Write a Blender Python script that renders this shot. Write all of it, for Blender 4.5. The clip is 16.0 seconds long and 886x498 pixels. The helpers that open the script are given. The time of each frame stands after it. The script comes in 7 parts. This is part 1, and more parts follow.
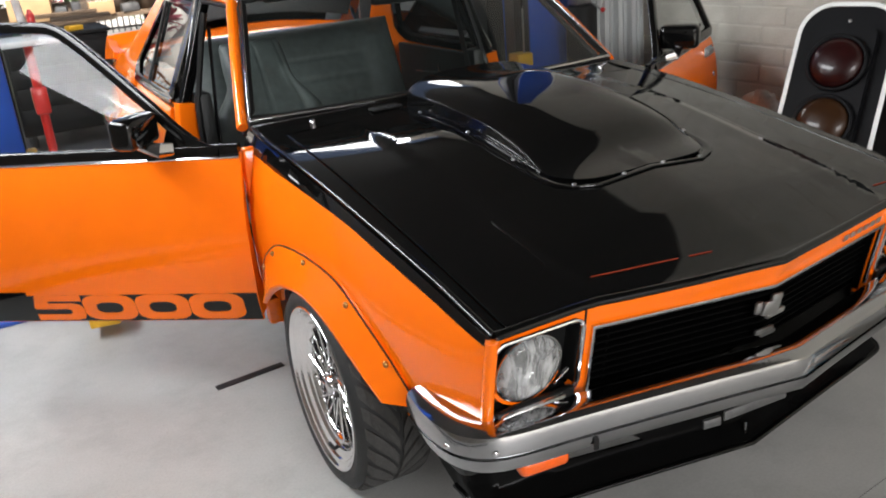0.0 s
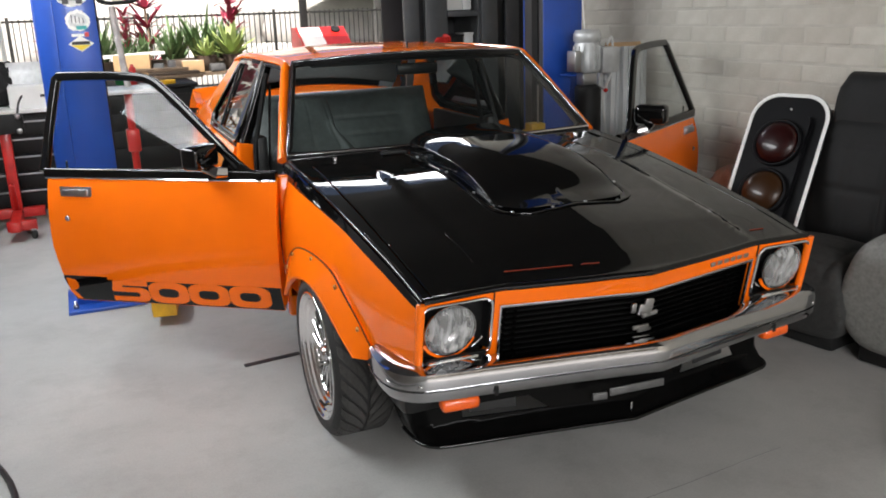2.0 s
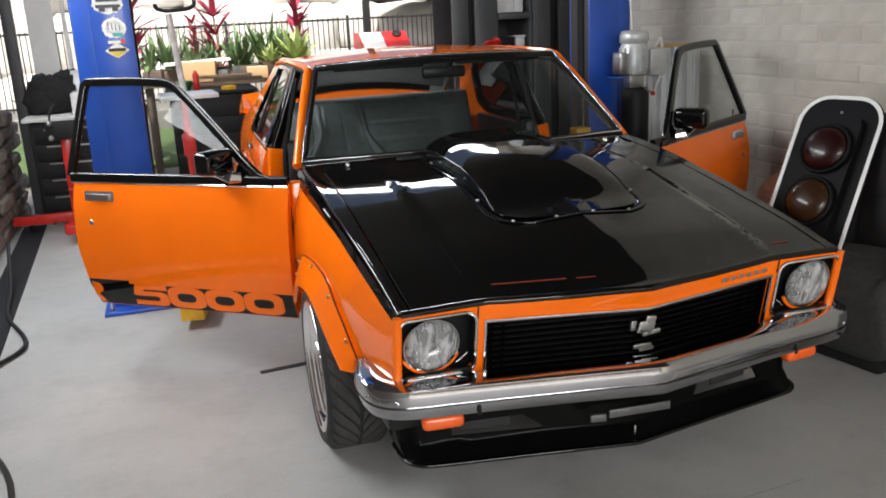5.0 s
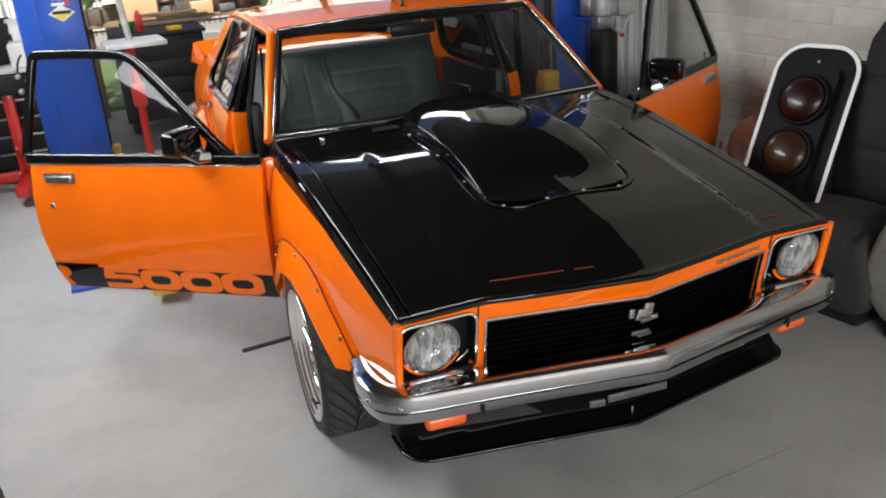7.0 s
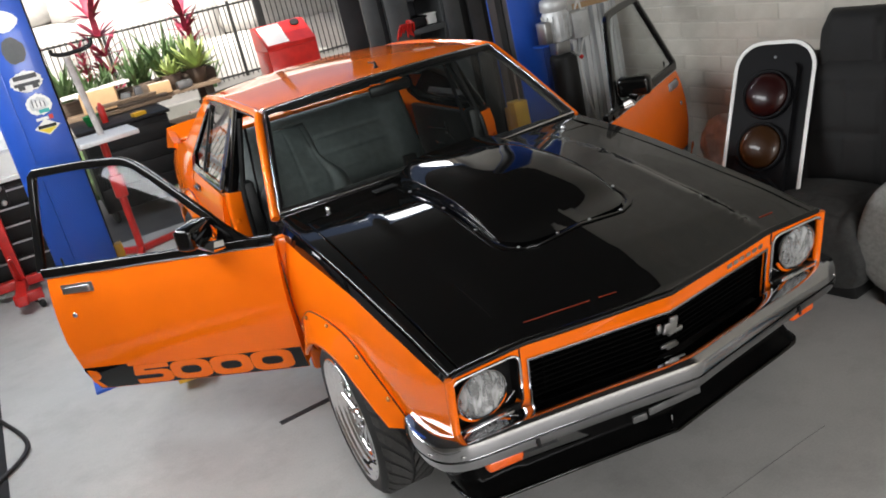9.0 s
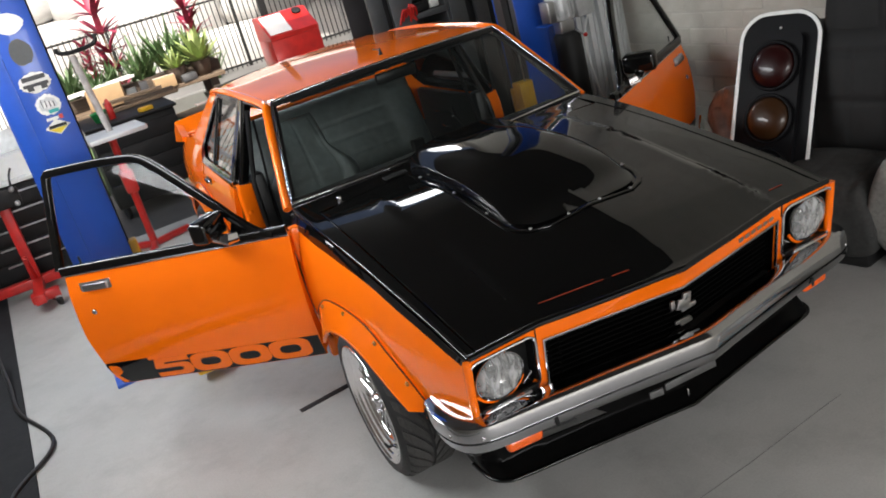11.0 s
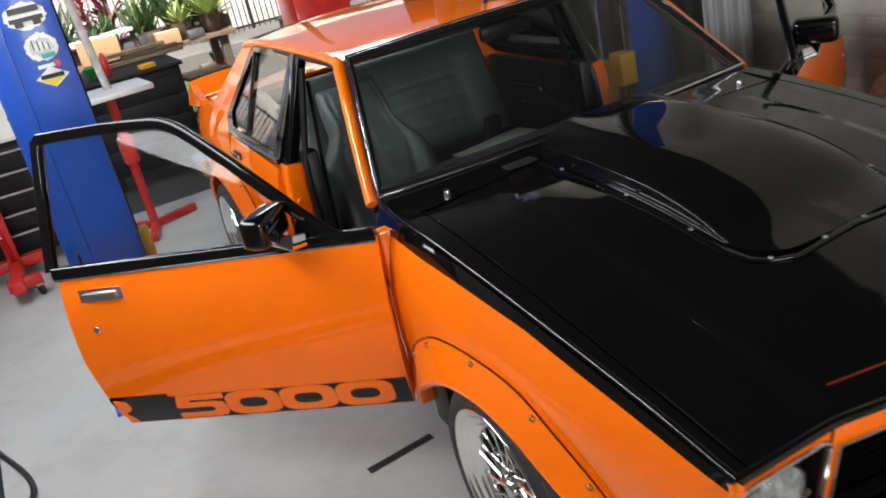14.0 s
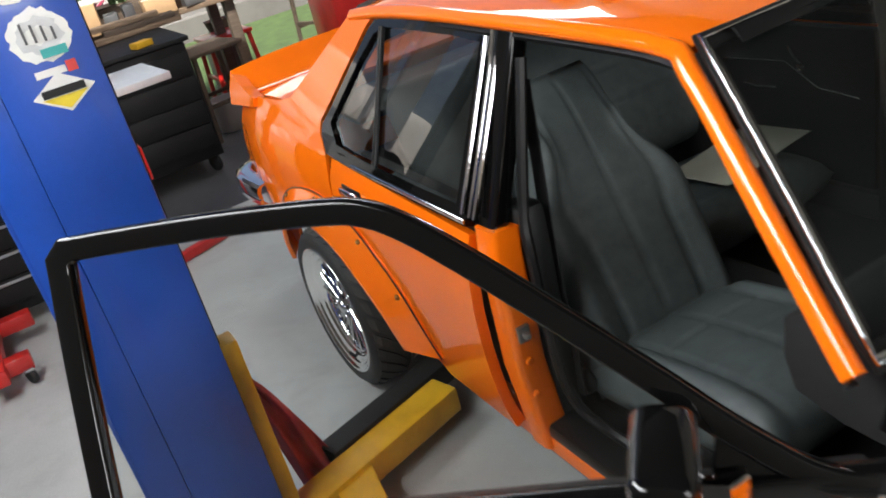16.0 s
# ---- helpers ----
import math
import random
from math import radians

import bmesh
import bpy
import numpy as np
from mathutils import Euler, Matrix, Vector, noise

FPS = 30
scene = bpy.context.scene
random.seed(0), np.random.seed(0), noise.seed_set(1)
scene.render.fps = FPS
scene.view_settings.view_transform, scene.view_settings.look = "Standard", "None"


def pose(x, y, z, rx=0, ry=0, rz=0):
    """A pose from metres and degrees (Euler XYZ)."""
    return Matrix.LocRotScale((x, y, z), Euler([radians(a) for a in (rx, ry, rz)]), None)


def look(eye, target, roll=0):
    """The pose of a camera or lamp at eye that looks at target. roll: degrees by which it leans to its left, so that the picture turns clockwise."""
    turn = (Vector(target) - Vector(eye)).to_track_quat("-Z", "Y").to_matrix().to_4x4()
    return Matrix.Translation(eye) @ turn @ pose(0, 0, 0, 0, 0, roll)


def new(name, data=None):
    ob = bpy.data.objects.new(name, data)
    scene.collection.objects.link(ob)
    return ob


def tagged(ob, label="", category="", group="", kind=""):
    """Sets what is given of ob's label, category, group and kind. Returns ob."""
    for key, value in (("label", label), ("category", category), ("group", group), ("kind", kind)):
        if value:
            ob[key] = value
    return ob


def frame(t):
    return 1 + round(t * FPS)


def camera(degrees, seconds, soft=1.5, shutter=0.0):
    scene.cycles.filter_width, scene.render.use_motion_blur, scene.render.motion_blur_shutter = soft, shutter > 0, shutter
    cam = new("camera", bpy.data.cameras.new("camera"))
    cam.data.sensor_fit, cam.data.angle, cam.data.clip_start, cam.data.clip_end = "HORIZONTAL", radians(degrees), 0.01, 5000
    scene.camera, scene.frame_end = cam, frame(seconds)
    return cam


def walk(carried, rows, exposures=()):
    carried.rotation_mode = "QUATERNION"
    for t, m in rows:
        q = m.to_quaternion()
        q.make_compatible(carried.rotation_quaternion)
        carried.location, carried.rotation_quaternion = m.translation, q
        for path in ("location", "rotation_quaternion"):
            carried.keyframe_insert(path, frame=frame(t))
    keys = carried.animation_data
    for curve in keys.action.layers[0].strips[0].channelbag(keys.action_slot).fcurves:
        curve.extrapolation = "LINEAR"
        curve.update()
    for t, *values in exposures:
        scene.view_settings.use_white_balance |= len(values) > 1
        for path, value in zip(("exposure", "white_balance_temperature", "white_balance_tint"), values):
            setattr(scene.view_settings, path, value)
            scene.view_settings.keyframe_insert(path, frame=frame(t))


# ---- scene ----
cam = camera(55.2, 16.0, soft=1.8, shutter=0.3)
PATH = [
    (0, (-1.521, -2.021, 1.486), (-0.654, -0.366, 0.772), -4.9),
    (0.5, (-1.551, -2.284, 1.513), (-0.675, -0.589, 0.911), -5.2),
    (1, (-1.465, -2.542, 1.519), (-0.635, -0.815, 0.946), -4.3),
    (1.5, (-1.512, -2.726, 1.52), (-0.732, -0.97, 0.966), -2.9),
    (2, (-1.587, -2.853, 1.515), (-0.828, -1.085, 0.97), -2.0),
    (2.5, (-1.551, -2.981, 1.532), (-0.782, -1.218, 0.985), -1.4),
    (3, (-1.437, -3.038, 1.515), (-0.73, -1.246, 0.978), -1.9),
    (3.5, (-1.354, -3.023, 1.497), (-0.735, -1.193, 0.981), -2.8),
    (4, (-1.321, -2.967, 1.488), (-0.751, -1.115, 0.991), -3.1),
    (6.5, (-1.213, -2.723, 1.529), (-0.637, -0.929, 0.859), -2.2),
    (7, (-1.324, -2.685, 1.711), (-0.68, -0.937, 0.982), -4.4),
    (7.5, (-1.38, -2.661, 1.813), (-0.65, -0.948, 1.085), -10.3),
    (8, (-1.425, -2.663, 1.855), (-0.695, -0.941, 1.147), -13.3),
    (8.5, (-1.483, -2.704, 1.861), (-0.762, -0.966, 1.183), -13.0),
    (11, (-1.51, -2.735, 1.884), (-0.828, -0.996, 1.169), -15.8),
    (11.5, (-1.511, -2.724, 1.88), (-0.838, -0.98, 1.167), -16.0),
    (12, (-1.509, -2.693, 1.867), (-0.846, -0.947, 1.152), -16.3),
    (12.5, (-1.508, -2.571, 1.805), (-0.812, -0.847, 1.067), -14.2),
    (13, (-1.483, -2.355, 1.786), (-0.773, -0.647, 1.026), -12.5),
    (13.5, (-1.494, -2.042, 1.779), (-0.786, -0.335, 1.014), -12.0),
    (14, (-1.576, -1.64, 1.755), (-0.866, 0.064, 0.985), -12.8),
    (14.5, (-1.586, -1.221, 1.735), (-0.871, 0.471, 0.945), -13.7),
    (15, (-1.596, -0.785, 1.729), (-0.868, 0.897, 0.928), -13.4),
    (15.5, (-1.651, -0.333, 1.713), (-0.916, 1.333, 0.885), -14.7),
    (16, (-1.618, 0.126, 1.7), (-0.87, 1.763, 0.826), -14.6),
]
EXPOSURES = [(0.0, 0.97), (1.0, 0.93), (1.5, 0.73), (2.0, 0.69), (2.5, 0.89), (3.0, 0.75), (3.5, 0.53), (4.2, 0.57), (6.5, 0.77), (7.0, 0.73), (8.5, 0.71), (11.0, 0.59), (12.5, 0.69), (13.5, 0.67), (14.5, 0.61), (15.5, 0.67), (16.0, 0.62)]
walk(cam, [(t, look(eye, target, roll)) for t, eye, target, roll in PATH], EXPOSURES)

# ---- world, sun ----
SUN_ELEV, SUN_AZ = 52.0, 200.0          # azimuth in degrees, clockwise from +y
world = bpy.data.worlds.new("sky")
scene.world = world
world.use_nodes = True
_wn = world.node_tree.nodes
_sky = _wn.new("ShaderNodeTexSky")
_sky.sky_type = "NISHITA"
_sky.sun_disc = False
_sky.sun_elevation, _sky.sun_rotation = radians(SUN_ELEV), radians(SUN_AZ)
_sky.air_density, _sky.dust_density, _sky.ozone_density = 0.7, 8.0, 0.3
_wn["Background"].inputs["Strength"].default_value = 0.15
world.node_tree.links.new(_sky.outputs["Color"], _wn["Background"].inputs["Color"])
sun_data = bpy.data.lights.new("sun", "SUN")
sun_data.energy, sun_data.angle, sun_data.color = 5.0, radians(0.6), (1.0, 0.96, 0.9)
sun = new("sun", sun_data)
_a, _e = radians(SUN_AZ), radians(SUN_ELEV)
sun.matrix_world = look((0, 0, 0), (-math.sin(_a) * math.cos(_e), -math.cos(_a) * math.cos(_e), -math.sin(_e)))


def area_lamp(name, eye, target, sx, sy, power, color=(1, 1, 1)):
    d = bpy.data.lights.new(name, "AREA")
    d.shape, d.size, d.size_y, d.energy, d.color = "RECTANGLE", sx, sy, power, color
    ob = new(name, d)
    ob.matrix_world = look(eye, target)
    return ob


# added sky-light lamps: upper part of the unseen open front, high side window
area_lamp("front_daylight", (-1.15, -5.85, 2.3), (-0.5, 0, 0.2), 2.8, 1.6, 108, (0.97, 0.985, 1.0))
area_lamp("side_daylight", (-2.60, 1.7, 2.58), (0.0, 1.2, 0.0), 3.4, 0.56, 94, (0.95, 0.98, 1.0))
area_lamp("low_pane_daylight", (-2.60, 0.66, 2.105), (0.0, 0.5, 0.0), 0.66, 0.24, 3.2, (0.95, 0.98, 1.0))
# strip lamp added in the rear opening for fill and a bonnet highlight
area_lamp("rear_daylight", (0.7, 5.0, 3.20), (-0.3, 2.0, 0.0), 2.1, 0.45, 30, (0.98, 0.99, 1.0))


# ---- materials ----
def material(name):
    m = bpy.data.materials.new(name)
    m.use_nodes = True
    nt = m.node_tree
    return m, nt, nt.nodes, nt.links, nt.nodes["Principled BSDF"]


def tex_coord(nodes, links, scale=(1, 1, 1)):
    tc, mp = nodes.new("ShaderNodeTexCoord"), nodes.new("ShaderNodeMapping")
    mp.inputs["Scale"].default_value = scale
    links.new(tc.outputs["Object"], mp.inputs["Vector"])
    return mp.outputs["Vector"]


def noise_ramp(nodes, links, vec, scale, stops, detail=6.0, rough=0.6):
    n, r = nodes.new("ShaderNodeTexNoise"), nodes.new("ShaderNodeValToRGB")
    n.inputs["Scale"].default_value, n.inputs["Detail"].default_value, n.inputs["Roughness"].default_value = scale, detail, rough
    links.new(vec, n.inputs["Vector"])
    links.new(n.outputs["Fac"], r.inputs["Fac"])
    el = r.color_ramp.elements
    el[0].position, el[0].color = stops[0][0], (*stops[0][1], 1)
    el[1].position, el[1].color = stops[-1][0], (*stops[-1][1], 1)
    for p, c in stops[1:-1]:
        e = el.new(p)
        e.color = (*c, 1)
    return r.outputs["Color"], n.outputs["Fac"]


def add_bump(nodes, links, bsdf, height, strength=0.2, dist=0.01):
    b = nodes.new("ShaderNodeBump")
    b.inputs["Strength"].default_value, b.inputs["Distance"].default_value = strength, dist
    links.new(height, b.inputs["Height"])
    links.new(b.outputs["Normal"], bsdf.inputs["Normal"])


def plain(name, col, rough=0.5, metal=0.0, var=0.12, scale=12.0, bump=0.1, coat=0.0, spec=0.5, stretch=(1, 1, 1), rvar=0.1):
    """A procedural surface: base colour with two scales of variation, roughness variation and fine relief."""
    m, nt, nodes, links, b = material(name)
    vec = tex_coord(nodes, links, stretch)
    lo, hi = tuple(max(c * (1 - var), 0) for c in col), tuple(min(c * (1 + var), 1) for c in col)
    c1, f1 = noise_ramp(nodes, links, vec, scale, [(0.3, lo), (0.7, hi)])
    fine, f2 = noise_ramp(nodes, links, vec, scale * 14, [(0.25, (1 - var * 0.6,) * 3), (0.75, (1, 1, 1))], 3)
    mx = nodes.new("ShaderNodeMix")
    mx.data_type, mx.blend_type = "RGBA", "MULTIPLY"
    mx.inputs["Factor"].default_value = 1.0
    links.new(c1, mx.inputs["A"])
    links.new(fine, mx.inputs["B"])
    links.new(mx.outputs["Result"], b.inputs["Base Color"])
    mr = nodes.new("ShaderNodeMapRange")
    mr.inputs["To Min"].default_value, mr.inputs["To Max"].default_value = max(rough - rvar, 0.02), min(rough + rvar, 1)
    links.new(f1, mr.inputs["Value"])
    links.new(mr.outputs["Result"], b.inputs["Roughness"])
    b.inputs["Metallic"].default_value = metal
    b.inputs["Coat Weight"].default_value = coat
    b.inputs["Coat Roughness"].default_value = 0.03
    b.inputs["Specular IOR Level"].default_value = spec
    if bump:
        add_bump(nodes, links, b, f2, bump, 0.004)
    return m


def car_paint(name, col, ior=1.5):
    """Gloss paint under clear coat, with a faint orange-peel in the base and thin dust."""
    m, nt, nodes, links, b = material(name)
    vec = tex_coord(nodes, links)
    c, f = noise_ramp(nodes, links, vec, 3.0, [(0.3, tuple(v * 0.96 for v in col)), (0.7, tuple(min(v * 1.04, 1) for v in col))])
    links.new(c, b.inputs["Base Color"])
    n = nodes.new("ShaderNodeTexNoise")
    n.inputs["Scale"].default_value = 260
    links.new(vec, n.inputs["Vector"])
    add_bump(nodes, links, b, n.outputs["Fac"], 0.02, 0.002)
    b.inputs["Roughness"].default_value = 0.4
    b.inputs["Specular IOR Level"].default_value = 0.0
    b.inputs["Coat Weight"].default_value, b.inputs["Coat Roughness"].default_value, b.inputs["Coat IOR"].default_value = 1.0, 0.045, ior
    return m


def metal(name, col, rough, scratch=(1, 1, 1), var=0.05):
    return plain(name, col, rough, 1.0, var, 6.0, 0.03, stretch=scratch, rvar=min(0.05, rough * 0.6))


def glass(name, tint, haze=0.0, ior=1.5):
    """Thin pane: straight-through tint with Fresnel gloss, and a painted-in reflection veil if asked."""
    m = bpy.data.materials.new(name)
    m.use_nodes = True
    nt = m.node_tree
    nt.nodes.clear()
    out, mix = nt.nodes.new("ShaderNodeOutputMaterial"), nt.nodes.new("ShaderNodeMixShader")
    tr, gl, fr = nt.nodes.new("ShaderNodeBsdfTransparent"), nt.nodes.new("ShaderNodeBsdfGlossy"), nt.nodes.new("ShaderNodeFresnel")
    tr.inputs["Color"].default_value = (*tint, 1)
    gl.inputs["Roughness"].default_value = 0.015
    fr.inputs["IOR"].default_value = ior
    nt.links.new(fr.outputs["Fac"], mix.inputs["Fac"])
    if haze:
        df, dm, tc, dn, mr = (nt.nodes.new(k) for k in ("ShaderNodeBsdfDiffuse", "ShaderNodeMixShader", "ShaderNodeTexCoord", "ShaderNodeTexNoise", "ShaderNodeMapRange"))
        df.inputs["Color"].default_value = (0.62, 0.68, 0.64, 1)
        dn.inputs["Scale"].default_value, dn.inputs["Detail"].default_value = 3.0, 8.0
        mr.inputs["To Min"].default_value, mr.inputs["To Max"].default_value = haze * 0.7, haze * 1.3
        nt.links.new(tc.outputs["Object"], dn.inputs["Vector"])
        nt.links.new(dn.outputs["Fac"], mr.inputs["Value"])
        nt.links.new(mr.outputs["Result"], dm.inputs["Fac"])
        nt.links.new(tr.outputs["BSDF"], dm.inputs[1])
        nt.links.new(df.outputs["BSDF"], dm.inputs[2])
        nt.links.new(dm.outputs["Shader"], mix.inputs[1])
    else:
        nt.links.new(tr.outputs["BSDF"], mix.inputs[1])
    nt.links.new(gl.outputs["BSDF"], mix.inputs[2])
    nt.links.new(mix.outputs["Shader"], out.inputs["Surface"])
    return m


ORANGE = car_paint("orange_paint", (0.95, 0.170, 0.004))
BLACKP = car_paint("black_paint", (0.003, 0.003, 0.003), 1.46)
BONNET_LINE = plain("dull_red_line", (0.22, 0.022, 0.004), 0.5, 0, 0.2, 30, 0.05, spec=0.2)
BLACK_TRIM = plain("black_trim", (0.010, 0.010, 0.010), 0.34, 0, 0.2, 8, 0.05, spec=0.3)
GRILLE_BLACK = plain("grille_plastic", (0.002, 0.002, 0.002), 0.6, 0, 0.2, 8, 0.05, spec=0.02)
BUMPER_CHROME = metal("bumper_chrome", (0.45, 0.45, 0.46), 0.10)
CHROME = metal("chrome", (0.64, 0.64, 0.65), 0.06)
ALLOY = metal("polished_alloy", (0.82, 0.82, 0.82), 0.12)
WHEEL_ALLOY = metal("wheel_alloy", (0.88, 0.88, 0.88), 0.13)
STEEL = metal("dull_steel", (0.45, 0.45, 0.45), 0.38)
BRASS = metal("tarnished_brass", (0.42, 0.22, 0.08), 0.3)
RUBBER = plain("tyre_rubber", (0.018, 0.018, 0.018), 0.7, 0, 0.25, 14, 0.3)
TREAD = plain("worn_tread_rubber", (0.050, 0.048, 0.046), 0.85, 0, 0.3, 30, 0.4)
VINYL = plain("black_vinyl", (0.016, 0.017, 0.017), 0.42, 0, 0.2, 30, 0.25)
VINYL_SEAT = plain("seat_vinyl", (0.080, 0.096, 0.094), 0.5, 0, 0.2, 25, 0.3)
CARPET = plain("car_carpet", (0.012, 0.012, 0.012), 0.95, 0, 0.4, 60, 0.5)
# pale diffuse film stands in for the reflection veiling the windscreen
GLASS_WS = glass("windscreen_glass", (0.80, 0.86, 0.84), haze=0.007)
DAM_BLACK = plain("satin_black_dam", (0.003, 0.003, 0.003), 0.16, 0, 0.2, 8, 0.03, spec=0.05)
GLASS_DARK = glass("tinted_glass", (0.36, 0.38, 0.37), ior=1.9)
GLASS_DOOR = glass("door_glass", (0.82, 0.85, 0.84))
# near-black for joints, and for shade put into recesses and hollows
GAP = plain("gap_shade_dark", (0.004, 0.004, 0.004), 0.9, bump=0)
AMBER = plain("amber_lens", (0.85, 0.12, 0.01), 0.15, 0, 0.1, 40, 0.2, coat=0.5)
REFLECTOR = plain("lamp_reflector", (0.92, 0.92, 0.92), 0.12, 1.0, 0.04, 7.0, 0.16, stretch=(12, 2, 3), rvar=0.05)
SILVER_BADGE = metal("badge_silver", (0.6, 0.6, 0.6), 0.3)
BLUE = plain("blue_lift_paint", (0.012, 0.075, 0.42), 0.33, 0, 0.12, 5, 0.08, coat=0.3)
YELLOW = plain("yellow_lift_paint", (0.75, 0.42, 0.02), 0.45, 0, 0.2, 9, 0.15)
RED = plain("red_enamel", (0.55, 0.02, 0.015), 0.35, 0, 0.2, 9, 0.1, coat=0.3)
BLACK_STEEL = plain("black_powder_coat", (0.013, 0.013, 0.013), 0.55, 0, 0.25, 12, 0.15, spec=0.3)
GREY_STEEL = plain("grey_steel_sheet", (0.075, 0.078, 0.08), 0.42, 0.2, 0.2, 4, 0.06)
DARK_GREY = plain("dark_grey_metal", (0.05, 0.05, 0.053), 0.45, 0.1, 0.2, 4, 0.06)
WHITE = plain("white_paint", (0.78, 0.78, 0.76), 0.5, 0, 0.06, 5, 0.1)
WHITE_PLASTIC = plain("white_plastic", (0.75, 0.75, 0.72), 0.4, 0, 0.06, 8, 0.05)
WOOD = plain("weathered_wood", (0.20, 0.14, 0.09), 0.7, 0, 0.35, 5, 0.4, stretch=(1, 12, 12))
DARK_WOOD = plain("dark_wood", (0.09, 0.065, 0.045), 0.65, 0, 0.35, 5, 0.4, stretch=(1, 12, 12))
CREAM = plain("cream_card", (0.50, 0.50, 0.40), 0.8, 0, 0.08, 7, 0.1)
CARD = plain("cardboard", (0.42, 0.27, 0.14), 0.85, 0, 0.12, 7, 0.15)
ALUMINIUM = plain("mill_aluminium", (0.66, 0.67, 0.67), 0.42, 0.35, 0.1, 4, 0.05, stretch=(8, 8, 1))
CAST_DARK = plain("weathered_steel", (0.16, 0.16, 0.16), 0.45, 0.6, 0.2, 20, 0.15)
CAST = plain("cast_grey", (0.58, 0.59, 0.59), 0.4, 0.35, 0.15, 20, 0.2)
RED_LENS = plain("red_lens", (0.017, 0.002, 0.002), 0.35, 0, 0.2, 20, 0.1, coat=0.3, spec=0.2)
AMBER_LENS = plain("dark_amber_lens", (0.033, 0.013, 0.004), 0.35, 0, 0.2, 20, 0.15, coat=0.3, spec=0.2)
BOARD_BLACK = plain("signal_board_black", (0.006, 0.006, 0.007), 0.55, 0, 0.3, 5, 0.1, spec=0.12)
SOFA = plain("charcoal_leather", (0.011, 0.011, 0.011), 0.65, 0, 0.3, 12, 0.4, spec=0.25)
SOFA_DARK = plain("charcoal_fabric", (0.042, 0.043, 0.042), 0.9, 0, 0.3, 40, 0.5)
SOFA_GREY = plain("grey_upholstery", (0.24, 0.24, 0.228), 0.85, 0, 0.2, 60, 0.4)
CABLE = plain("black_cable", (0.01, 0.01, 0.01), 0.5, bump=0)
GREEN = plain("leaf_green", (0.10, 0.17, 0.065), 0.5, 0, 0.35, 9, 0.2)
GREEN_PALE = plain("pale_leaf", (0.30, 0.38, 0.12), 0.5, 0, 0.3, 9, 0.2)
MAGENTA = plain("cordyline_leaf", (0.36, 0.04, 0.08), 0.5, 0, 0.5, 9, 0.2)
POT = plain("plant_pot", (0.10, 0.07, 0.05), 0.7, 0, 0.3, 9, 0.3)
GREEN_PLASTIC = plain("green_plastic", (0.02, 0.28, 0.07), 0.4)


def towel_cloth():
    m, nt, nodes, links, b = material("striped_towelling")
    vec = tex_coord(nodes, links)
    sep, ramp, mr = nodes.new("ShaderNodeSeparateXYZ"), nodes.new("ShaderNodeValToRGB"), nodes.new("ShaderNodeMath")
    links.new(vec, sep.inputs["Vector"])
    mr.operation = "MULTIPLY_ADD"
    mr.inputs[1].default_value, mr.inputs[2].default_value = 2.2, 0.5
    links.new(sep.outputs["X"], mr.inputs[0])
    fr = nodes.new("ShaderNodeMath")
    fr.operation = "FRACT"
    links.new(mr.outputs["Value"], fr.inputs[0])
    links.new(fr.outputs["Value"], ramp.inputs["Fac"])
    cr = ramp.color_ramp
    cr.interpolation = "CONSTANT"
    w, bl, o = (0.72, 0.70, 0.66, 1), (0.06, 0.26, 0.40, 1), (0.55, 0.20, 0.06, 1)
    cr.elements[0].position, cr.elements[0].color = 0.0, w
    cr.elements[1].position, cr.elements[1].color = 0.06, bl
    for p_, c_ in ((0.11, w), (0.17, o), (0.20, w), (0.27, bl), (0.30, w), (0.36, bl), (0.42, o), (0.45, w), (0.53, bl), (0.56, w), (0.63, o), (0.66, bl), (0.70, w), (0.79, bl), (0.82, w), (0.89, o), (0.92, w)):
        e = cr.elements.new(p_)
        e.color = c_
    links.new(ramp.outputs["Color"], b.inputs["Base Color"])
    b.inputs["Roughness"].default_value = 0.95
    n = nodes.new("ShaderNodeTexNoise")
    n.inputs["Scale"].default_value = 220
    links.new(vec, n.inputs["Vector"])
    add_bump(nodes, links, b, n.outputs["Fac"], 0.6, 0.006)
    return m


TOWEL = towel_cloth()
PINK = plain("pink_rag", (0.52, 0.10, 0.12), 0.9, 0, 0.25, 10, 0.5)
STICKER_TEAL = plain("sticker_teal", (0.03, 0.35, 0.33), 0.4, bump=0)
STICKER_YEL = plain("sticker_yellow", (0.8, 0.62, 0.03), 0.4, bump=0)
FABRIC_BLACK = plain("black_fabric", (0.015, 0.015, 0.016), 0.9, 0, 0.4, 20, 0.5)
PLASTIC_WRAP = plain("clear_wrap", (0.5, 0.47, 0.45), 0.25, 0, 0.3, 12, 0.6)


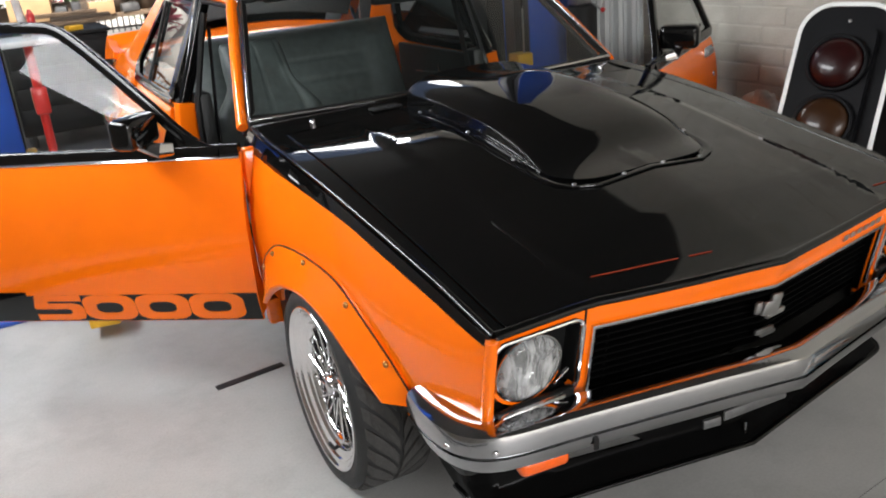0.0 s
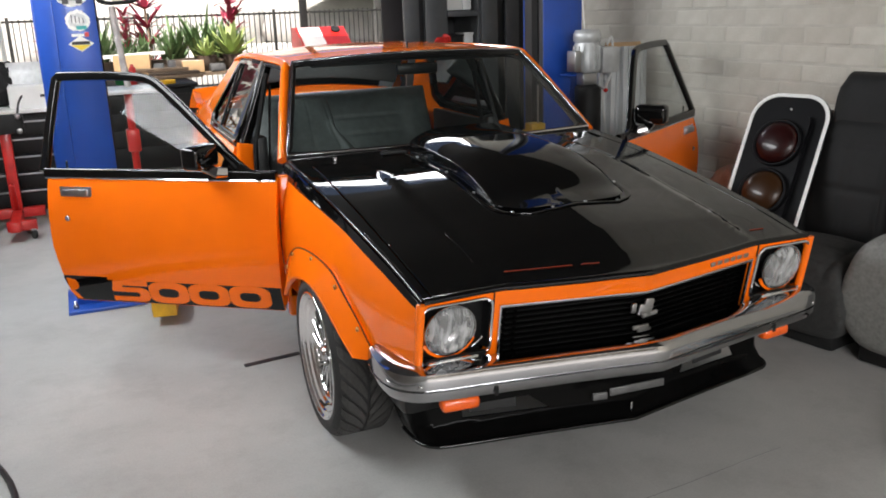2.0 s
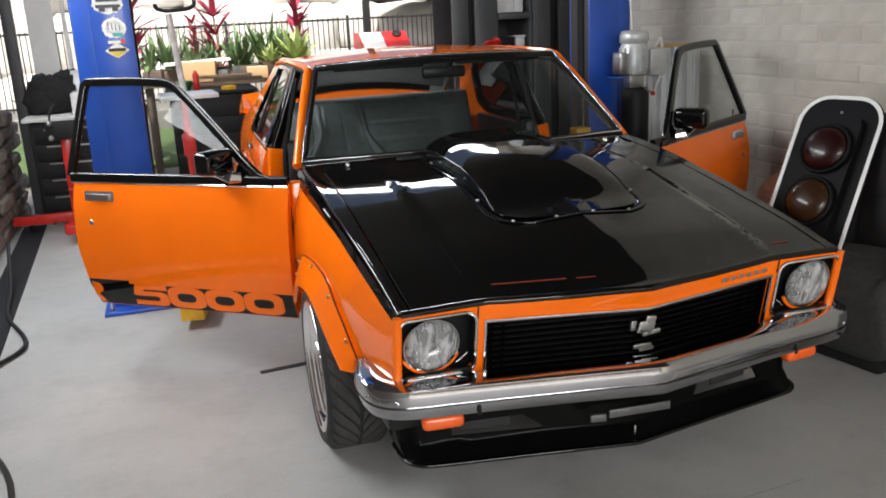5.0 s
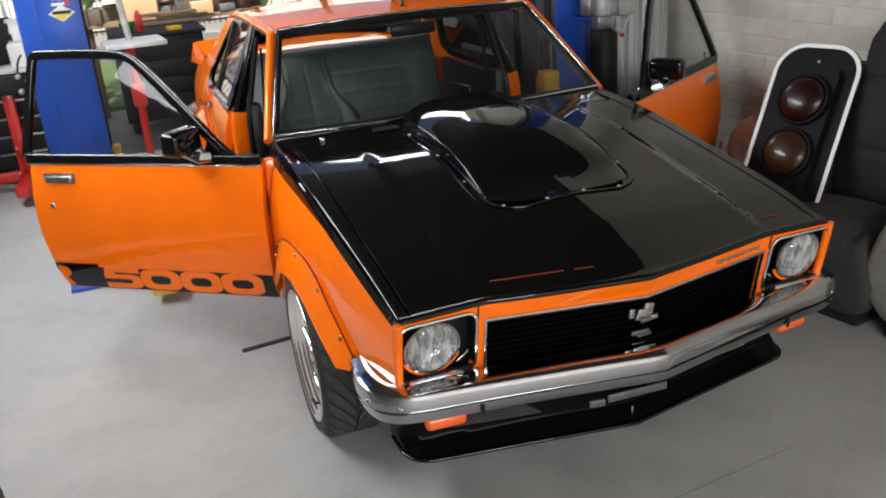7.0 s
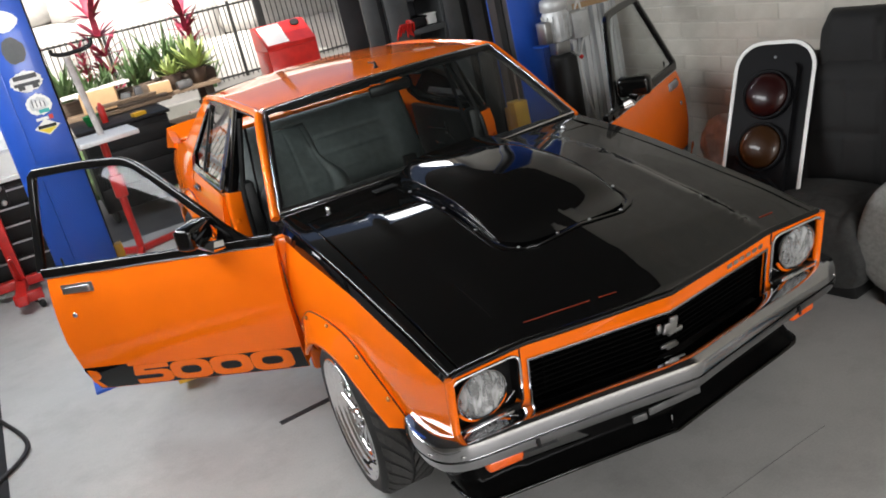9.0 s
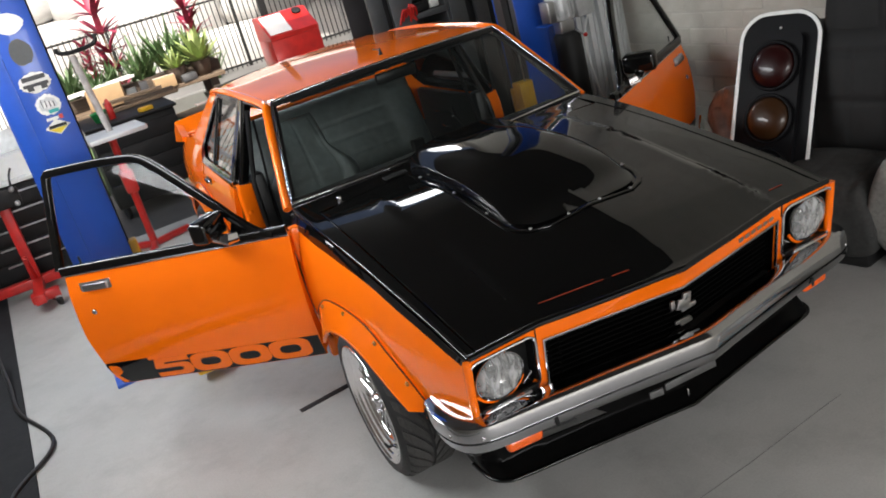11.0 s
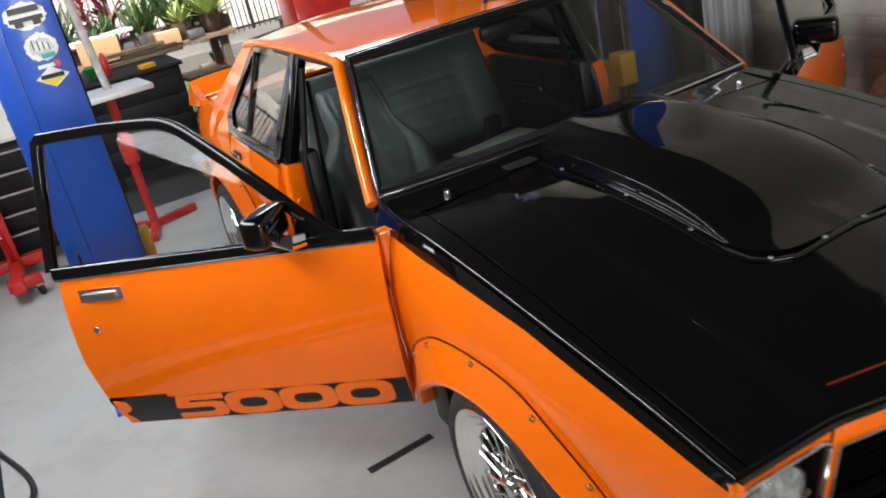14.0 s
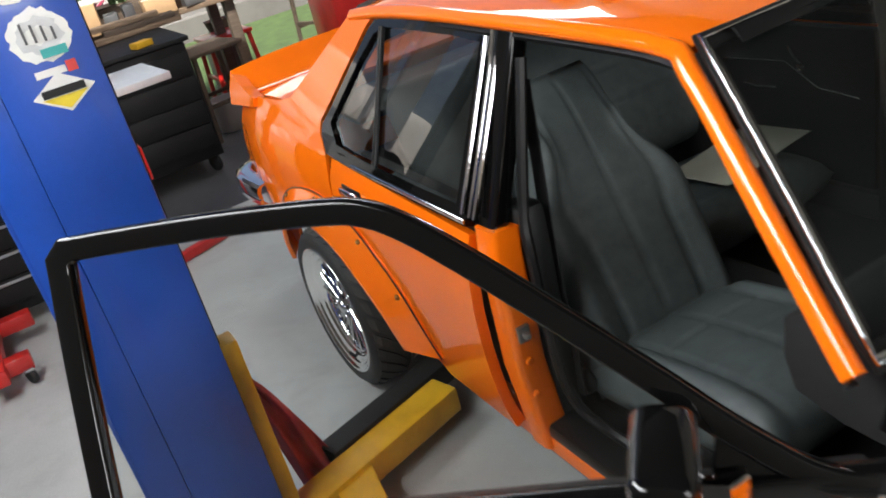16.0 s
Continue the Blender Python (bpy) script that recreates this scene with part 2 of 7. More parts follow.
def concrete(name, base, dirt):
    m, nt, nodes, links, b = material(name)
    vec = tex_coord(nodes, links)
    c1, f1 = noise_ramp(nodes, links, vec, 0.9, [(0.32, tuple(v * 0.80 for v in base)), (0.68, tuple(min(v * 1.06, 1) for v in base))], 9, 0.62)
    c2, f2 = noise_ramp(nodes, links, vec, 3.3, [(0.33, dirt), (0.52, (1, 1, 1))], 8, 0.7)
    c3, f3 = noise_ramp(nodes, links, vec, 120, [(0.3, (0.9, 0.9, 0.9)), (0.6, (1, 1, 1))], 2)
    a, bb = nodes.new("ShaderNodeMix"), nodes.new("ShaderNodeMix")
    for x in (a, bb):
        x.data_type, x.blend_type = "RGBA", "MULTIPLY"
    a.inputs["Factor"].default_value, bb.inputs["Factor"].default_value = 0.55, 0.8
    links.new(c1, a.inputs["A"])
    links.new(c2, a.inputs["B"])
    links.new(a.outputs["Result"], bb.inputs["A"])
    links.new(c3, bb.inputs["B"])
    links.new(bb.outputs["Result"], b.inputs["Base Color"])
    mr = nodes.new("ShaderNodeMapRange")
    mr.inputs["To Min"].default_value, mr.inputs["To Max"].default_value = 0.36, 0.72
    links.new(f2, mr.inputs["Value"])
    links.new(mr.outputs["Result"], b.inputs["Roughness"])
    add_bump(nodes, links, b, f3, 0.08, 0.002)
    return m


CONCRETE = concrete("sealed_concrete", (0.43, 0.43, 0.415), (0.72, 0.71, 0.70))
DARK_PAVE = concrete("dark_mat", (0.055, 0.055, 0.058), (0.6, 0.6, 0.6))
STRIP = plain("drain_strip_dark", (0.022, 0.023, 0.025), 0.85, 0, 0.3, 10, 0.2, spec=0.2)
GROUND = concrete("patio_ground", (0.15, 0.147, 0.14), (0.7, 0.7, 0.68))
GRASS = plain("lawn", (0.06, 0.105, 0.03), 0.9, 0, 0.35, 6, 0.6)
ROCK = plain("pale_rock", (0.52, 0.51, 0.49), 0.9, 0, 0.15, 2, 0.6)
JOINT = plain("floor_joint_grey", (0.22, 0.22, 0.215), 0.8, 0, 0.2, 10, 0.1)
CEILING = plain("unseen_ceiling_dark", (0.05, 0.048, 0.046), 0.8, 0, 0.05, 2, 0.05)
RENDER_WALL = plain("rendered_wall", (0.26, 0.245, 0.22), 0.85, 0, 0.1, 3, 0.3)
STONE = plain("rough_stone", (0.22, 0.19, 0.16), 0.9, 0, 0.35, 7, 0.7)
MORTAR = plain("mortar", (0.50, 0.475, 0.42), 0.9, 0, 0.08, 12, 0.4)


def brick_material():
    m, nt, nodes, links, b = material("painted_brick")
    vec = tex_coord(nodes, links)
    info, ramp = nodes.new("ShaderNodeObjectInfo"), nodes.new("ShaderNodeValToRGB")
    ramp.color_ramp.elements[0].color, ramp.color_ramp.elements[1].color = (0.50, 0.475, 0.415, 1), (0.60, 0.575, 0.51, 1)
    links.new(info.outputs["Random"], ramp.inputs["Fac"])
    c, f = noise_ramp(nodes, links, vec, 9, [(0.3, (0.86, 0.85, 0.83)), (0.7, (1, 1, 1))], 8)
    mx = nodes.new("ShaderNodeMix")
    mx.data_type, mx.blend_type = "RGBA", "MULTIPLY"
    mx.inputs["Factor"].default_value = 1
    links.new(ramp.outputs["Color"], mx.inputs["A"])
    links.new(c, mx.inputs["B"])
    links.new(mx.outputs["Result"], b.inputs["Base Color"])
    b.inputs["Roughness"].default_value = 0.8
    n = nodes.new("ShaderNodeTexNoise")
    n.inputs["Scale"].default_value, n.inputs["Detail"].default_value = 70, 5
    links.new(vec, n.inputs["Vector"])
    add_bump(nodes, links, b, n.outputs["Fac"], 0.5, 0.006)
    return m


BRICK = brick_material()


def fluted_glass():
    """Moulded lamp glass: clear, with white mixed in for bright reflections, and Fresnel gloss."""
    m = glass("fluted_lamp_glass", (0.95, 0.95, 0.95))
    nt = m.node_tree
    tr = [n for n in nt.nodes if n.type == "BSDF_TRANSPARENT"][0]
    mix = [n for n in nt.nodes if n.type == "MIX_SHADER"][0]
    d, mx = nt.nodes.new("ShaderNodeBsdfDiffuse"), nt.nodes.new("ShaderNodeMixShader")
    d.inputs["Color"].default_value = (0.85, 0.86, 0.86, 1)
    tc, wv, mr = nt.nodes.new("ShaderNodeTexCoord"), nt.nodes.new("ShaderNodeTexNoise"), nt.nodes.new("ShaderNodeMapRange")
    wv.inputs["Scale"].default_value, wv.inputs["Detail"].default_value, wv.inputs["Roughness"].default_value = 1.0, 3.0, 0.5
    mp = nt.nodes.new("ShaderNodeMapping")
    mp.inputs["Scale"].default_value = (60, 10, 18)
    mr.inputs["From Min"].default_value, mr.inputs["From Max"].default_value = 0.35, 0.68
    mr.inputs["To Min"].default_value, mr.inputs["To Max"].default_value = 0.10, 0.46
    nt.links.new(tc.outputs["Object"], mp.inputs["Vector"])
    nt.links.new(mp.outputs["Vector"], wv.inputs["Vector"])
    nt.links.new(wv.outputs["Fac"], mr.inputs["Value"])
    nt.links.new(mr.outputs["Result"], mx.inputs["Fac"])
    nt.links.new(tr.outputs["BSDF"], mx.inputs[1])
    nt.links.new(d.outputs["BSDF"], mx.inputs[2])
    nt.links.new(mx.outputs["Shader"], mix.inputs[1])
    return m


LAMP_GLASS = fluted_glass()

# ---- mesh helpers ----


def part(name, bm, mat, parent=None, label="", smooth=True, angle=40):
    """Links a bmesh as one mesh object under a thing or a part."""
    me = bpy.data.meshes.new(name)
    if smooth:
        for f in bm.faces:
            f.smooth = True
        lim = radians(angle)
        for e in bm.edges:
            if len(e.link_faces) == 2 and e.calc_face_angle(0) > lim:
                e.smooth = False
    bm.to_mesh(me)
    bm.free()
    me.materials.append(mat)
    ob = new(name, me)
    if parent is not None:
        ob.parent = parent
    if label:
        ob["label"] = label
    return ob


def thing(name, label, category, group="", kind="", at=None):
    e = new(name)
    if at is not None:
        e.matrix_world = at
    return tagged(e, label, category, group, kind)


def boxes(bm, *items, bevel=0.004, seg=2):
    """Adds bevelled boxes: (centre, size) or (centre, size, matrix)."""
    for it in items:
        c, s = it[0], it[1]
        m = Matrix.Translation(c) @ (it[2] if len(it) > 2 else Matrix()) @ Matrix.Diagonal((*s, 1))
        r = bmesh.ops.create_cube(bm, size=1.0, matrix=m)
        if bevel:
            es = list({e for v in r["verts"] for e in v.link_edges})
            bmesh.ops.bevel(bm, geom=es, offset=min(bevel, min(s) * 0.45), segments=seg, affect="EDGES", profile=0.5)
    return bm


def box_part(name, c, s, mat, parent=None, bevel=0.004, m=None, label=""):
    return part(name, boxes(bmesh.new(), (c, s, m or Matrix()), bevel=bevel), mat, parent, label)


def lathe(bm, profile, n=48, m=None, closed=False):
    """Turns (radius, height) pairs about the z axis, then moves by m."""
    m = m or Matrix()
    rings = []
    for r, h in profile:
        rings.append([bm.verts.new(m @ Vector((r * math.cos(2 * math.pi * i / n), r * math.sin(2 * math.pi * i / n), h))) for i in range(n)])
    pairs = list(zip(rings, rings[1:])) + ([(rings[-1], rings[0])] if closed else [])
    for a, b in pairs:
        for i in range(n):
            j = (i + 1) % n
            bm.faces.new((a[i], a[j], b[j], b[i]))
    if not closed:
        for r, flip in ((rings[0], True), (rings[-1], False)):
            bm.faces.new(r[::-1] if flip else r)
    return bm


def sweep(bm, pts, prof, up=(0, 0, 1), closed=False, cap=True):
    """Sweeps a closed 2D profile (side, up) along points."""
    pts = [Vector(p) for p in pts]
    up, n, rings = Vector(up), len(pts), []
    for i, p in enumerate(pts):
        a = pts[(i - 1) % n] if (closed or i > 0) else p
        b = pts[(i + 1) % n] if (closed or i < n - 1) else p
        t = (b - a).normalized()
        side = t.cross(up)
        side = side.normalized() if side.length > 1e-4 else Vector((1, 0, 0))
        u = side.cross(t).normalized()
        if 0 < i < n - 1 or closed:
            t1, t2 = (p - a).normalized(), (b - p).normalized()
            k = 1 / max(math.cos(t1.angle(t2, 0) / 2), 0.5)
        else:
            k = 1
        rings.append([bm.verts.new(p + side * (x * k) + u * y) for x, y in prof])
    m = len(prof)
    for i in range(n if closed else n - 1):
        a, b = rings[i], rings[(i + 1) % n]
        for j in range(m):
            bm.faces.new((a[j], a[(j + 1) % m], b[(j + 1) % m], b[j]))
    if cap and not closed:
        bm.faces.new(rings[0][::-1])
        bm.faces.new(rings[-1])
    bmesh.ops.recalc_face_normals(bm, faces=bm.faces)
    return bm


def circle(r, n=8):
    return [(r * math.cos(2 * math.pi * i / n), r * math.sin(2 * math.pi * i / n)) for i in range(n)]


def rrect(w, h, r, n=4):
    """A rounded rectangle's outline, anticlockwise, centred."""
    out = []
    for cx, cy, a in ((w / 2 - r, h / 2 - r, 0), (-w / 2 + r, h / 2 - r, 90), (-w / 2 + r, -h / 2 + r, 180), (w / 2 - r, -h / 2 + r, 270)):
        for i in range(n + 1):
            t = radians(a + 90 * i / n)
            out.append((cx + r * math.cos(t), cy + r * math.sin(t)))
    return out


def spline(pts, n=8, closed=False):
    """Catmull-Rom through points."""
    pts = [Vector(p) for p in pts]
    m, out = len(pts), []
    for i in range(m if closed else m - 1):
        g = lambda k: pts[k % m] if closed else pts[max(0, min(m - 1, k))]
        p0, p1, p2, p3 = g(i - 1), g(i), g(i + 1), g(i + 2)
        for j in range(n):
            t = j / n
            out.append(0.5 * (2 * p1 + (p2 - p0) * t + (2 * p0 - 5 * p1 + 4 * p2 - p3) * t * t + (3 * p1 - p0 - 3 * p2 + p3) * t ** 3))
    if not closed:
        out.append(pts[-1])
    return out


def curve1(xs, ys):
    """A smooth one-dimensional function through points."""
    xs, ys = np.array(xs, float), np.array(ys, float)
    d = np.gradient(ys, xs)

    def f(x):
        x = np.clip(x, xs[0], xs[-1])
        i = int(np.clip(np.searchsorted(xs, x) - 1, 0, len(xs) - 2))
        h = xs[i + 1] - xs[i]
        t = (x - xs[i]) / h
        return float((1 + 2 * t) * (1 - t) ** 2 * ys[i] + t * (1 - t) ** 2 * h * d[i] + t * t * (3 - 2 * t) * ys[i + 1] + t * t * (t - 1) * h * d[i + 1])
    return f


def skin(name, outline, func, mat, parent=None, holes=(), step=0.04, thick=0.0, label="", outward=(0, 0, 1), steps=None):
    """A panel: a flat outline with holes, cut into small cells, laid onto func(u, v), with exact smooth normals and a thickness inward."""
    bm = bmesh.new()
    edges = []
    for loop in (outline, *holes):
        vs = [bm.verts.new((u, v, 0)) for u, v in loop]
        edges += [bm.edges.new((vs[i], vs[(i + 1) % len(vs)])) for i in range(len(vs))]
    bmesh.ops.triangle_fill(bm, use_beauty=True, use_dissolve=False, edges=edges, normal=(0, 0, 1))
    us, vs = [p[0] for p in outline], [p[1] for p in outline]
    su, sv = steps or (step, step)
    for lo, hi, s, no in ((min(us), max(us), su, Vector((1, 0, 0))), (min(vs), max(vs), sv, Vector((0, 1, 0)))):
        k = max(1, round((hi - lo) / s))
        for i in range(1, k):
            bmesh.ops.bisect_plane(bm, geom=bm.verts[:] + bm.edges[:] + bm.faces[:], dist=1e-6, plane_co=no * (lo + (hi - lo) * i / k), plane_no=no)
    bm.normal_update()
    for f in bm.faces:
        if f.normal.z < 0:
            f.normal_flip()
    bm.verts.index_update()
    h, P, N = 1e-4, [], []
    for v in bm.verts:
        u, w = v.co.x, v.co.y
        p = Vector(func(u, w))
        du, dv = Vector(func(u + h, w)) - Vector(func(u - h, w)), Vector(func(u, w + h)) - Vector(func(u, w - h))
        P.append(p)
        N.append(du.cross(dv).normalized())
    mean = sum(N, Vector())
    flip = mean.dot(Vector(outward)) < 0
    if flip:
        N = [-q for q in N]
    faces = [[v.index for v in f.verts] for f in bm.faces]
    if flip:
        faces = [f[::-1] for f in faces]
    rim = []
    for e in bm.edges:
        if len(e.link_faces) == 1:
            l = e.link_loops[0]
            a, b = l.vert.index, l.link_loop_next.vert.index
            rim.append((b, a) if flip else (a, b))
    bm.free()
    verts, fl, n = list(P), list(faces), len(P)
    normals = [N[i] for f in faces for i in f]
    if thick:
        verts += [p - q * thick for p, q in zip(P, N)]
        for f in faces:
            g = [i + n for i in f[::-1]]
            fl.append(g)
            normals += [-N[i - n] for i in g]
        for a, b in rim:
            fl.append([b, a, a + n, b + n])
            q = (verts[a] - verts[b]).cross(verts[a + n] - verts[b])
            q = q.normalized() if q.length > 1e-9 else Vector((0, 0, 1))
            normals += [q] * 4
    me = bpy.data.meshes.new(name)
    me.from_pydata([tuple(v) for v in verts], [], fl)
    me.polygons.foreach_set("use_smooth", [True] * len(fl))
    me.normals_split_custom_set([tuple(q) for q in normals])
    me.materials.append(mat)
    ob = new(name, me)
    if parent is not None:
        ob.parent = parent
    if label:
        ob["label"] = label
    return ob

# ---- setting ----
WALL_X = 2.03          # brick wall beside the car's left side
RWALL_X = -2.62        # wall beside its right side
REAR_Y, FRONT_Y, CEIL_Z = 5.05, -6.0, 3.50


def setting(name, bm, mat, label, category, smooth=False):
    return tagged(part(name, bm, mat, None, "", smooth), label, category, "", "structure")


setting("floor", boxes(bmesh.new(), ((-0.28, -0.525, -0.05), (4.78, 10.95, 0.10)), bevel=0), CONCRETE, "smooth pale grey sealed concrete garage floor", "floor")
setting("floor_dark", boxes(bmesh.new(), ((-0.28, 6.05, -0.052), (4.78, 2.2, 0.10)), bevel=0), DARK_PAVE, "dark grey paved strip outside the rear opening", "floor")
# dark drain strip along the right wall
setting("drain_strip", sweep(bmesh.new(), [(-2.10, -2.6, 0.004), (-2.275, 1.2, 0.004), (-2.43, 4.6, 0.004)], [(-0.085, -0.004), (0.085, -0.004), (0.085, 0.004), (-0.085, 0.004)]), STRIP, "dark rubber strip along the concrete floor", "floor strip")
setting("ground", boxes(bmesh.new(), ((0, 20, -0.16), (160, 160, 0.1)), bevel=0), GROUND, "pale paved ground outside the garage", "ground")
lawn = bmesh.new()
boxes(lawn, ((1.2, 9.25, -0.02), (16, 3.9, 0.08)), bevel=0)
setting("lawn", lawn, GRASS, "bright green mown lawn strip behind the garage", "lawn")
# ceiling is unseen; its dark tone keeps the bonnet's reflection black
setting("ceiling", boxes(bmesh.new(), ((-0.28, -0.85, CEIL_Z + 0.06), (5.3, 10.8, 0.12)), bevel=0), CEILING, "plain dark garage ceiling, unseen", "ceiling")
setting("wall_right", boxes(bmesh.new(), ((RWALL_X - 0.1, -0.5, 0.99), (0.2, 11.2, 1.98)), ((RWALL_X - 0.1, -0.5, 3.18), (0.2, 11.2, 0.64)), ((RWALL_X - 0.1, -2.89, 2.11), (0.2, 6.42, 0.26)), ((RWALL_X - 0.1, 3.05, 2.11), (0.2, 4.1, 0.26)), ((RWALL_X - 0.1, -0.5, 2.265), (0.2, 11.2, 0.05)), ((RWALL_X - 0.1, -3.05, 2.575), (0.2, 6.1, 0.57)), ((RWALL_X - 0.1, 4.25, 2.575), (0.2, 1.7, 0.57)), bevel=0), RENDER_WALL, "brownish grey rendered garage wall with a high window strip", "wall")
setting("wall_front", boxes(bmesh.new(), ((-2.55, FRONT_Y - 0.1, 1.75), (0.3, 0.2, 3.50)), ((1.98, FRONT_Y - 0.1, 1.75), (0.3, 0.2, 3.50)), ((-0.28, FRONT_Y - 0.1, 3.325), (4.9, 0.2, 0.35)), bevel=0), RENDER_WALL, "pale wall round the open front of the garage", "wall")
setting("wall_rear", boxes(bmesh.new(), ((1.98, REAR_Y + 0.1, 1.75), (0.5, 0.2, 3.50)), bevel=0), RENDER_WALL, "pale wall beside the open rear of the garage", "wall")
col = tagged(box_part("steel_column", (-2.40, 4.80, 1.75), (0.085, 0.085, 3.50), DARK_GREY), "dark grey steel column at the rear opening", "column", "", "structure")
setting("white_jamb", boxes(bmesh.new(), ((-2.20, 5.10, 1.74), (0.20, 0.06, 3.48)), ((-2.02, 5.13, 1.74), (0.03, 0.08, 3.48)), bevel=0.004), WHITE, "white painted door jamb at the rear opening", "door jamb")
tagged(box_part("pergola_post", (1.02, 7.05, 1.5), (0.075, 0.075, 3.0), BLACK_STEEL), "black steel post outside the rear opening", "post")
setting("floor_joint", sweep(bmesh.new(), [(-0.30, -0.936, 0.0008), (-0.17, -0.928, 0.0008), (0.05, -0.915, 0.0008), (0.42, -0.879, 0.0008), (0.52, -0.872, 0.0008)], [(-0.0007, -0.0005), (0.0007, -0.0005), (0.0007, 0.0005), (-0.0007, 0.0005)]), JOINT, "thin control joint in the concrete floor", "floor joint")
# black tape on the floor beside the front wheel
tape = bmesh.new()
boxes(tape, ((-0.90, 0.765, 0.0015), (0.26, 0.034, 0.003), pose(0, 0, 0, 0, 0, 6)), bevel=0)
tagged(part("floor_tape", tape, CABLE), "strip of black tape stuck on the concrete floor", "tape")
# stone courses at the foot of the right wall
rng = random.Random(5)
stone_wall = thing("stone_footing", "rough brown stone footing of the garage wall", "stone wall", kind="structure")
for row in range(8):
    y = 2.0 + rng.uniform(0, 0.2)
    while y < 5.0:
        L = rng.uniform(0.25, 0.55)
        bm = boxes(bmesh.new(), ((RWALL_X + 0.02 + rng.uniform(-0.02, 0.03), y + L / 2, 0.06 + row * 0.115), (0.12, L - 0.015, 0.105)), bevel=0.02, seg=1)
        for v in bm.verts:
            v.co += Vector((rng.uniform(-1, 1), rng.uniform(-1, 1), rng.uniform(-1, 1))) * 0.008
        part("stone", bm, STONE, stone_wall)
        y += L

# ---- outside ----
# boulder retaining wall, picket fence, planting
rocks = thing("boulder_wall", "sunlit pale boulder retaining wall beyond the fence", "retaining wall", kind="structure")
rng = random.Random(11)


def boulder(c, r):
    bm = bmesh.new()
    bmesh.ops.create_icosphere(bm, subdivisions=3, radius=1.0)
    sd = rng.uniform(0, 99)
    for v in bm.verts:
        n = noise.noise(v.co * 1.3 + Vector((sd, 0, 0))) * 0.28 + noise.noise(v.co * 3.1 + Vector((0, sd, 0))) * 0.12
        q = v.co * (1 + n)
        for a in range(3):
            q[a] = math.copysign(min(abs(q[a]), 0.74), q[a])
        v.co = Vector((q.x * r[0], q.y * r[1], q.z * r[2])) + Vector(c)
    return part("boulder", bm, ROCK, rocks, angle=60)


for row in range(3):
    x = -9 + rng.uniform(0, 0.6)
    while x < 12:
        w = rng.uniform(1.0, 1.9)
        boulder((x + w * 0.75, 14.2 + row * 0.25, 0.40 + row * 0.98 + rng.uniform(-0.08, 0.08)), (w, 0.75, rng.uniform(0.72, 0.80)))
        x += w * 1.42
setting("bank", boxes(bmesh.new(), ((1, 16.6, 1.3), (40, 3.0, 2.6)), bevel=0), STONE, "earth bank behind the boulders", "bank")
setting("garden_kerb", boxes(bmesh.new(), ((1, 12.2, 0.14), (24, 1.9, 0.36)), bevel=0.03), GROUND, "grey stone garden bed below the fence", "garden bed")


def fence(y, x0, x1, z0, z1):
    f = thing("garden_fence", "black steel picket fence along the lawn", "fence", kind="structure")
    for z in (z0 + 0.08, z1 - 0.04):
        part("rail", boxes(bmesh.new(), (((x0 + x1) / 2, y, z), (x1 - x0, 0.03, 0.035)), bevel=0.004), BLACK_STEEL, f)
    bm = boxes(bmesh.new(), ((0, 0, (z1 - z0) / 2), (0.016, 0.016, z1 - z0)), bevel=0)
    me = bpy.data.meshes.new("picket")
    bm.to_mesh(me)
    bm.free()
    me.materials.append(BLACK_STEEL)
    n = int((x1 - x0) / 0.09)
    for i in range(n):
        ob = new("picket", me)
        ob.parent = f
        ob.location = (x0 + (i + 0.5) * 0.09, y, z0)
    for i in range(int((x1 - x0) / 2.1) + 1):
        part("fence_post", boxes(bmesh.new(), ((x0 + i * 2.1, y, (z0 + z1) / 2), (0.05, 0.05, z1 - z0 + 0.06)), bevel=0.004), BLACK_STEEL, f)


fence(12.4, -6.5, 10.5, 0.30, 1.58)


def leaf(bm, base, azim, length, width, rise, droop, fold=0.25):
    """One tapering, arching leaf."""
    d = Vector((math.cos(azim), math.sin(azim), 0))
    s = Vector((-math.sin(azim), math.cos(azim), 0))
    rows = []
    for i in range(7):
        t = i / 6
        p = Vector(base) + d * (length * t * math.cos(rise) * (1 - 0.2 * t * droop)) + Vector((0, 0, 1)) * (length * (t * math.sin(rise) - droop * t * t * 0.55))
        w = width * (0.45 + 0.75 * t) * (1 - t) ** 0.75 * 1.35 if i < 6 else 0.0
        rows.append((bm.verts.new(p + s * w), bm.verts.new(p - Vector((0, 0, fold * w))), bm.verts.new(p - s * w)))
    for a, b in zip(rows, rows[1:]):
        bm.faces.new((a[0], a[1], b[1], b[0]))
        bm.faces.new((a[1], a[2], b[2], b[1]))


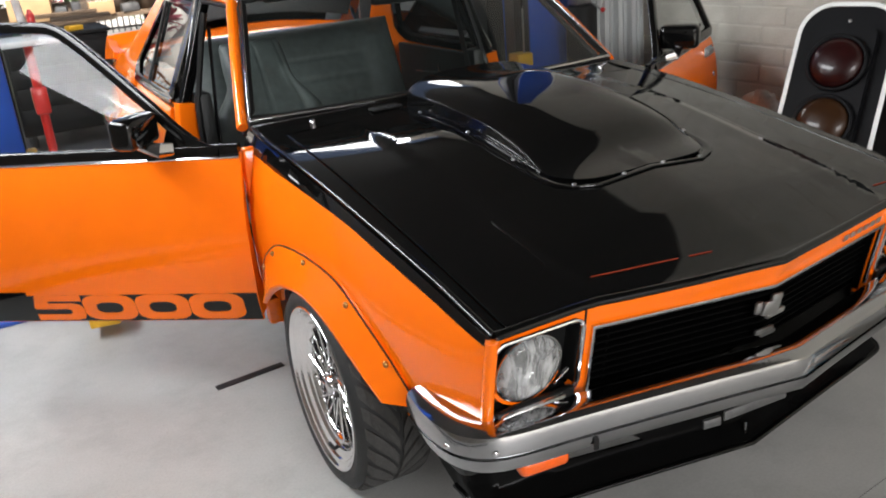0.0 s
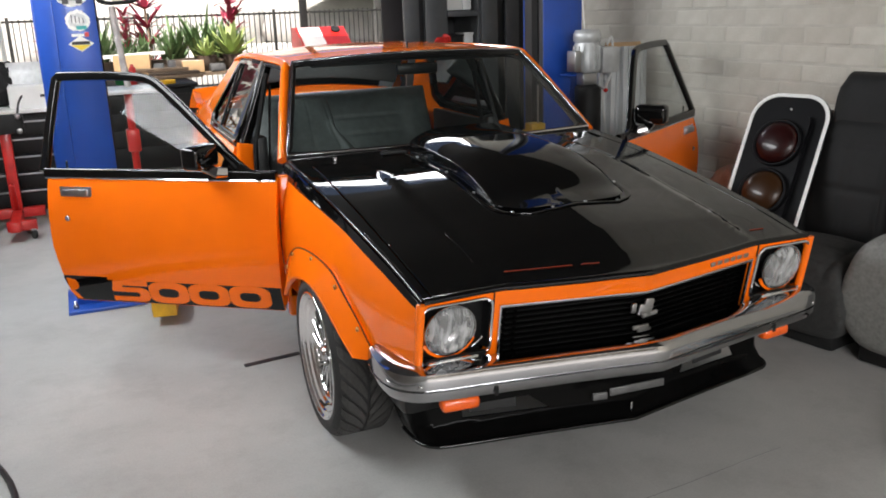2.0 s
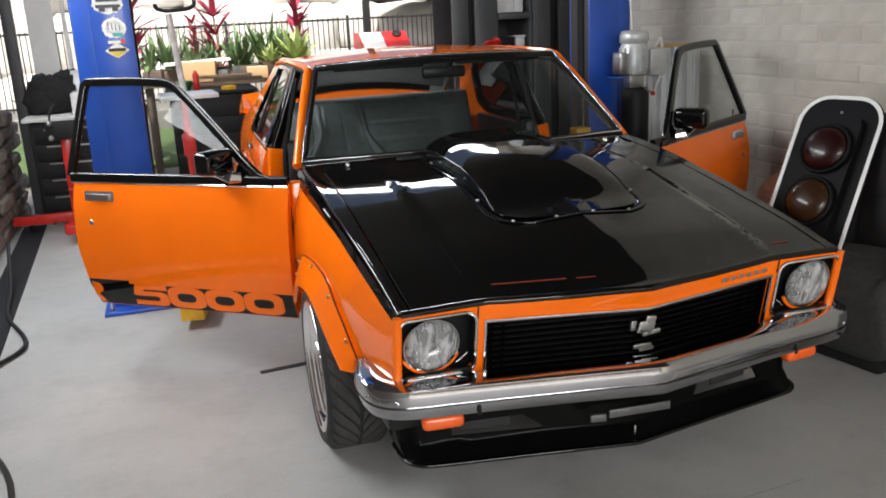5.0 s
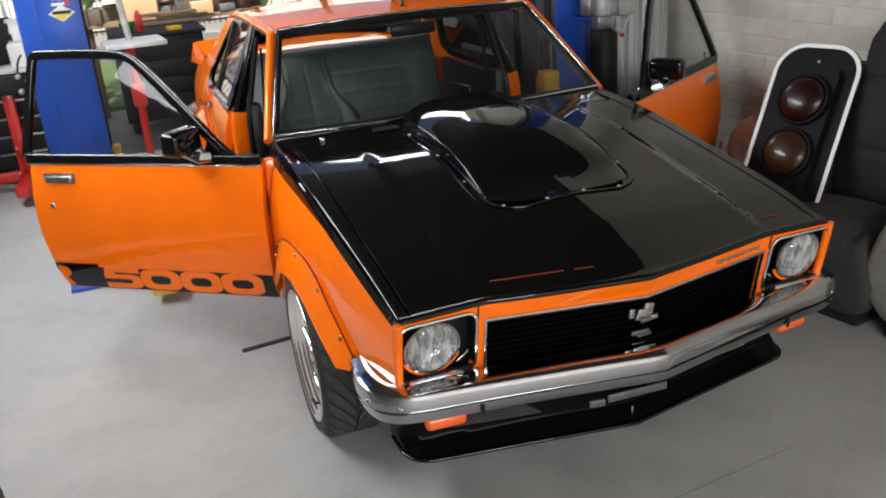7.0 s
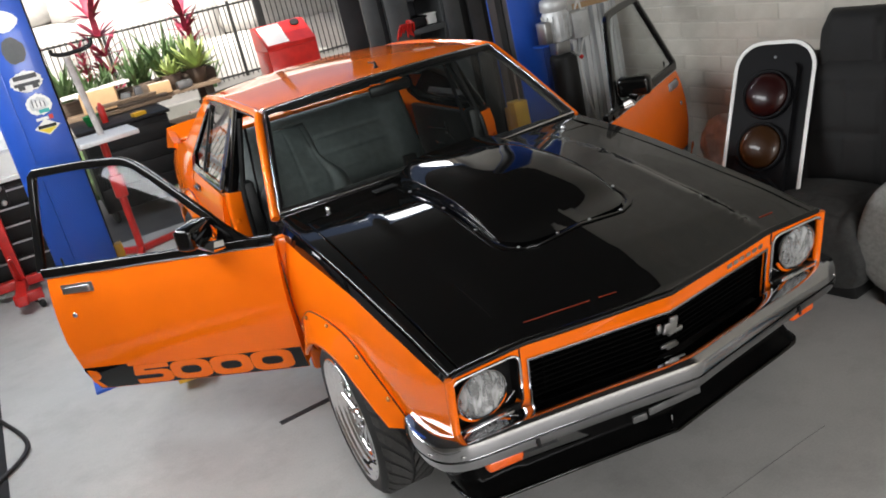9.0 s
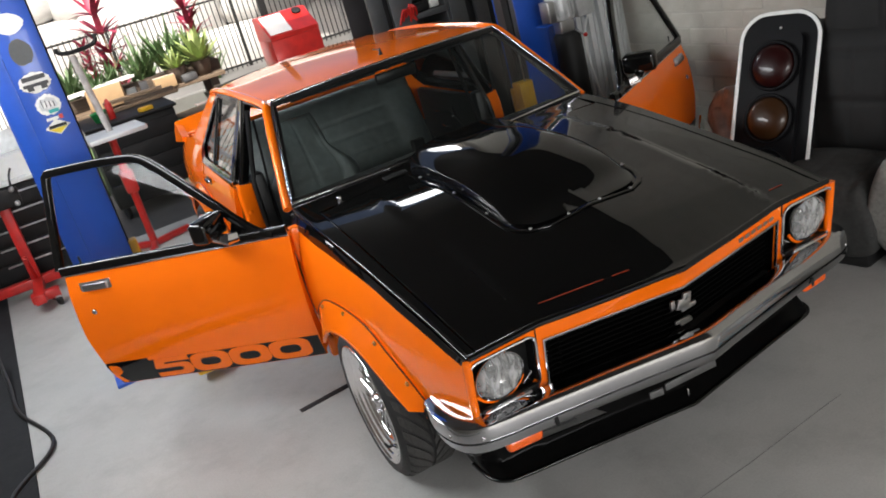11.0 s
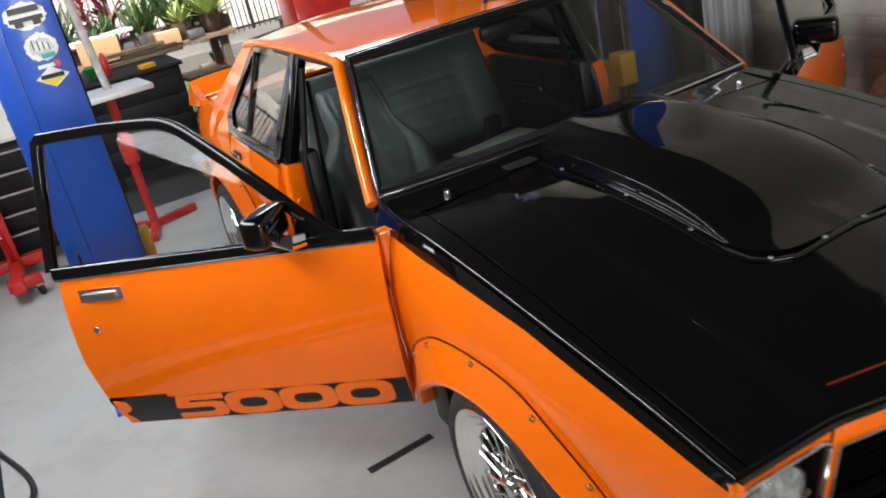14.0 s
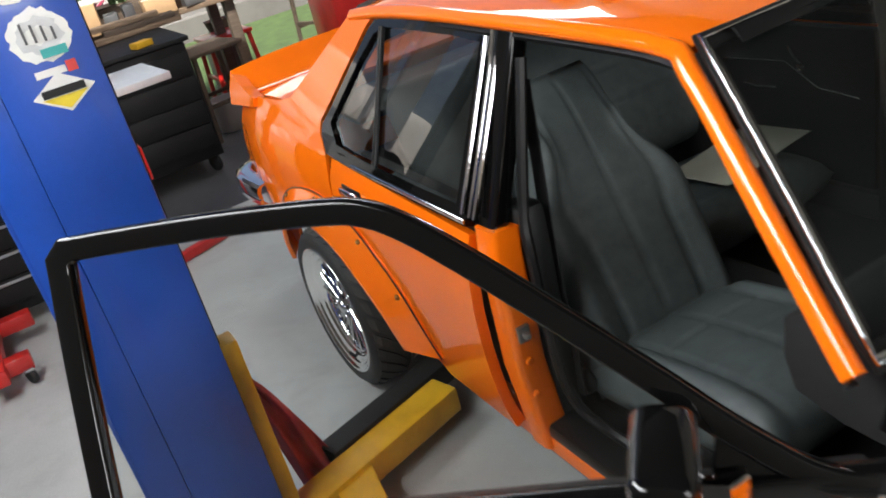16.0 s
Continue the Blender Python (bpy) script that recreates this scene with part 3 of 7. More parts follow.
def plant(x, y, z, kind, size, label, pot=True, seed=0):
    r = random.Random(seed)
    p = thing("potted_plant" if pot else "plant", label, "plant", group="garden plants")
    h0 = 0.0
    if pot:
        part("pot", lathe(bmesh.new(), [(0.07, 0), (0.10, 0.12), (0.11, 0.16), (0.115, 0.165), (0.10, 0.165), (0.09, 0.14), (0.02, 0.14)], 20, pose(x, y, z)), POT, p)
        h0 = 0.14
    bm = bmesh.new()
    if kind == "rosette":
        for i in range(26):
            t = i / 26
            leaf(bm, (x, y, z + h0), i * 2.4 + r.uniform(-0.2, 0.2), size * r.uniform(0.8, 1.1), size * 0.13, 0.25 + 1.1 * t, 0.25 * (1 - t))
        part("foliage", bm, GREEN_PALE, p)
    elif kind == "strap":
        for i in range(34):
            leaf(bm, (x + r.uniform(-0.05, 0.05), y + r.uniform(-0.05, 0.05), z + h0), r.uniform(0, 6.3), size * r.uniform(0.7, 1.2), size * 0.05, r.uniform(0.7, 1.4), r.uniform(0.2, 0.7))
        part("foliage", bm, GREEN, p)
    else:
        part("stem", sweep(bmesh.new(), [(x, y, z + h0), (x + 0.02, y, z + h0 + size * 0.8), (x - 0.01, y, z + h0 + size * 1.6)], circle(0.012, 6), up=(0, 1, 0)), WOOD, p)
        for lv in range(5):
            for i in range(11):
                leaf(bm, (x, y, z + h0 + size * (0.5 + 0.28 * lv)), r.uniform(0, 6.3), size * r.uniform(0.45, 0.7), size * 0.07, r.uniform(0.3, 1.2), r.uniform(0.2, 0.8))
        part("foliage", bm, MAGENTA, p)
    return p


# market umbrella beyond the fence
umb = thing("garden_umbrella", "black square garden umbrella beyond the lawn", "umbrella")
bm = bmesh.new()
top = bm.verts.new((4.05, 13.2, 2.55))
ring = [bm.verts.new((4.05 + 1.57 * math.cos(a) * (1.0 if i % 2 else 1.12), 13.2 + 0.75 * math.sin(a), 1.80 + (0.05 if i % 2 else 0))) for i, a in enumerate([2 * math.pi * k / 16 for k in range(16)])]
for i in range(16):
    bm.faces.new((top, ring[i], ring[(i + 1) % 16]))
bmesh.ops.solidify(bm, geom=bm.faces[:], thickness=0.02)
part("canopy", bm, FABRIC_BLACK, umb)
part("pole", sweep(bmesh.new(), [(4.05, 13.2, 0.0), (4.05, 13.2, 2.5)], circle(0.025, 10), up=(0, 1, 0)), STEEL, umb)

# ---- the car: y runs back from the front axle, x to its left side, z up ----
car = thing("car", "orange four-door sedan with black bonnet, both front doors open, on concrete", "car")

PLAN = curve1([-0.76, -0.60, -0.35, 0.0, 0.6, 1.3, 2.0, 2.6, 3.1, 3.45, 3.72], [0.742, 0.775, 0.812, 0.836, 0.846, 0.850, 0.850, 0.846, 0.838, 0.816, 0.770])
SECT = curve1([0.16, 0.24, 0.32, 0.45, 0.60, 0.70, 0.78, 0.86, 0.92, 0.97], [-0.085, -0.055, -0.03, -0.008, 0.0, -0.006, -0.020, -0.048, -0.076, -0.105])
CREST = curve1([-0.76, -0.715, -0.5, -0.3, 0.0, 0.35, 0.62, 0.75], [0.700, 0.708, 0.755, 0.790, 0.838, 0.886, 0.912, 0.922])
CROWN = curve1([-0.82, -0.7, -0.3, 0.1, 0.45, 0.75], [0.004, 0.012, 0.036, 0.040, 0.022, 0.006])


CREST_X = curve1([-0.76, -0.715, 0.0, 0.6, 0.75], [0.741, 0.742, 0.762, 0.776, 0.776])


def half(y, z):
    if y < 0.6 and z > 0.58:
        t = min((z - 0.58) / (CREST(y) - 0.58), 1.1)
        return PLAN(y) - (PLAN(y) - CREST_X(y)) * t * t
    if z <= 0.92:
        return PLAN(y) + SECT(z)
    return PLAN(y) - 0.076 - (z - 0.92) * 0.475


def side(sgn, off=0.0):
    return lambda y, z: (sgn * (half(y, z) + off), y, z)


def zhood(x, y):
    c = half(y, CREST(y))
    a = min(abs(x) / c, 1.05)
    fold = min(max((0.02 - y) / 0.28, 0), 1)
    z = CREST(y) + CROWN(y) * (1 - a * a * (1 - 0.92 * fold) - a * 0.92 * fold)
    # raised middle with a fold along the centre, stepping down at the outer creases
    k = min(max((0.512 - abs(x)) / 0.024, 0), 1)
    k = k * k * (3 - 2 * k)
    fade = min(max((0.52 - y) / 0.34, 0), 1) * min(max((y + 0.74) / 0.2, 0), 1)
    z += k * fade * 0.010
    z += 0.013 * max(0.0, 1 - abs(x) / 0.40) * min(max((0.3 - y) / 0.6, 0), 1) * min(max((y + 0.86) / 0.2, 0), 1)
    return z


def nose_y(x):
    a = abs(x)
    return -0.712 if a > 0.5 else -0.712 - 0.088 * (1 - a / 0.5)


def mirror(pts, s):
    return [(s * p[0], *p[1:]) for p in pts]


# bonnet, cowl and wing tops
def hood_edge(y):
    return min(0.705, half(y, CREST(y)) - 0.042)


ys = [-0.70 + 1.235 * i / 20 for i in range(21)]
front = [(-0.695 + 1.39 * i / 24) for i in range(25)]
outline = [(x, nose_y(x) + 0.008) for x in front] + [(hood_edge(y), y) for y in ys] + [(x, 0.540 - 0.02 * (x / 0.7) ** 2) for x in front[::-1]] + [(-hood_edge(y), y) for y in ys[::-1]]
hood = skin("bonnet", outline, lambda x, y: (x, y, zhood(x, y)), BLACKP, car, step=0.035, thick=0.018, label="gloss black bonnet")
lip = [(x, nose_y(x) + 0.004, zhood(x, nose_y(x)) - 0.006) for x in [-0.735 + 1.47 * i / 40 for i in range(41)]]
part("bonnet_lip", sweep(bmesh.new(), lip, [(0.012 * math.cos(a), 0.011 * math.sin(a)) for a in [2 * math.pi * i / 10 for i in range(10)]]), BLACKP, hood)
cowl_out = [(-0.755, 0.552), (0.755, 0.552), (0.765, 0.70), (0.70, 0.745), (-0.70, 0.745), (-0.765, 0.70)]
cowl = skin("cowl", cowl_out, lambda x, y: (x, y, zhood(x, y) - 0.006 + 0.10 * max(0, y - 0.62) ** 1.2), BLACKP, car, step=0.05, thick=0.012)
for s in (-1, 1):
    yy = [-0.705 + 1.40 * i / 24 for i in range(25)]
    out = [(s * (hood_edge(min(y, 0.54)) + 0.006), y) for y in yy] + [(s * (half(y, CREST(y)) - 0.004), y) for y in yy[::-1]]
    skin("wing_top", out, lambda x, y: (x, y, zhood(x, y)), BLACKP, car, step=0.03, thick=0.01)
    crest = [(s * (half(y, CREST(y)) - 0.009), y, CREST(y) - 0.0085) for y in yy]
    part("wing_crest", sweep(bmesh.new(), crest, circle(0.0095, 10)), BLACKP, car)
    out = [(y, CREST(y) - 0.010) for y in yy] + [(y, CREST(y) - 0.034 - 0.026 * min(max((y + 0.10) / 0.5, 0.0), 1.0)) for y in yy[::-1]]
    skin("wing_black_band", out, side(s, 0.0012), BLACKP, car, thick=0.002, step=0.05, outward=(s, 0, 0))
# black filler boxes stand for the shade seen through the bonnet's gaps
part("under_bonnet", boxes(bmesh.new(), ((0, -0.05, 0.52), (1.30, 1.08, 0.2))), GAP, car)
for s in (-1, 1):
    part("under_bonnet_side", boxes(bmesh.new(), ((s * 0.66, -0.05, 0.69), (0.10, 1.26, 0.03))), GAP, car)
# half-buried beads added on the bonnet's creases and sides to catch a highlight
for s in (-1, 1):
    pts = [(s * 0.503, -0.62 + 0.74 * i / 24, zhood(0.503, -0.62 + 0.74 * i / 24) + 0.0005 - 0.005 * max(0.0, (abs(i - 12) - 8) / 4) ** 2) for i in range(25)]
    part("bonnet_crease", sweep(bmesh.new(), pts, circle(0.0024, 8)), BLACKP, hood)
    pts = [(s * (hood_edge(y) - 0.001), y, zhood(hood_edge(y), y) - 0.0012) for y in [-0.66 + 1.18 * i / 24 for i in range(25)]]
    part("bonnet_edge", sweep(bmesh.new(), pts, circle(0.0024, 8)), BLACKP, hood)
# bright washer jets and wiper grille slots
for s in (-1, 1):
    part("washer_jet", lathe(bmesh.new(), [(0.009, 0), (0.011, 0.004), (0.009, 0.018), (0.006, 0.022)], 12, pose(s * 0.595, 0.585, zhood(0.595, 0.585) - 0.008)), CHROME, cowl)
# thin red-orange lines near the leading edge
for x0, x1 in ((-0.44, -0.22), (-0.19, -0.13), (0.54, 0.60)):
    pts = [(x0 + (x1 - x0) * i / 8, nose_y(x0 + (x1 - x0) * i / 8) + 0.075, 0) for i in range(9)]
    pts = [(x, y, zhood(x, y) + 0.0012) for x, y, _ in pts]
    part("pinstripe", sweep(bmesh.new(), pts, [(-0.0016, -0.001), (0.0016, -0.001), (0.0016, 0.001), (-0.0016, 0.001)]), BONNET_LINE, hood, "thin dull red-orange line")

# rear-facing bonnet scoop: crowned lid, flat raked sides, flange screwed to the bonnet
SC_EDGE = curve1([-0.345, -0.226, -0.134, 0.0, 0.26, 0.56], [0.832, 0.849, 0.889, 0.926, 0.954, 0.967])
SC_RISE = curve1([-0.345, -0.226, -0.134, 0.0, 0.26, 0.56], [0.008, 0.018, 0.027, 0.037, 0.050, 0.052])


def scoop_f(u, v):
    a = abs(u)
    y = -0.345 + 0.90 * v + 0.105 * a ** 7 * (1 - v) ** 2
    x = 0.262 * u
    return (x, y, max(SC_EDGE(y) + SC_RISE(y) * (1 - a ** 4), zhood(x, y) + 0.0035))


scoop = skin("bonnet_scoop", [(-1, 0), (1, 0), (1, 1), (-1, 1)], scoop_f, BLACKP, car, steps=(0.025, 0.03), thick=0.004, label="gloss black rear-facing scoop")
for s in (-1, 1):
    foot = [(s * 0.2650, y, zhood(0.2650, y) + 0.003) for y in [0.545 - 0.765 * i / 30 for i in range(31)]]
    edge = [(s * 0.262, y, max(SC_EDGE(y), zhood(0.262, y) + 0.0035)) for _, y, _ in foot]
    bm = bmesh.new()
    ra, rb = [bm.verts.new(p) for p in edge], [bm.verts.new(p) for p in foot]
    for i in range(30):
        bm.faces.new((ra[i], ra[i + 1], rb[i + 1], rb[i]) if s > 0 else (rb[i], rb[i + 1], ra[i + 1], ra[i]))
    bmesh.ops.recalc_face_normals(bm, faces=bm.faces)
    bmesh.ops.solidify(bm, geom=bm.faces[:], thickness=0.004)
    part("scoop_side", bm, BLACKP, scoop, angle=60)
    # thin beads added on both edges to catch a bright line
    part("scoop_edge", sweep(bmesh.new(), [(x, y, z - 0.0006) for x, y, z in edge], circle(0.0036, 10)), BLACKP, scoop)
    part("scoop_foot", sweep(bmesh.new(), foot, circle(0.0030, 10)), BLACKP, scoop)
rim = [(-0.284, 0.54 - 0.72 * i / 12) for i in range(13)] + [(-0.282, -0.240), (-0.265, -0.295), (-0.235, -0.325)] + [(-0.18 + 0.36 * i / 8, -0.352) for i in range(9)]
rim += [(-x, y) for x, y in rim[15::-1]]
rim = [(x, y, zhood(x, y) + 0.0015) for x, y in rim]
part("scoop_flange", sweep(bmesh.new(), rim, rrect(0.026, 0.005, 0.0024, 2)), BLACKP, scoop)
for i in (2, 7, 11, 15, 18, 21, 24, 28, 33, 38):
    p = rim[min(i, len(rim) - 1)]
    part("screw", lathe(bmesh.new(), [(0.006, 0), (0.006, 0.003), (0.003, 0.005)], 10, pose(p[0], p[1], p[2] + 0.002)), STEEL, scoop)
# black louvred air intake in the cowl
grl = part("cowl_intake", boxes(bmesh.new(), ((-0.325, 0.592, zhood(0.325, 0.592) - 0.001), (0.11, 0.050, 0.006))), GAP, cowl)
for i in range(7):
    part("louvre", boxes(bmesh.new(), ((-0.370 + i * 0.015, 0.592, zhood(0.325, 0.592) + 0.003), (0.004, 0.046, 0.004), pose(0, 0, 0, 0, 0, 14)), bevel=0.001), BLACK_TRIM, grl)
# black box put in as the shade inside the scoop's mouth
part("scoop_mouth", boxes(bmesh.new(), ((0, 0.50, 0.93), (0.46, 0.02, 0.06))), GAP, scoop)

# front wings (orange sides)
F_IN = [(0.45, 0.400), (0.36, 0.46), (0.24, 0.525), (0.12, 0.560), (0.0, 0.572), (-0.12, 0.548), (-0.21, 0.505), (-0.29, 0.462), (-0.355, 0.425)]
F_OUT = [(0.55, 0.43), (0.50, 0.515), (0.42, 0.580), (0.30, 0.638), (0.10, 0.661), (-0.10, 0.650), (-0.24, 0.600), (-0.36, 0.530), (-0.455, 0.435)]
ARCH = [(0.44, 0.40), (0.40, 0.46), (0.32, 0.53), (0.20, 0.592), (0.05, 0.617), (-0.12, 0.608), (-0.25, 0.565), (-0.36, 0.50), (-0.41, 0.44)]
R_IN = [(2.18, 0.36), (2.25, 0.47), (2.36, 0.55), (2.50, 0.61), (2.68, 0.632), (2.86, 0.61), (3.00, 0.55), (3.10, 0.45), (3.16, 0.33)]
R_OUT = [(2.03, 0.36), (2.13, 0.53), (2.27, 0.63), (2.45, 0.70), (2.68, 0.73), (2.90, 0.70), (3.08, 0.62), (3.21, 0.49), (3.28, 0.33)]


def line2(pts, n=6):
    return [(p.x, p.y) for p in spline([(a, b, 0) for a, b in pts], n)]


def flare(name, inner, outer, s, depth):
    """A bolted-on wheel-arch flare between two curves on the body's side."""
    I, O = line2(inner, 8), line2(outer, 8)
    n = len(I)

    def f(u, v):
        u = min(max(u, 0), 1) * (n - 1)
        i = min(int(u), n - 2)
        t = u - i
        a = (I[i][0] + (I[i + 1][0] - I[i][0]) * t, I[i][1] + (I[i + 1][1] - I[i][1]) * t)
        b = (O[i][0] + (O[i + 1][0] - O[i][0]) * t, O[i][1] + (O[i + 1][1] - O[i][1]) * t)
        y, z = a[0] + (b[0] - a[0]) * v, a[1] + (b[1] - a[1]) * v
        q = 0.010 + depth * max(1 - v, 0) if v > 0.1 else 0.010 + depth * 0.9 * (1 - ((0.1 - v) / 0.1) ** 2 * 0.25)
        return (s * (half(y, z) + q), y, z)
    ob = skin(name, [(0, 0), (1, 0), (1, 1), (0, 1)], f, ORANGE, car, steps=(0.02, 0.09), thick=0.012, outward=(s, 0, 0), label="orange bolted-on wheel-arch flare")
    edge = [f(i / 40, 1.0) for i in range(41)]
    part("seal", sweep(bmesh.new(), edge, circle(0.0028, 6)), BLACK_TRIM, ob, "black rubber edge seal")
    for u in (0.14, 0.31, 0.50, 0.69, 0.88):
        a, b = Vector(f(u, 0.86)), Vector(f(u, 0.80))
        part("flare_screw", lathe(bmesh.new(), [(0.008, -0.002), (0.009, 0.003), (0.006, 0.007)], 10, Matrix.Translation(a) @ Matrix.Rotation(s * math.pi / 2, 4, "Y")), BRASS, ob, "brass-coloured screw")
    return ob


for s in (-1, 1):
    topl = [(-0.714 + 1.307 * i / 30, 0) for i in range(31)]
    topl = [(y, CREST(y) - 0.033) for y, _ in topl]
    arch = line2(ARCH, 6)
    out = topl + [(0.597, 0.6), (0.592, 0.40), (0.46, 0.40)] + arch + [(-0.455, 0.432), (-0.664, 0.432)]
    skin("front_wing", out, side(s), ORANGE, car, step=0.045, thick=0.012, outward=(s, 0, 0), label="orange front wing")
    flare("wheel_arch_flare", F_IN, F_OUT, s, 0.052)
    # black block put in for the shade inside the arch
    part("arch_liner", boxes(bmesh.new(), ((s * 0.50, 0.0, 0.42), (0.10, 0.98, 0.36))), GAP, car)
    part("wing_foot", boxes(bmesh.new(), ((s * 0.745, 0.535, 0.30), (0.10, 0.13, 0.24)), bevel=0.02), BLACK_TRIM, car, "black foot of the wing behind the wheel")
    part("dam_end", boxes(bmesh.new(), ((s * 0.69, -0.50, 0.385), (0.15, 0.16, 0.21)), bevel=0.03), BLACK_TRIM, car)
    # lower rear valance of the wing and sill
    part("sill", sweep(bmesh.new(), [(s * 0.722, y, 0.252) for y in (0.46, 1.2, 2.08)], rrect(0.10, 0.11, 0.03, 3)), ORANGE, car, "orange sill panel")

# nose panel with lamp and grille openings; all of it leans back towards its foot
LEAN = 0.20


def lean(ob):
    for v in ob.data.vertices:
        v.co.y += LEAN * (0.700 - v.co.z)
    for c in ob.children:
        lean(c)


def nose_f(x, z):
    return (x, nose_y(x) - 0.004 + 0.016 * (1 - min(abs(x) / 0.5, 1)) * min(max((0.70 - z) / 0.05, 0), 1), z)


def rr(cx, cz, w, h, r, n=4):
    return [(cx + a, cz + b) for a, b in rrect(w, h, r, n)]


GR = [(-0.482, 0.448), (-0.25, 0.448), (0.25, 0.448), (0.482, 0.448), (0.482, 0.646), (0.25, 0.638), (0, 0.630), (-0.25, 0.638), (-0.482, 0.646)]
LX, LZ, LW, LH = 0.629, 0.588, 0.228, 0.190
nose_out = [(-0.748, 0.435), (-0.62, 0.435), (-0.482, 0.435)] + [(gx, gz) for gx, gz in GR[::-1][:5]] + [(0.482, 0.435), (0.62, 0.435), (0.748, 0.435)]
nose_out += [(0.748 - 1.496 * i / 30, zhood(0.748 - 1.496 * i / 30, nose_y(0.748 - 1.496 * i / 30)) - 0.012) for i in range(31)]
nose = skin("nose_panel", nose_out, nose_f, ORANGE, car, holes=[rr(-LX, LZ, LW, LH, 0.03), rr(LX, LZ, LW, LH, 0.03)], step=0.04, thick=0.02, outward=(0, -1, 0), label="orange nose panel round lamps and grille")
for s in (-1, 1):
    part("nose_corner", sweep(bmesh.new(), [(s * 0.746, -0.716, 0.46), (s * 0.747, -0.716, 0.6), (s * 0.745, -0.716, 0.698)], circle(0.014, 12), up=(0, 1, 0)), ORANGE, car)
    part("nose_joint", boxes(bmesh.new(), ((s * 0.508, -0.7185, 0.678), (0.003, 0.004, 0.042)), bevel=0), GAP, nose)

# grille: recessed backing, slats, bright frame, plain badge shapes
grille = part("grille", boxes(bmesh.new(), ((-0.240, -0.685, 0.540), (0.49, 0.02, 0.215), pose(0, 0, 0, 0, 0, -10)), ((0.240, -0.685, 0.540), (0.49, 0.02, 0.215), pose(0, 0, 0, 0, 0, 10))), GAP, car, "black slatted grille in a thin bright frame")
for i in range(9):
    z = 0.466 + i * 0.0195
    pts = [(x, nose_y(x) + 0.034 - 0.006 * abs(x), z) for x in (-0.478, -0.25, 0, 0.25, 0.478)]
    part("slat", sweep(bmesh.new(), pts, rrect(0.022, 0.007, 0.003, 2)), GRILLE_BLACK, grille)
for x in (-0.45, -0.415, 0.415, 0.45):
    part("grille_bar", boxes(bmesh.new(), ((x, nose_y(x) + 0.036, 0.545), (0.008, 0.012, 0.17)), bevel=0.002), GRILLE_BLACK, grille)
for s in (-1, 1):
    part("grille_cheek", boxes(bmesh.new(), ((s * 0.478, -0.690, 0.545), (0.007, 0.045, 0.195)), bevel=0.001), GRILLE_BLACK, grille)
gf = lambda x: nose_f(x, 0.64)[1] - 0.004
pts = [(x, gf(x), z) for x, z in ((-0.485, 0.470), (-0.485, 0.649), (-0.25, 0.641), (0, 0.633), (0.25, 0.641), (0.485, 0.649), (0.485, 0.470))]
part("grille_frame", sweep(bmesh.new(), pts, rrect(0.010, 0.010, 0.003, 2), up=(0, -1, 0)), CHROME, grille)
badge = bmesh.new()
for cx, cz, w, h in ((0.0, 0.572, 0.055, 0.040), (0.012, 0.595, 0.035, 0.03), (-0.045, 0.585, 0.02, 0.035), (0.02, 0.553, 0.06, 0.018), (-0.005, 0.510, 0.062, 0.016), (0.01, 0.498, 0.05, 0.014)):
    boxes(badge, ((cx, -0.795, cz), (w, 0.012, h), pose(0, 0, 0, 0, random.uniform(-14, 14), 0)), bevel=0.006)
part("badge", badge, SILVER_BADGE, grille, "worn silver badge shape")
for i in range(6):
    x = 0.285 + i * 0.033
    part("script_bar", boxes(bmesh.new(), ((x, nose_y(x) - 0.006, 0.673), (0.022, 0.003, 0.014), pose(0, 0, 0, 0, 0, 10)), bevel=0.001), SILVER_BADGE, nose, "plain silver bar in place of lettering")

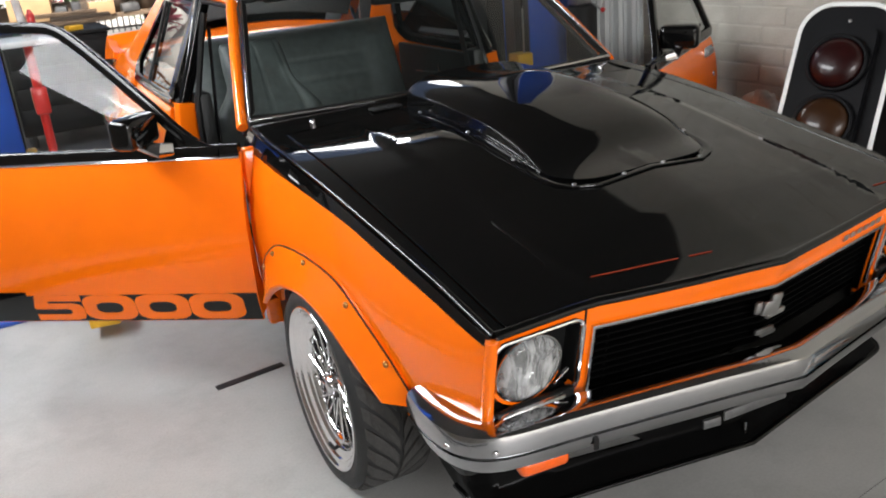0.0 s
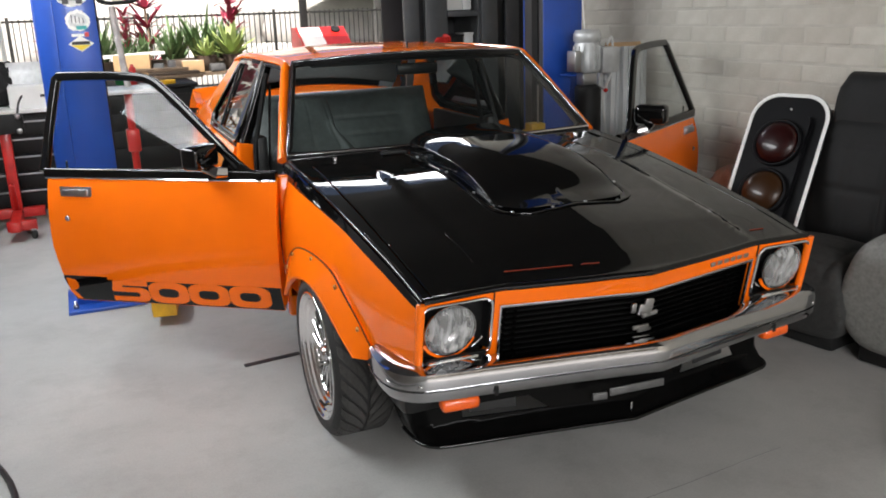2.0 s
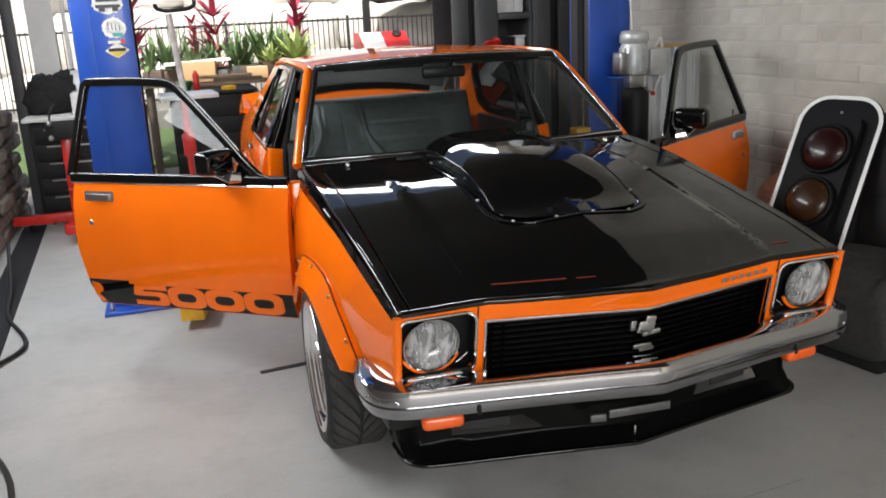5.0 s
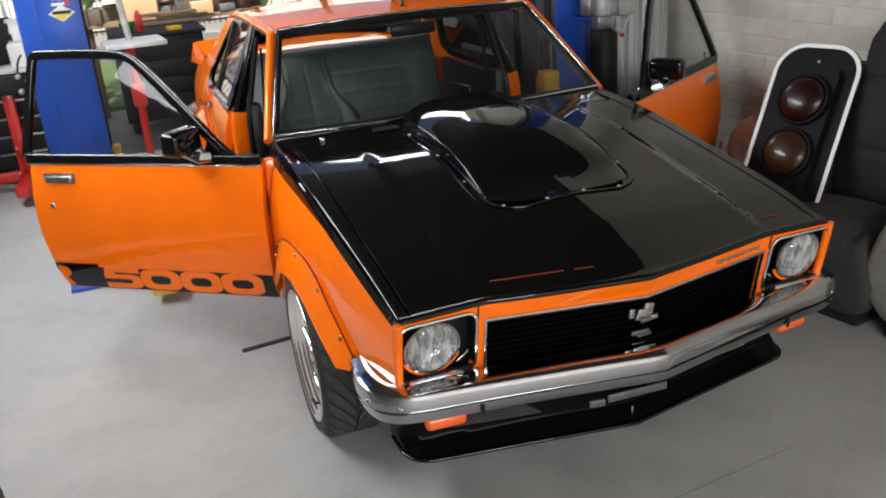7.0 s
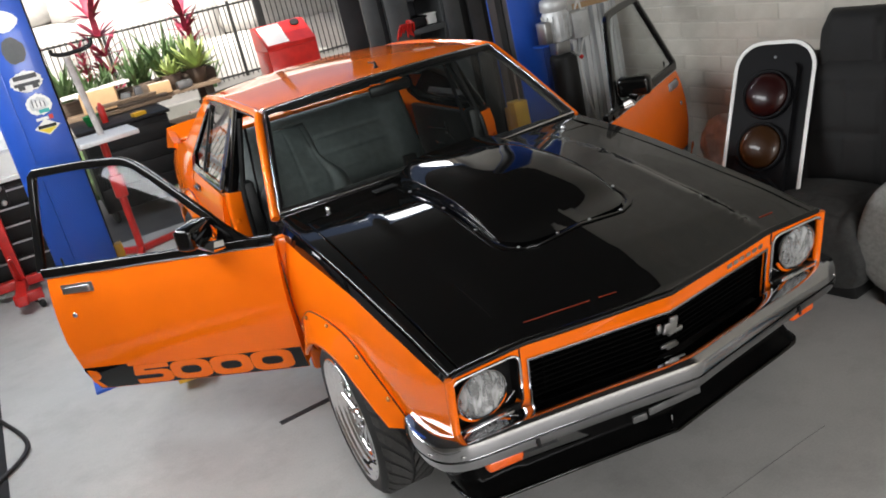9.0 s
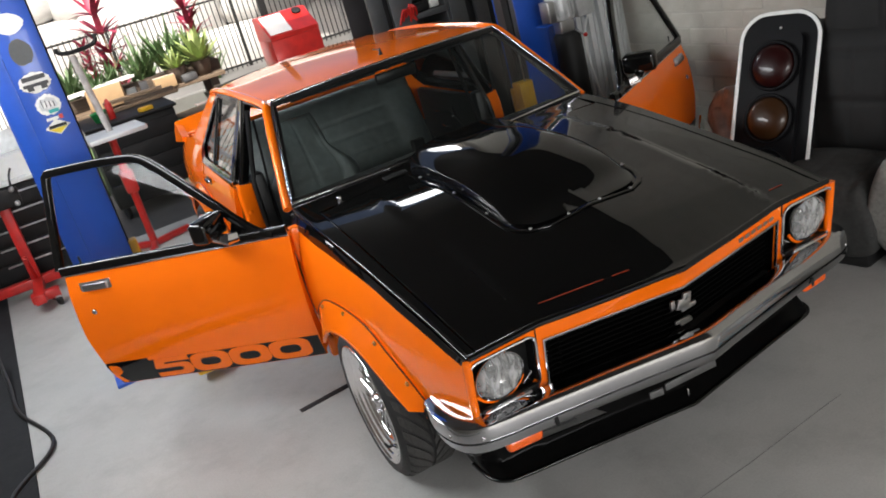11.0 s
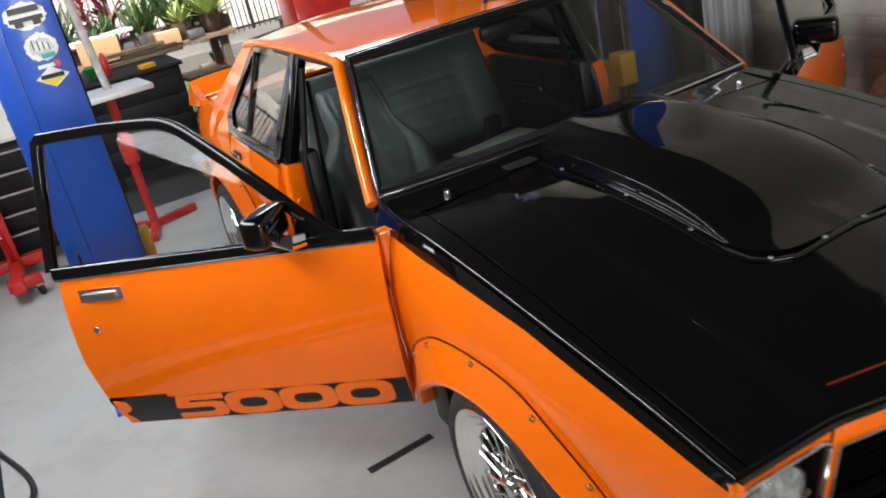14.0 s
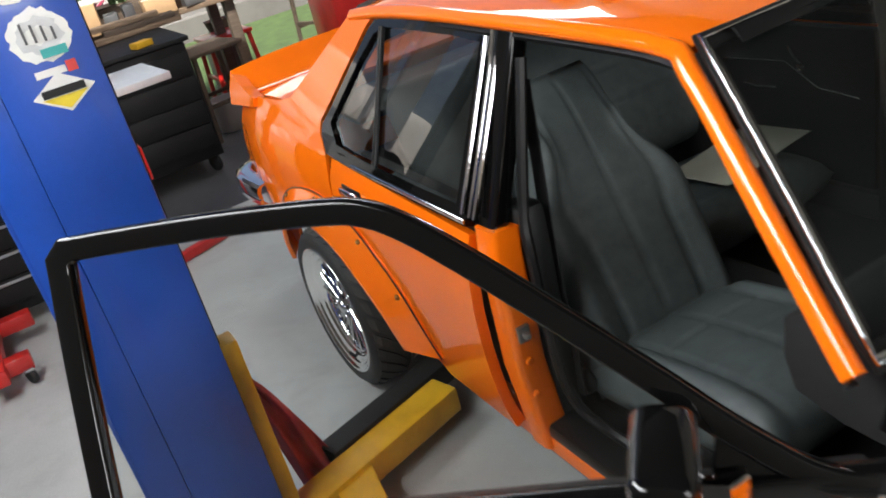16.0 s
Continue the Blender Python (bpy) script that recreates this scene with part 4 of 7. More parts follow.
# headlamps
for s in (-1, 1):
    cx = s * LX
    lamp = part("headlamp", boxes(bmesh.new(), ((cx, -0.655, LZ), (LW - 0.004, 0.03, LH - 0.004)), ((cx - LW / 2 + 0.002, -0.685, LZ), (0.004, 0.06, LH - 0.02)), ((cx + LW / 2 - 0.002, -0.685, LZ), (0.004, 0.06, LH - 0.02)),
                ((cx, -0.685, LZ + LH / 2 - 0.004), (LW - 0.02, 0.06, 0.004)), ((cx, -0.685, LZ - LH / 2 + 0.004), (LW - 0.02, 0.06, 0.004)), bevel=0.003), BLACK_TRIM, car, "round headlamp in a black square bucket")
    ring = [(cx + a, -0.722, LZ + b) for a, b in rrect(LW + 0.004, LH + 0.004, 0.032, 5)]
    part("bezel", sweep(bmesh.new(), ring, circle(0.0056, 8), up=(0, 1, 0), closed=True), ALLOY, lamp, "chrome lamp surround")
    lx, lz = cx + s * 0.016, LZ + 0.006
    m = pose(lx, -0.712, lz, 90, 0, 0)
    part("reflector", lathe(bmesh.new(), [(0.080, 0.0), (0.080, -0.004), (0.068, -0.026), (0.042, -0.044), (0.01, -0.050)], 40, m), REFLECTOR, lamp)
    bm = lathe(bmesh.new(), [(0.080, 0.0), (0.077, 0.008), (0.068, 0.016), (0.045, 0.022), (0.020, 0.025), (0.002, 0.0255)], 40, m)
    part("lens", bm, LAMP_GLASS, lamp)
    for k in range(-5, 6):
        hgt = 2 * math.sqrt(max(0.066 ** 2 - (k * 0.0125) ** 2, 0.0001))
        part("lens_flute", boxes(bmesh.new(), ((lx + k * 0.0125, -0.727 + 0.0018 * abs(k), lz), (0.003, 0.003, hgt)), bevel=0.001), LAMP_GLASS, lamp)
    part("bulb_shield", boxes(bmesh.new(), ((lx, -0.702, lz), (0.05, 0.012, 0.018)), bevel=0.005), STEEL, lamp)
    part("lamp_ring", sweep(bmesh.new(), [(lx + 0.082 * math.cos(a), -0.714, lz + 0.082 * math.sin(a)) for a in [2 * math.pi * i / 40 for i in range(40)]], circle(0.0035, 6), up=(0, 1, 0), closed=True), CHROME, lamp)
    part("lower_trim", sweep(bmesh.new(), [(lx + 0.089 * math.cos(a), -0.706, lz + 0.089 * math.sin(a)) for a in [radians(205 + 130 * i / 20) for i in range(21)]], rrect(0.012, 0.010, 0.003, 2), up=(0, 1, 0)), ORANGE, lamp, "orange crescent under the lens")
    part("strut", boxes(bmesh.new(), ((cx - s * 0.078, -0.708, LZ - 0.052), (0.05, 0.01, 0.008), pose(0, 0, 0, 0, s * 40, 0))), CHROME, lamp)
    ind = part("parking_lamp", boxes(bmesh.new(), ((cx - s * 0.002, -0.722, 0.482), (0.205, 0.022, 0.056)), bevel=0.008), BLACK_TRIM, car)
    part("clear_lens", boxes(bmesh.new(), ((cx + s * 0.010, -0.734, 0.484), (0.170, 0.020, 0.044)), bevel=0.010), REFLECTOR, ind, "clear lamp lens")

# front bumper
half_path = [(0.800, -0.46), (0.812, -0.55), (0.808, -0.625), (0.790, -0.675), (0.752, -0.708), (0.685, -0.727), (0.54, -0.750), (0.25, -0.803), (0.0, -0.852)]
left = [Vector(p).to_3d() for p in half_path]
curve = spline([(p.x, p.y, 0) for p in left], 5)
path = [(p.x, p.y, 0.447) for p in curve] + [(-p.x, p.y, 0.447) for p in curve[-2::-1]]
prof = [(-0.004, -0.050), (0.022, -0.046), (0.030, -0.030), (0.031, -0.013), (0.022, -0.012), (0.022, -0.006), (0.031, -0.005), (0.031, 0.022), (0.026, 0.040), (0.010, 0.049), (-0.020, 0.054), (-0.045, 0.052), (-0.045, 0.046), (0.004, 0.042), (0.014, 0.020), (0.014, -0.03), (-0.004, -0.040)]
bumper = part("front_bumper", sweep(bmesh.new(), path, [(-a, b) for a, b in prof]), BUMPER_CHROME, car, "chrome blade bumper", angle=25)
for s in (-1, 1):
    for x, y, z in ((0.764, -0.733, 0.452), (0.832, -0.650, 0.452)):
        part("bumper_bolt", lathe(bmesh.new(), [(0.009, 0), (0.008, 0.004), (0.004, 0.007)], 12, pose(s * x, y, z, 90, 0, s * 30)), CHROME, bumper)
    part("bumper_slot", boxes(bmesh.new(), ((s * 0.54, -0.783, 0.414), (0.013, 0.005, 0.030), pose(0, 0, 0, 0, 0, s * 9)), bevel=0.002), GAP, bumper)
    amb = part("amber_lamp", boxes(bmesh.new(), ((s * 0.624, -0.694, 0.358), (0.125, 0.05, 0.044), pose(0, 0, 0, 0, 0, s * 6)), bevel=0.016, seg=3), AMBER, car, "amber indicator lens under the bumper")

# front air dam
hp = [(0.755, -0.40), (0.75, -0.51), (0.715, -0.565), (0.64, -0.588), (0.40, -0.627), (0.0, -0.695)]
cv = spline([(a, b, 0) for a, b in hp], 6)
plan = [(p.x, p.y) for p in cv] + [(-p.x, p.y) for p in cv[-2::-1]]
NP = len(plan)


def dam_f(u, v):
    u = min(max(u, 0), 1) * (NP - 1)
    i = min(int(u), NP - 2)
    t = u - i
    x, y = plan[i][0] + (plan[i + 1][0] - plan[i][0]) * t, plan[i][1] + (plan[i + 1][1] - plan[i][1]) * t
    k = 1 - 0.05 * (1 - v)
    y2 = y + 0.05 * max(v, 0) ** 0.7 - 0.045 * max(0, 1 - v * 5)
    return (x * k, y2, 0.178 + 0.222 * v)


def slot(u0, u1):
    return [(u0, 0.24), (u1, 0.26), (u1 - 0.005, 0.44), (u0 + 0.015, 0.46)]


dam = skin("air_dam", [(0, 0), (1, 0), (1, 1), (0, 1)], dam_f, DAM_BLACK, car, holes=[slot(0.33, 0.43), slot(0.57, 0.67)], steps=(0.02, 0.08), thick=0.012, outward=(0, -1, 0), label="gloss black front air dam with two slots")
part("dam_lip", sweep(bmesh.new(), [(*dam_f(i / 60, 0)[:2], 0.178) for i in range(61)], rrect(0.016, 0.012, 0.005, 3)), BLACKP, dam)
part("plate_bracket", boxes(bmesh.new(), ((0.00, -0.742, 0.292), (0.205, 0.006, 0.026), pose(0, 0, 0, 0, 0, -4)), ((-0.135, -0.726, 0.282), (0.050, 0.01, 0.024), pose(0, 0, 0, 0, 0, -11)), bevel=0.002), CAST_DARK, dam, "bare steel number plate bracket")
# plain plates added in place of the dim ground seen through the slots
for u0 in (0.38, 0.62):
    q = dam_f(u0, 0.35)
    part("slot_mesh", boxes(bmesh.new(), ((q[0], q[1] + 0.030, q[2]), (0.16, 0.004, 0.04), pose(0, 0, 0, 0, 0, 11 if u0 < 0.5 else -11)), bevel=0), RUBBER, dam, "dark plate added behind the slot")
for x in (-0.66, 0.0):
    part("dam_stay", boxes(bmesh.new(), ((x, dam_f(0.5 - x / 1.66, 0.1)[1] - 0.006, 0.205), (0.007, 0.006, 0.04)), bevel=0.002), CHROME, dam)
for ob in [c for c in car.children if c.name.split(".")[0] in ("nose_panel", "nose_corner", "grille", "headlamp", "parking_lamp")]:
    lean(ob)
# plain black block added so the space behind dam and grille stays dark
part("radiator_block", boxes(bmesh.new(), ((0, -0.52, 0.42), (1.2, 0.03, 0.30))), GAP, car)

# windscreen, its trims
def ws_f(s_, t):
    xb, xt = 0.752, 0.600
    x = s_ * (xb + (xt - xb) * t)
    y = 0.738 + (1.152 - 0.738) * t - (0.035 + 0.02 * t) * (1 - s_ * s_)
    z = 0.926 + (1.288 - 0.926) * t + 0.02 * t * (1 - s_ * s_) + 0.03 * t * (1 - t) - 0.004 * (1 - s_ * s_) * (1 - t)
    return (x, y, z)


ws_out = [(-1, 0), (-0.5, 0), (0, 0), (0.5, 0), (1, 0), (1, 0.5), (1, 1), (0.5, 1), (0, 1), (-0.5, 1), (-1, 1), (-1, 0.5)]
windscreen = skin("windscreen", ws_out, ws_f, GLASS_WS, car, steps=(0.1, 0.1), outward=(0, -1, 1), label="lightly tinted windscreen")
windscreen.visible_shadow = False


def ring_pts(k=0.0, n=14):
    a = [ws_f(-1 - k + 2 * (1 + k) * i / n, -k) for i in range(n + 1)]
    b = [ws_f(1 + k, -k + (1 + 2 * k) * i / n) for i in range(1, n + 1)]
    c = [ws_f(1 + k - 2 * (1 + k) * i / n, 1 + k) for i in range(1, n + 1)]
    d = [ws_f(-1 - k, 1 + k - (1 + 2 * k) * i / n) for i in range(1, n)]
    return a + b + c + d


part("screen_seal", sweep(bmesh.new(), ring_pts(0.0), rrect(0.03, 0.012, 0.004, 2), up=(0, -0.66, 0.75), closed=True), BLACK_TRIM, windscreen)
part("screen_trim", sweep(bmesh.new(), [(x, y - 0.007, z + 0.009) for x, y, z in ring_pts(0.008)], rrect(0.010, 0.008, 0.003, 3), up=(0, -0.66, 0.75), closed=True), CHROME, windscreen, "bright windscreen trim")
part("sun_band", boxes(bmesh.new(), ((0, 1.112, 1.292), (1.12, 0.004, 0.03), pose(0, 0, 0, -40, 0, 0)), bevel=0.001), BLACK_TRIM, windscreen)

# roof
ROOFZ = curve1([1.10, 1.3, 1.7, 2.1, 2.5, 2.62], [1.318, 1.337, 1.347, 1.340, 1.313, 1.296])
ROOFW = curve1([1.10, 1.5, 2.0, 2.5, 2.62], [0.628, 0.622, 0.615, 0.600, 0.592])


def roof_f(x, y):
    a = min(abs(x) / ROOFW(y), 1.15)
    return (x, y, ROOFZ(y) - 0.040 * a ** 2.2 - 0.02 * max(0, a - 0.9) * 8 * max(0, a - 0.9) * 5)


ry = [1.165 + (2.55 - 1.165) * i / 16 for i in range(17)]
rx = [-0.60 + 1.2 * i / 16 for i in range(17)]
roof_out = [(x, 1.165 - 0.058 * (1 - (x / 0.6) ** 2)) for x in rx] + [(ROOFW(y), y) for y in ry] + [(x * 0.96, 2.55 + 0.04 * (1 - (x / 0.6) ** 2)) for x in rx[::-1]] + [(-ROOFW(y), y) for y in ry[::-1]]
roof = skin("roof", roof_out, roof_f, ORANGE, car, step=0.06, thick=0.015, label="gloss orange steel roof")
ant = part("aerial_base", lathe(bmesh.new(), [(0.011, 0), (0.011, 0.006), (0.007, 0.012), (0.005, 0.03), (0.002, 0.034)], 12, pose(0.01, 1.235, 1.331)), BLACK_TRIM, car, "black roof aerial base")
part("aerial_stub", sweep(bmesh.new(), [(0.01, 1.235, 1.355), (-0.02, 1.245, 1.366)], circle(0.003, 6)), STEEL, ant)

# pillars and roof rails in body colour
for s in (-1, 1):
    pil = [(s * 0.782, 0.718, 0.920), (s * 0.772, 0.750, 0.948), (s * 0.705, 0.945, 1.122), (s * 0.648, 1.105, 1.262), (s * 0.630, 1.20, 1.292), (s * 0.628, 1.5, 1.302), (s * 0.620, 2.0, 1.302), (s * 0.606, 2.35, 1.285), (s * 0.60, 2.55, 1.262)]
    pil = [(x, y + (0.028 if i < 4 else 0.010), z - (0.012 if i < 4 else 0.006)) for i, (x, y, z) in enumerate(pil)]
    part("roof_rail", sweep(bmesh.new(), spline(pil, 5), rrect(0.036, 0.034, 0.012, 3), up=(s * 0.75, 0, 0.66)), ORANGE, car, "orange windscreen pillar and roof rail")
    gut = [(s * (abs(x) + 0.012), y, z - 0.018) for x, y, z in pil[1:]]
    part("door_seal", sweep(bmesh.new(), spline([(s * (abs(x) - 0.01), y + 0.012, z - 0.028) for x, y, z in pil[:-2]], 4), circle(0.011, 6)), BLACK_TRIM, car)
    # rear pillar and quarter panel in one sheet
    arch = [p for p in line2(R_IN, 6)]
    out = [(2.375, 1.288), (2.445, 1.235), (2.535, 1.13), (2.635, 1.012), (2.690, 0.952), (2.682, 0.915), (2.62, 0.868), (2.585, 0.80), (2.56, 0.72), (2.53, 0.64)] + arch[18:] + [(3.18, 0.30), (3.58, 0.36), (3.69, 0.45), (3.715, 0.62), (3.70, 0.80), (3.66, 0.885), (3.40, 0.935), (3.12, 0.955), (2.98, 0.985), (2.78, 1.12), (2.58, 1.255)]
    skin("rear_quarter", out, side(s), ORANGE, car, step=0.05, thick=0.012, outward=(s, 0, 0), label="orange rear quarter panel and pillar")
    flare("wheel_arch_flare", R_IN, R_OUT, s, 0.060)
    # black block stands for the shaded hollow of the rear arch
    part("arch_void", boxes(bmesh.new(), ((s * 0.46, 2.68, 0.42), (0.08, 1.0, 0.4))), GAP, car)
    # rear door: skin below the belt, black window frame, fixed quarter light
    out = [(1.735, 0.845), (1.725, 0.55), (1.735, 0.26), (2.08, 0.26), (2.12, 0.36)] + arch[:18] + [(2.522, 0.645), (2.552, 0.725), (2.572, 0.80), (2.567, 0.862)]
    rd = skin("rear_door", out[::-1], side(s), ORANGE, car, step=0.05, thick=0.03, outward=(s, 0, 0), label="closed orange rear door with black window frame")
    fr = [(1.748, 0.862), (1.748, 1.0), (1.757, 1.272), (1.95, 1.282), (2.24, 1.279), (2.345, 1.268), (2.41, 1.236), (2.50, 1.132), (2.60, 1.012), (2.660, 0.950), (2.655, 0.920), (2.60, 0.872), (2.40, 0.864), (2.0, 0.860)]
    inner = [(1.80, 0.902), (2.0, 0.900), (2.40, 0.903), (2.53, 0.910), (2.598, 0.962), (2.545, 1.030), (2.45, 1.148), (2.37, 1.226), (2.30, 1.246), (1.95, 1.250), (1.810, 1.244)]
    skin("window_frame", fr, side(s, 0.006), BLACKP, rd, holes=[inner], step=0.06, thick=0.03, outward=(s, 0, 0), label="gloss black window frame")
    pane = skin("pane", inner, side(s, -0.006), GLASS_DARK, rd, step=0.1, outward=(s, 0, 0), label="dark tinted rear door glass")
    pane.visible_shadow = False
    dv = [(s * (half(2.3, z) + 0.004), 2.255 + 0.07 * (z - 0.9) / 0.34, z) for z in (0.900, 1.0, 1.1, 1.245)]
    part("divider", sweep(bmesh.new(), dv, rrect(0.014, 0.02, 0.004, 2), up=(0, 1, 0)), BLACK_TRIM, rd)
    part("belt_trim", sweep(bmesh.new(), [(s * (half(y, 0.872) + 0.008), y, 0.872) for y in (1.75, 2.0, 2.25, 2.40)], rrect(0.008, 0.012, 0.003, 2)), CHROME, rd, "bright belt moulding")
    h = part("handle_cup", boxes(bmesh.new(), ((s * (half(2.40, 0.79) + 0.001), 2.40, 0.790), (0.006, 0.125, 0.042)), bevel=0.004), BLACK_TRIM, rd)
    part("handle", boxes(bmesh.new(), ((s * (half(2.40, 0.79) + 0.012), 2.40, 0.793), (0.014, 0.115, 0.024)), bevel=0.005), CHROME, rd, "chrome pull handle")
    # centre pillar: orange jamb below, black strips above
    part("centre_pillar", sweep(bmesh.new(), [(s * 0.745, 1.665, 0.24), (s * 0.775, 1.668, 0.5), (s * 0.770, 1.676, 0.80), (s * 0.760, 1.68, 0.865)], rrect(0.085, 0.085, 0.018, 3), up=(0, 1, 0)), ORANGE, car, "orange door jamb")
    part("jamb_seal", sweep(bmesh.new(), spline([(s * 0.66, 1.20, 0.315), (s * 0.695, 1.50, 0.33), (s * 0.722, 1.580, 0.42), (s * 0.728, 1.602, 0.60), (s * 0.722, 1.622, 0.80), (s * 0.705, 1.640, 0.90), (s * 0.62, 1.665, 1.22)], 5), circle(0.014, 8), up=(0, 1, 0)), BLACK_TRIM, car, "black rubber door seal")
    part("jamb_trim", boxes(bmesh.new(), ((s * 0.690, 1.670, 0.56), (0.075, 0.09, 0.68)), bevel=0.02), VINYL, car, "black inner pillar trim")
    bp = part("pillar_trim", sweep(bmesh.new(), [(s * 0.765, 1.700, 0.86), (s * 0.70, 1.708, 1.02), (s * 0.605, 1.715, 1.27)], rrect(0.05, 0.09, 0.012, 3), up=(0, 1, 0)), BLACKP, car, "gloss black centre pillar")
    for k in (-0.024, -0.004, 0.030):
        part("pillar_bead", sweep(bmesh.new(), [(s * (half(1.75, z) + 0.013), 1.728 + k + 0.02 * (z - 0.9) / 0.35, z) for z in (0.89, 1.05, 1.26)], circle(0.0062, 8), up=(0, 1, 0)), CHROME, bp)
    part("striker", boxes(bmesh.new(), ((s * 0.785, 1.624, 0.60), (0.035, 0.012, 0.045)), ((s * 0.785, 1.612, 0.60), (0.016, 0.025, 0.016)), bevel=0.005), STEEL, car, "steel door striker")
    for z in (0.42, 0.52, 0.72):
        part("jamb_plug", lathe(bmesh.new(), [(0.012, 0), (0.010, 0.004), (0.004, 0.005)], 10, pose(s * 0.785, 1.624, z, 90, 0, 0)), ORANGE, car)
    part("sill_scuff", boxes(bmesh.new(), ((s * 0.722, 1.13, 0.290), (0.104, 1.02, 0.045)), bevel=0.012), BLACK_TRIM, car, "black sill scuff strip")
    part("front_jamb", boxes(bmesh.new(), ((s * 0.80, 0.625, 0.56), (0.07, 0.05, 0.62)), bevel=0.012), ORANGE, car)

# rear screen, boot, tail, spoiler, rear bumper
def rs_f(s_, t):
    return (s_ * (0.66 - 0.09 * t), 3.10 - 0.53 * t + 0.05 * (1 - s_ * s_), 0.955 + 0.325 * t + 0.02 * (1 - s_ * s_))


rear_screen = skin("rear_screen", [(-1, 0), (1, 0), (1, 1), (-1, 1)], rs_f, GLASS_DARK, car, steps=(0.2, 0.2), outward=(0, 1, 1), label="tinted rear screen")
rear_screen.visible_shadow = False
boot = skin("boot_lid", [(-0.70, 3.11), (0.70, 3.11), (0.70, 3.69), (-0.70, 3.69)], lambda x, y: (x, y, 0.955 - 0.10 * max(0, y - 3.2) ** 1.3 - 0.02 * (x / 0.7) ** 4), ORANGE, car, step=0.08, thick=0.015, label="orange boot lid")
part("tail_panel", boxes(bmesh.new(), ((0, 3.69, 0.66), (1.42, 0.04, 0.44)), bevel=0.015), ORANGE, car)
for s in (-1, 1):
    part("tail_lamp", boxes(bmesh.new(), ((s * 0.55, 3.715, 0.70), (0.30, 0.02, 0.15)), bevel=0.008), RED_LENS, car, "dark red tail lamp")


def spoil_f(u, v):
    a = abs(u)
    y = 3.49 + 0.135 * v + 0.05 * (1 - a ** 3) * v
    z = 0.925 + 0.10 * max(v, 0) ** 1.1 * (1 - 0.12 * a ** 5)
    return (0.748 * u, y, z)


spoiler = skin("rear_spoiler", [(-1, 0), (1, 0), (1, 1), (-1, 1)], spoil_f, ORANGE, car, steps=(0.06, 0.12), thick=0.02, label="tall orange boot spoiler")
for s in (-1, 1):
    cap = [(3.36, 0.905), (3.66, 0.875), (3.665, 0.93), (3.632, 1.010), (3.50, 0.965), (3.36, 0.938)]
    skin("spoiler_end", cap, lambda y, z: (s * (0.778 - 0.25 * (z - 0.89)), y, z), ORANGE, spoiler, step=0.1, thick=0.05, outward=(s, 0, 0))
part("spoiler_back", boxes(bmesh.new(), ((0, 3.655, 0.945), (1.44, 0.03, 0.11), pose(0, 0, 0, -14, 0, 0)), bevel=0.012), ORANGE, spoiler)
rp = spline([(0.835, 3.40, 0.535), (0.845, 3.55, 0.535), (0.835, 3.68, 0.535), (0.76, 3.77, 0.535), (0.4, 3.81, 0.535), (0, 3.82, 0.535)], 4)
rp = [tuple(p) for p in rp] + [(-p.x, p.y, p.z) for p in rp[-2::-1]]
part("rear_bumper", sweep(bmesh.new(), rp, [(a, b) for a, b in prof]), CHROME, car, "chrome rear bumper")
part("boot_floor", boxes(bmesh.new(), ((0, 3.2, 0.42), (1.30, 0.96, 0.06))), GAP, car)


# ---- front doors, built closed, then swung on their hinges ----
def letter_outlines(ch):
    """Wide squared strokes in a unit box: outer outline and holes."""
    if ch == "0":
        return rrect(1, 1, 0.30, 5), [rrect(0.50, 0.42, 0.16, 4)]
    if ch == "5":
        o = [(0.5, 0.5), (-0.42, 0.5), (-0.5, 0.02), (-0.46, -0.04), (0.18, -0.04), (0.24, -0.10), (0.24, -0.20), (0.18, -0.26), (-0.5, -0.26), (-0.5, -0.5), (0.30, -0.5), (0.44, -0.44), (0.5, -0.30), (0.5, 0.0), (0.44, 0.13), (0.30, 0.19), (-0.20, 0.19), (-0.17, 0.27), (0.5, 0.27)]
        return o, []
    # this letter runs off the edge of the door: only its bowl and leg lie on it
    o = [(0.22, 0.5), (0.28, 0.5), (0.44, 0.42), (0.5, 0.26), (0.5, 0.10), (0.44, -0.02), (0.34, -0.08), (0.5, -0.5), (0.36, -0.5), (0.24, -0.14)]
    return o, []


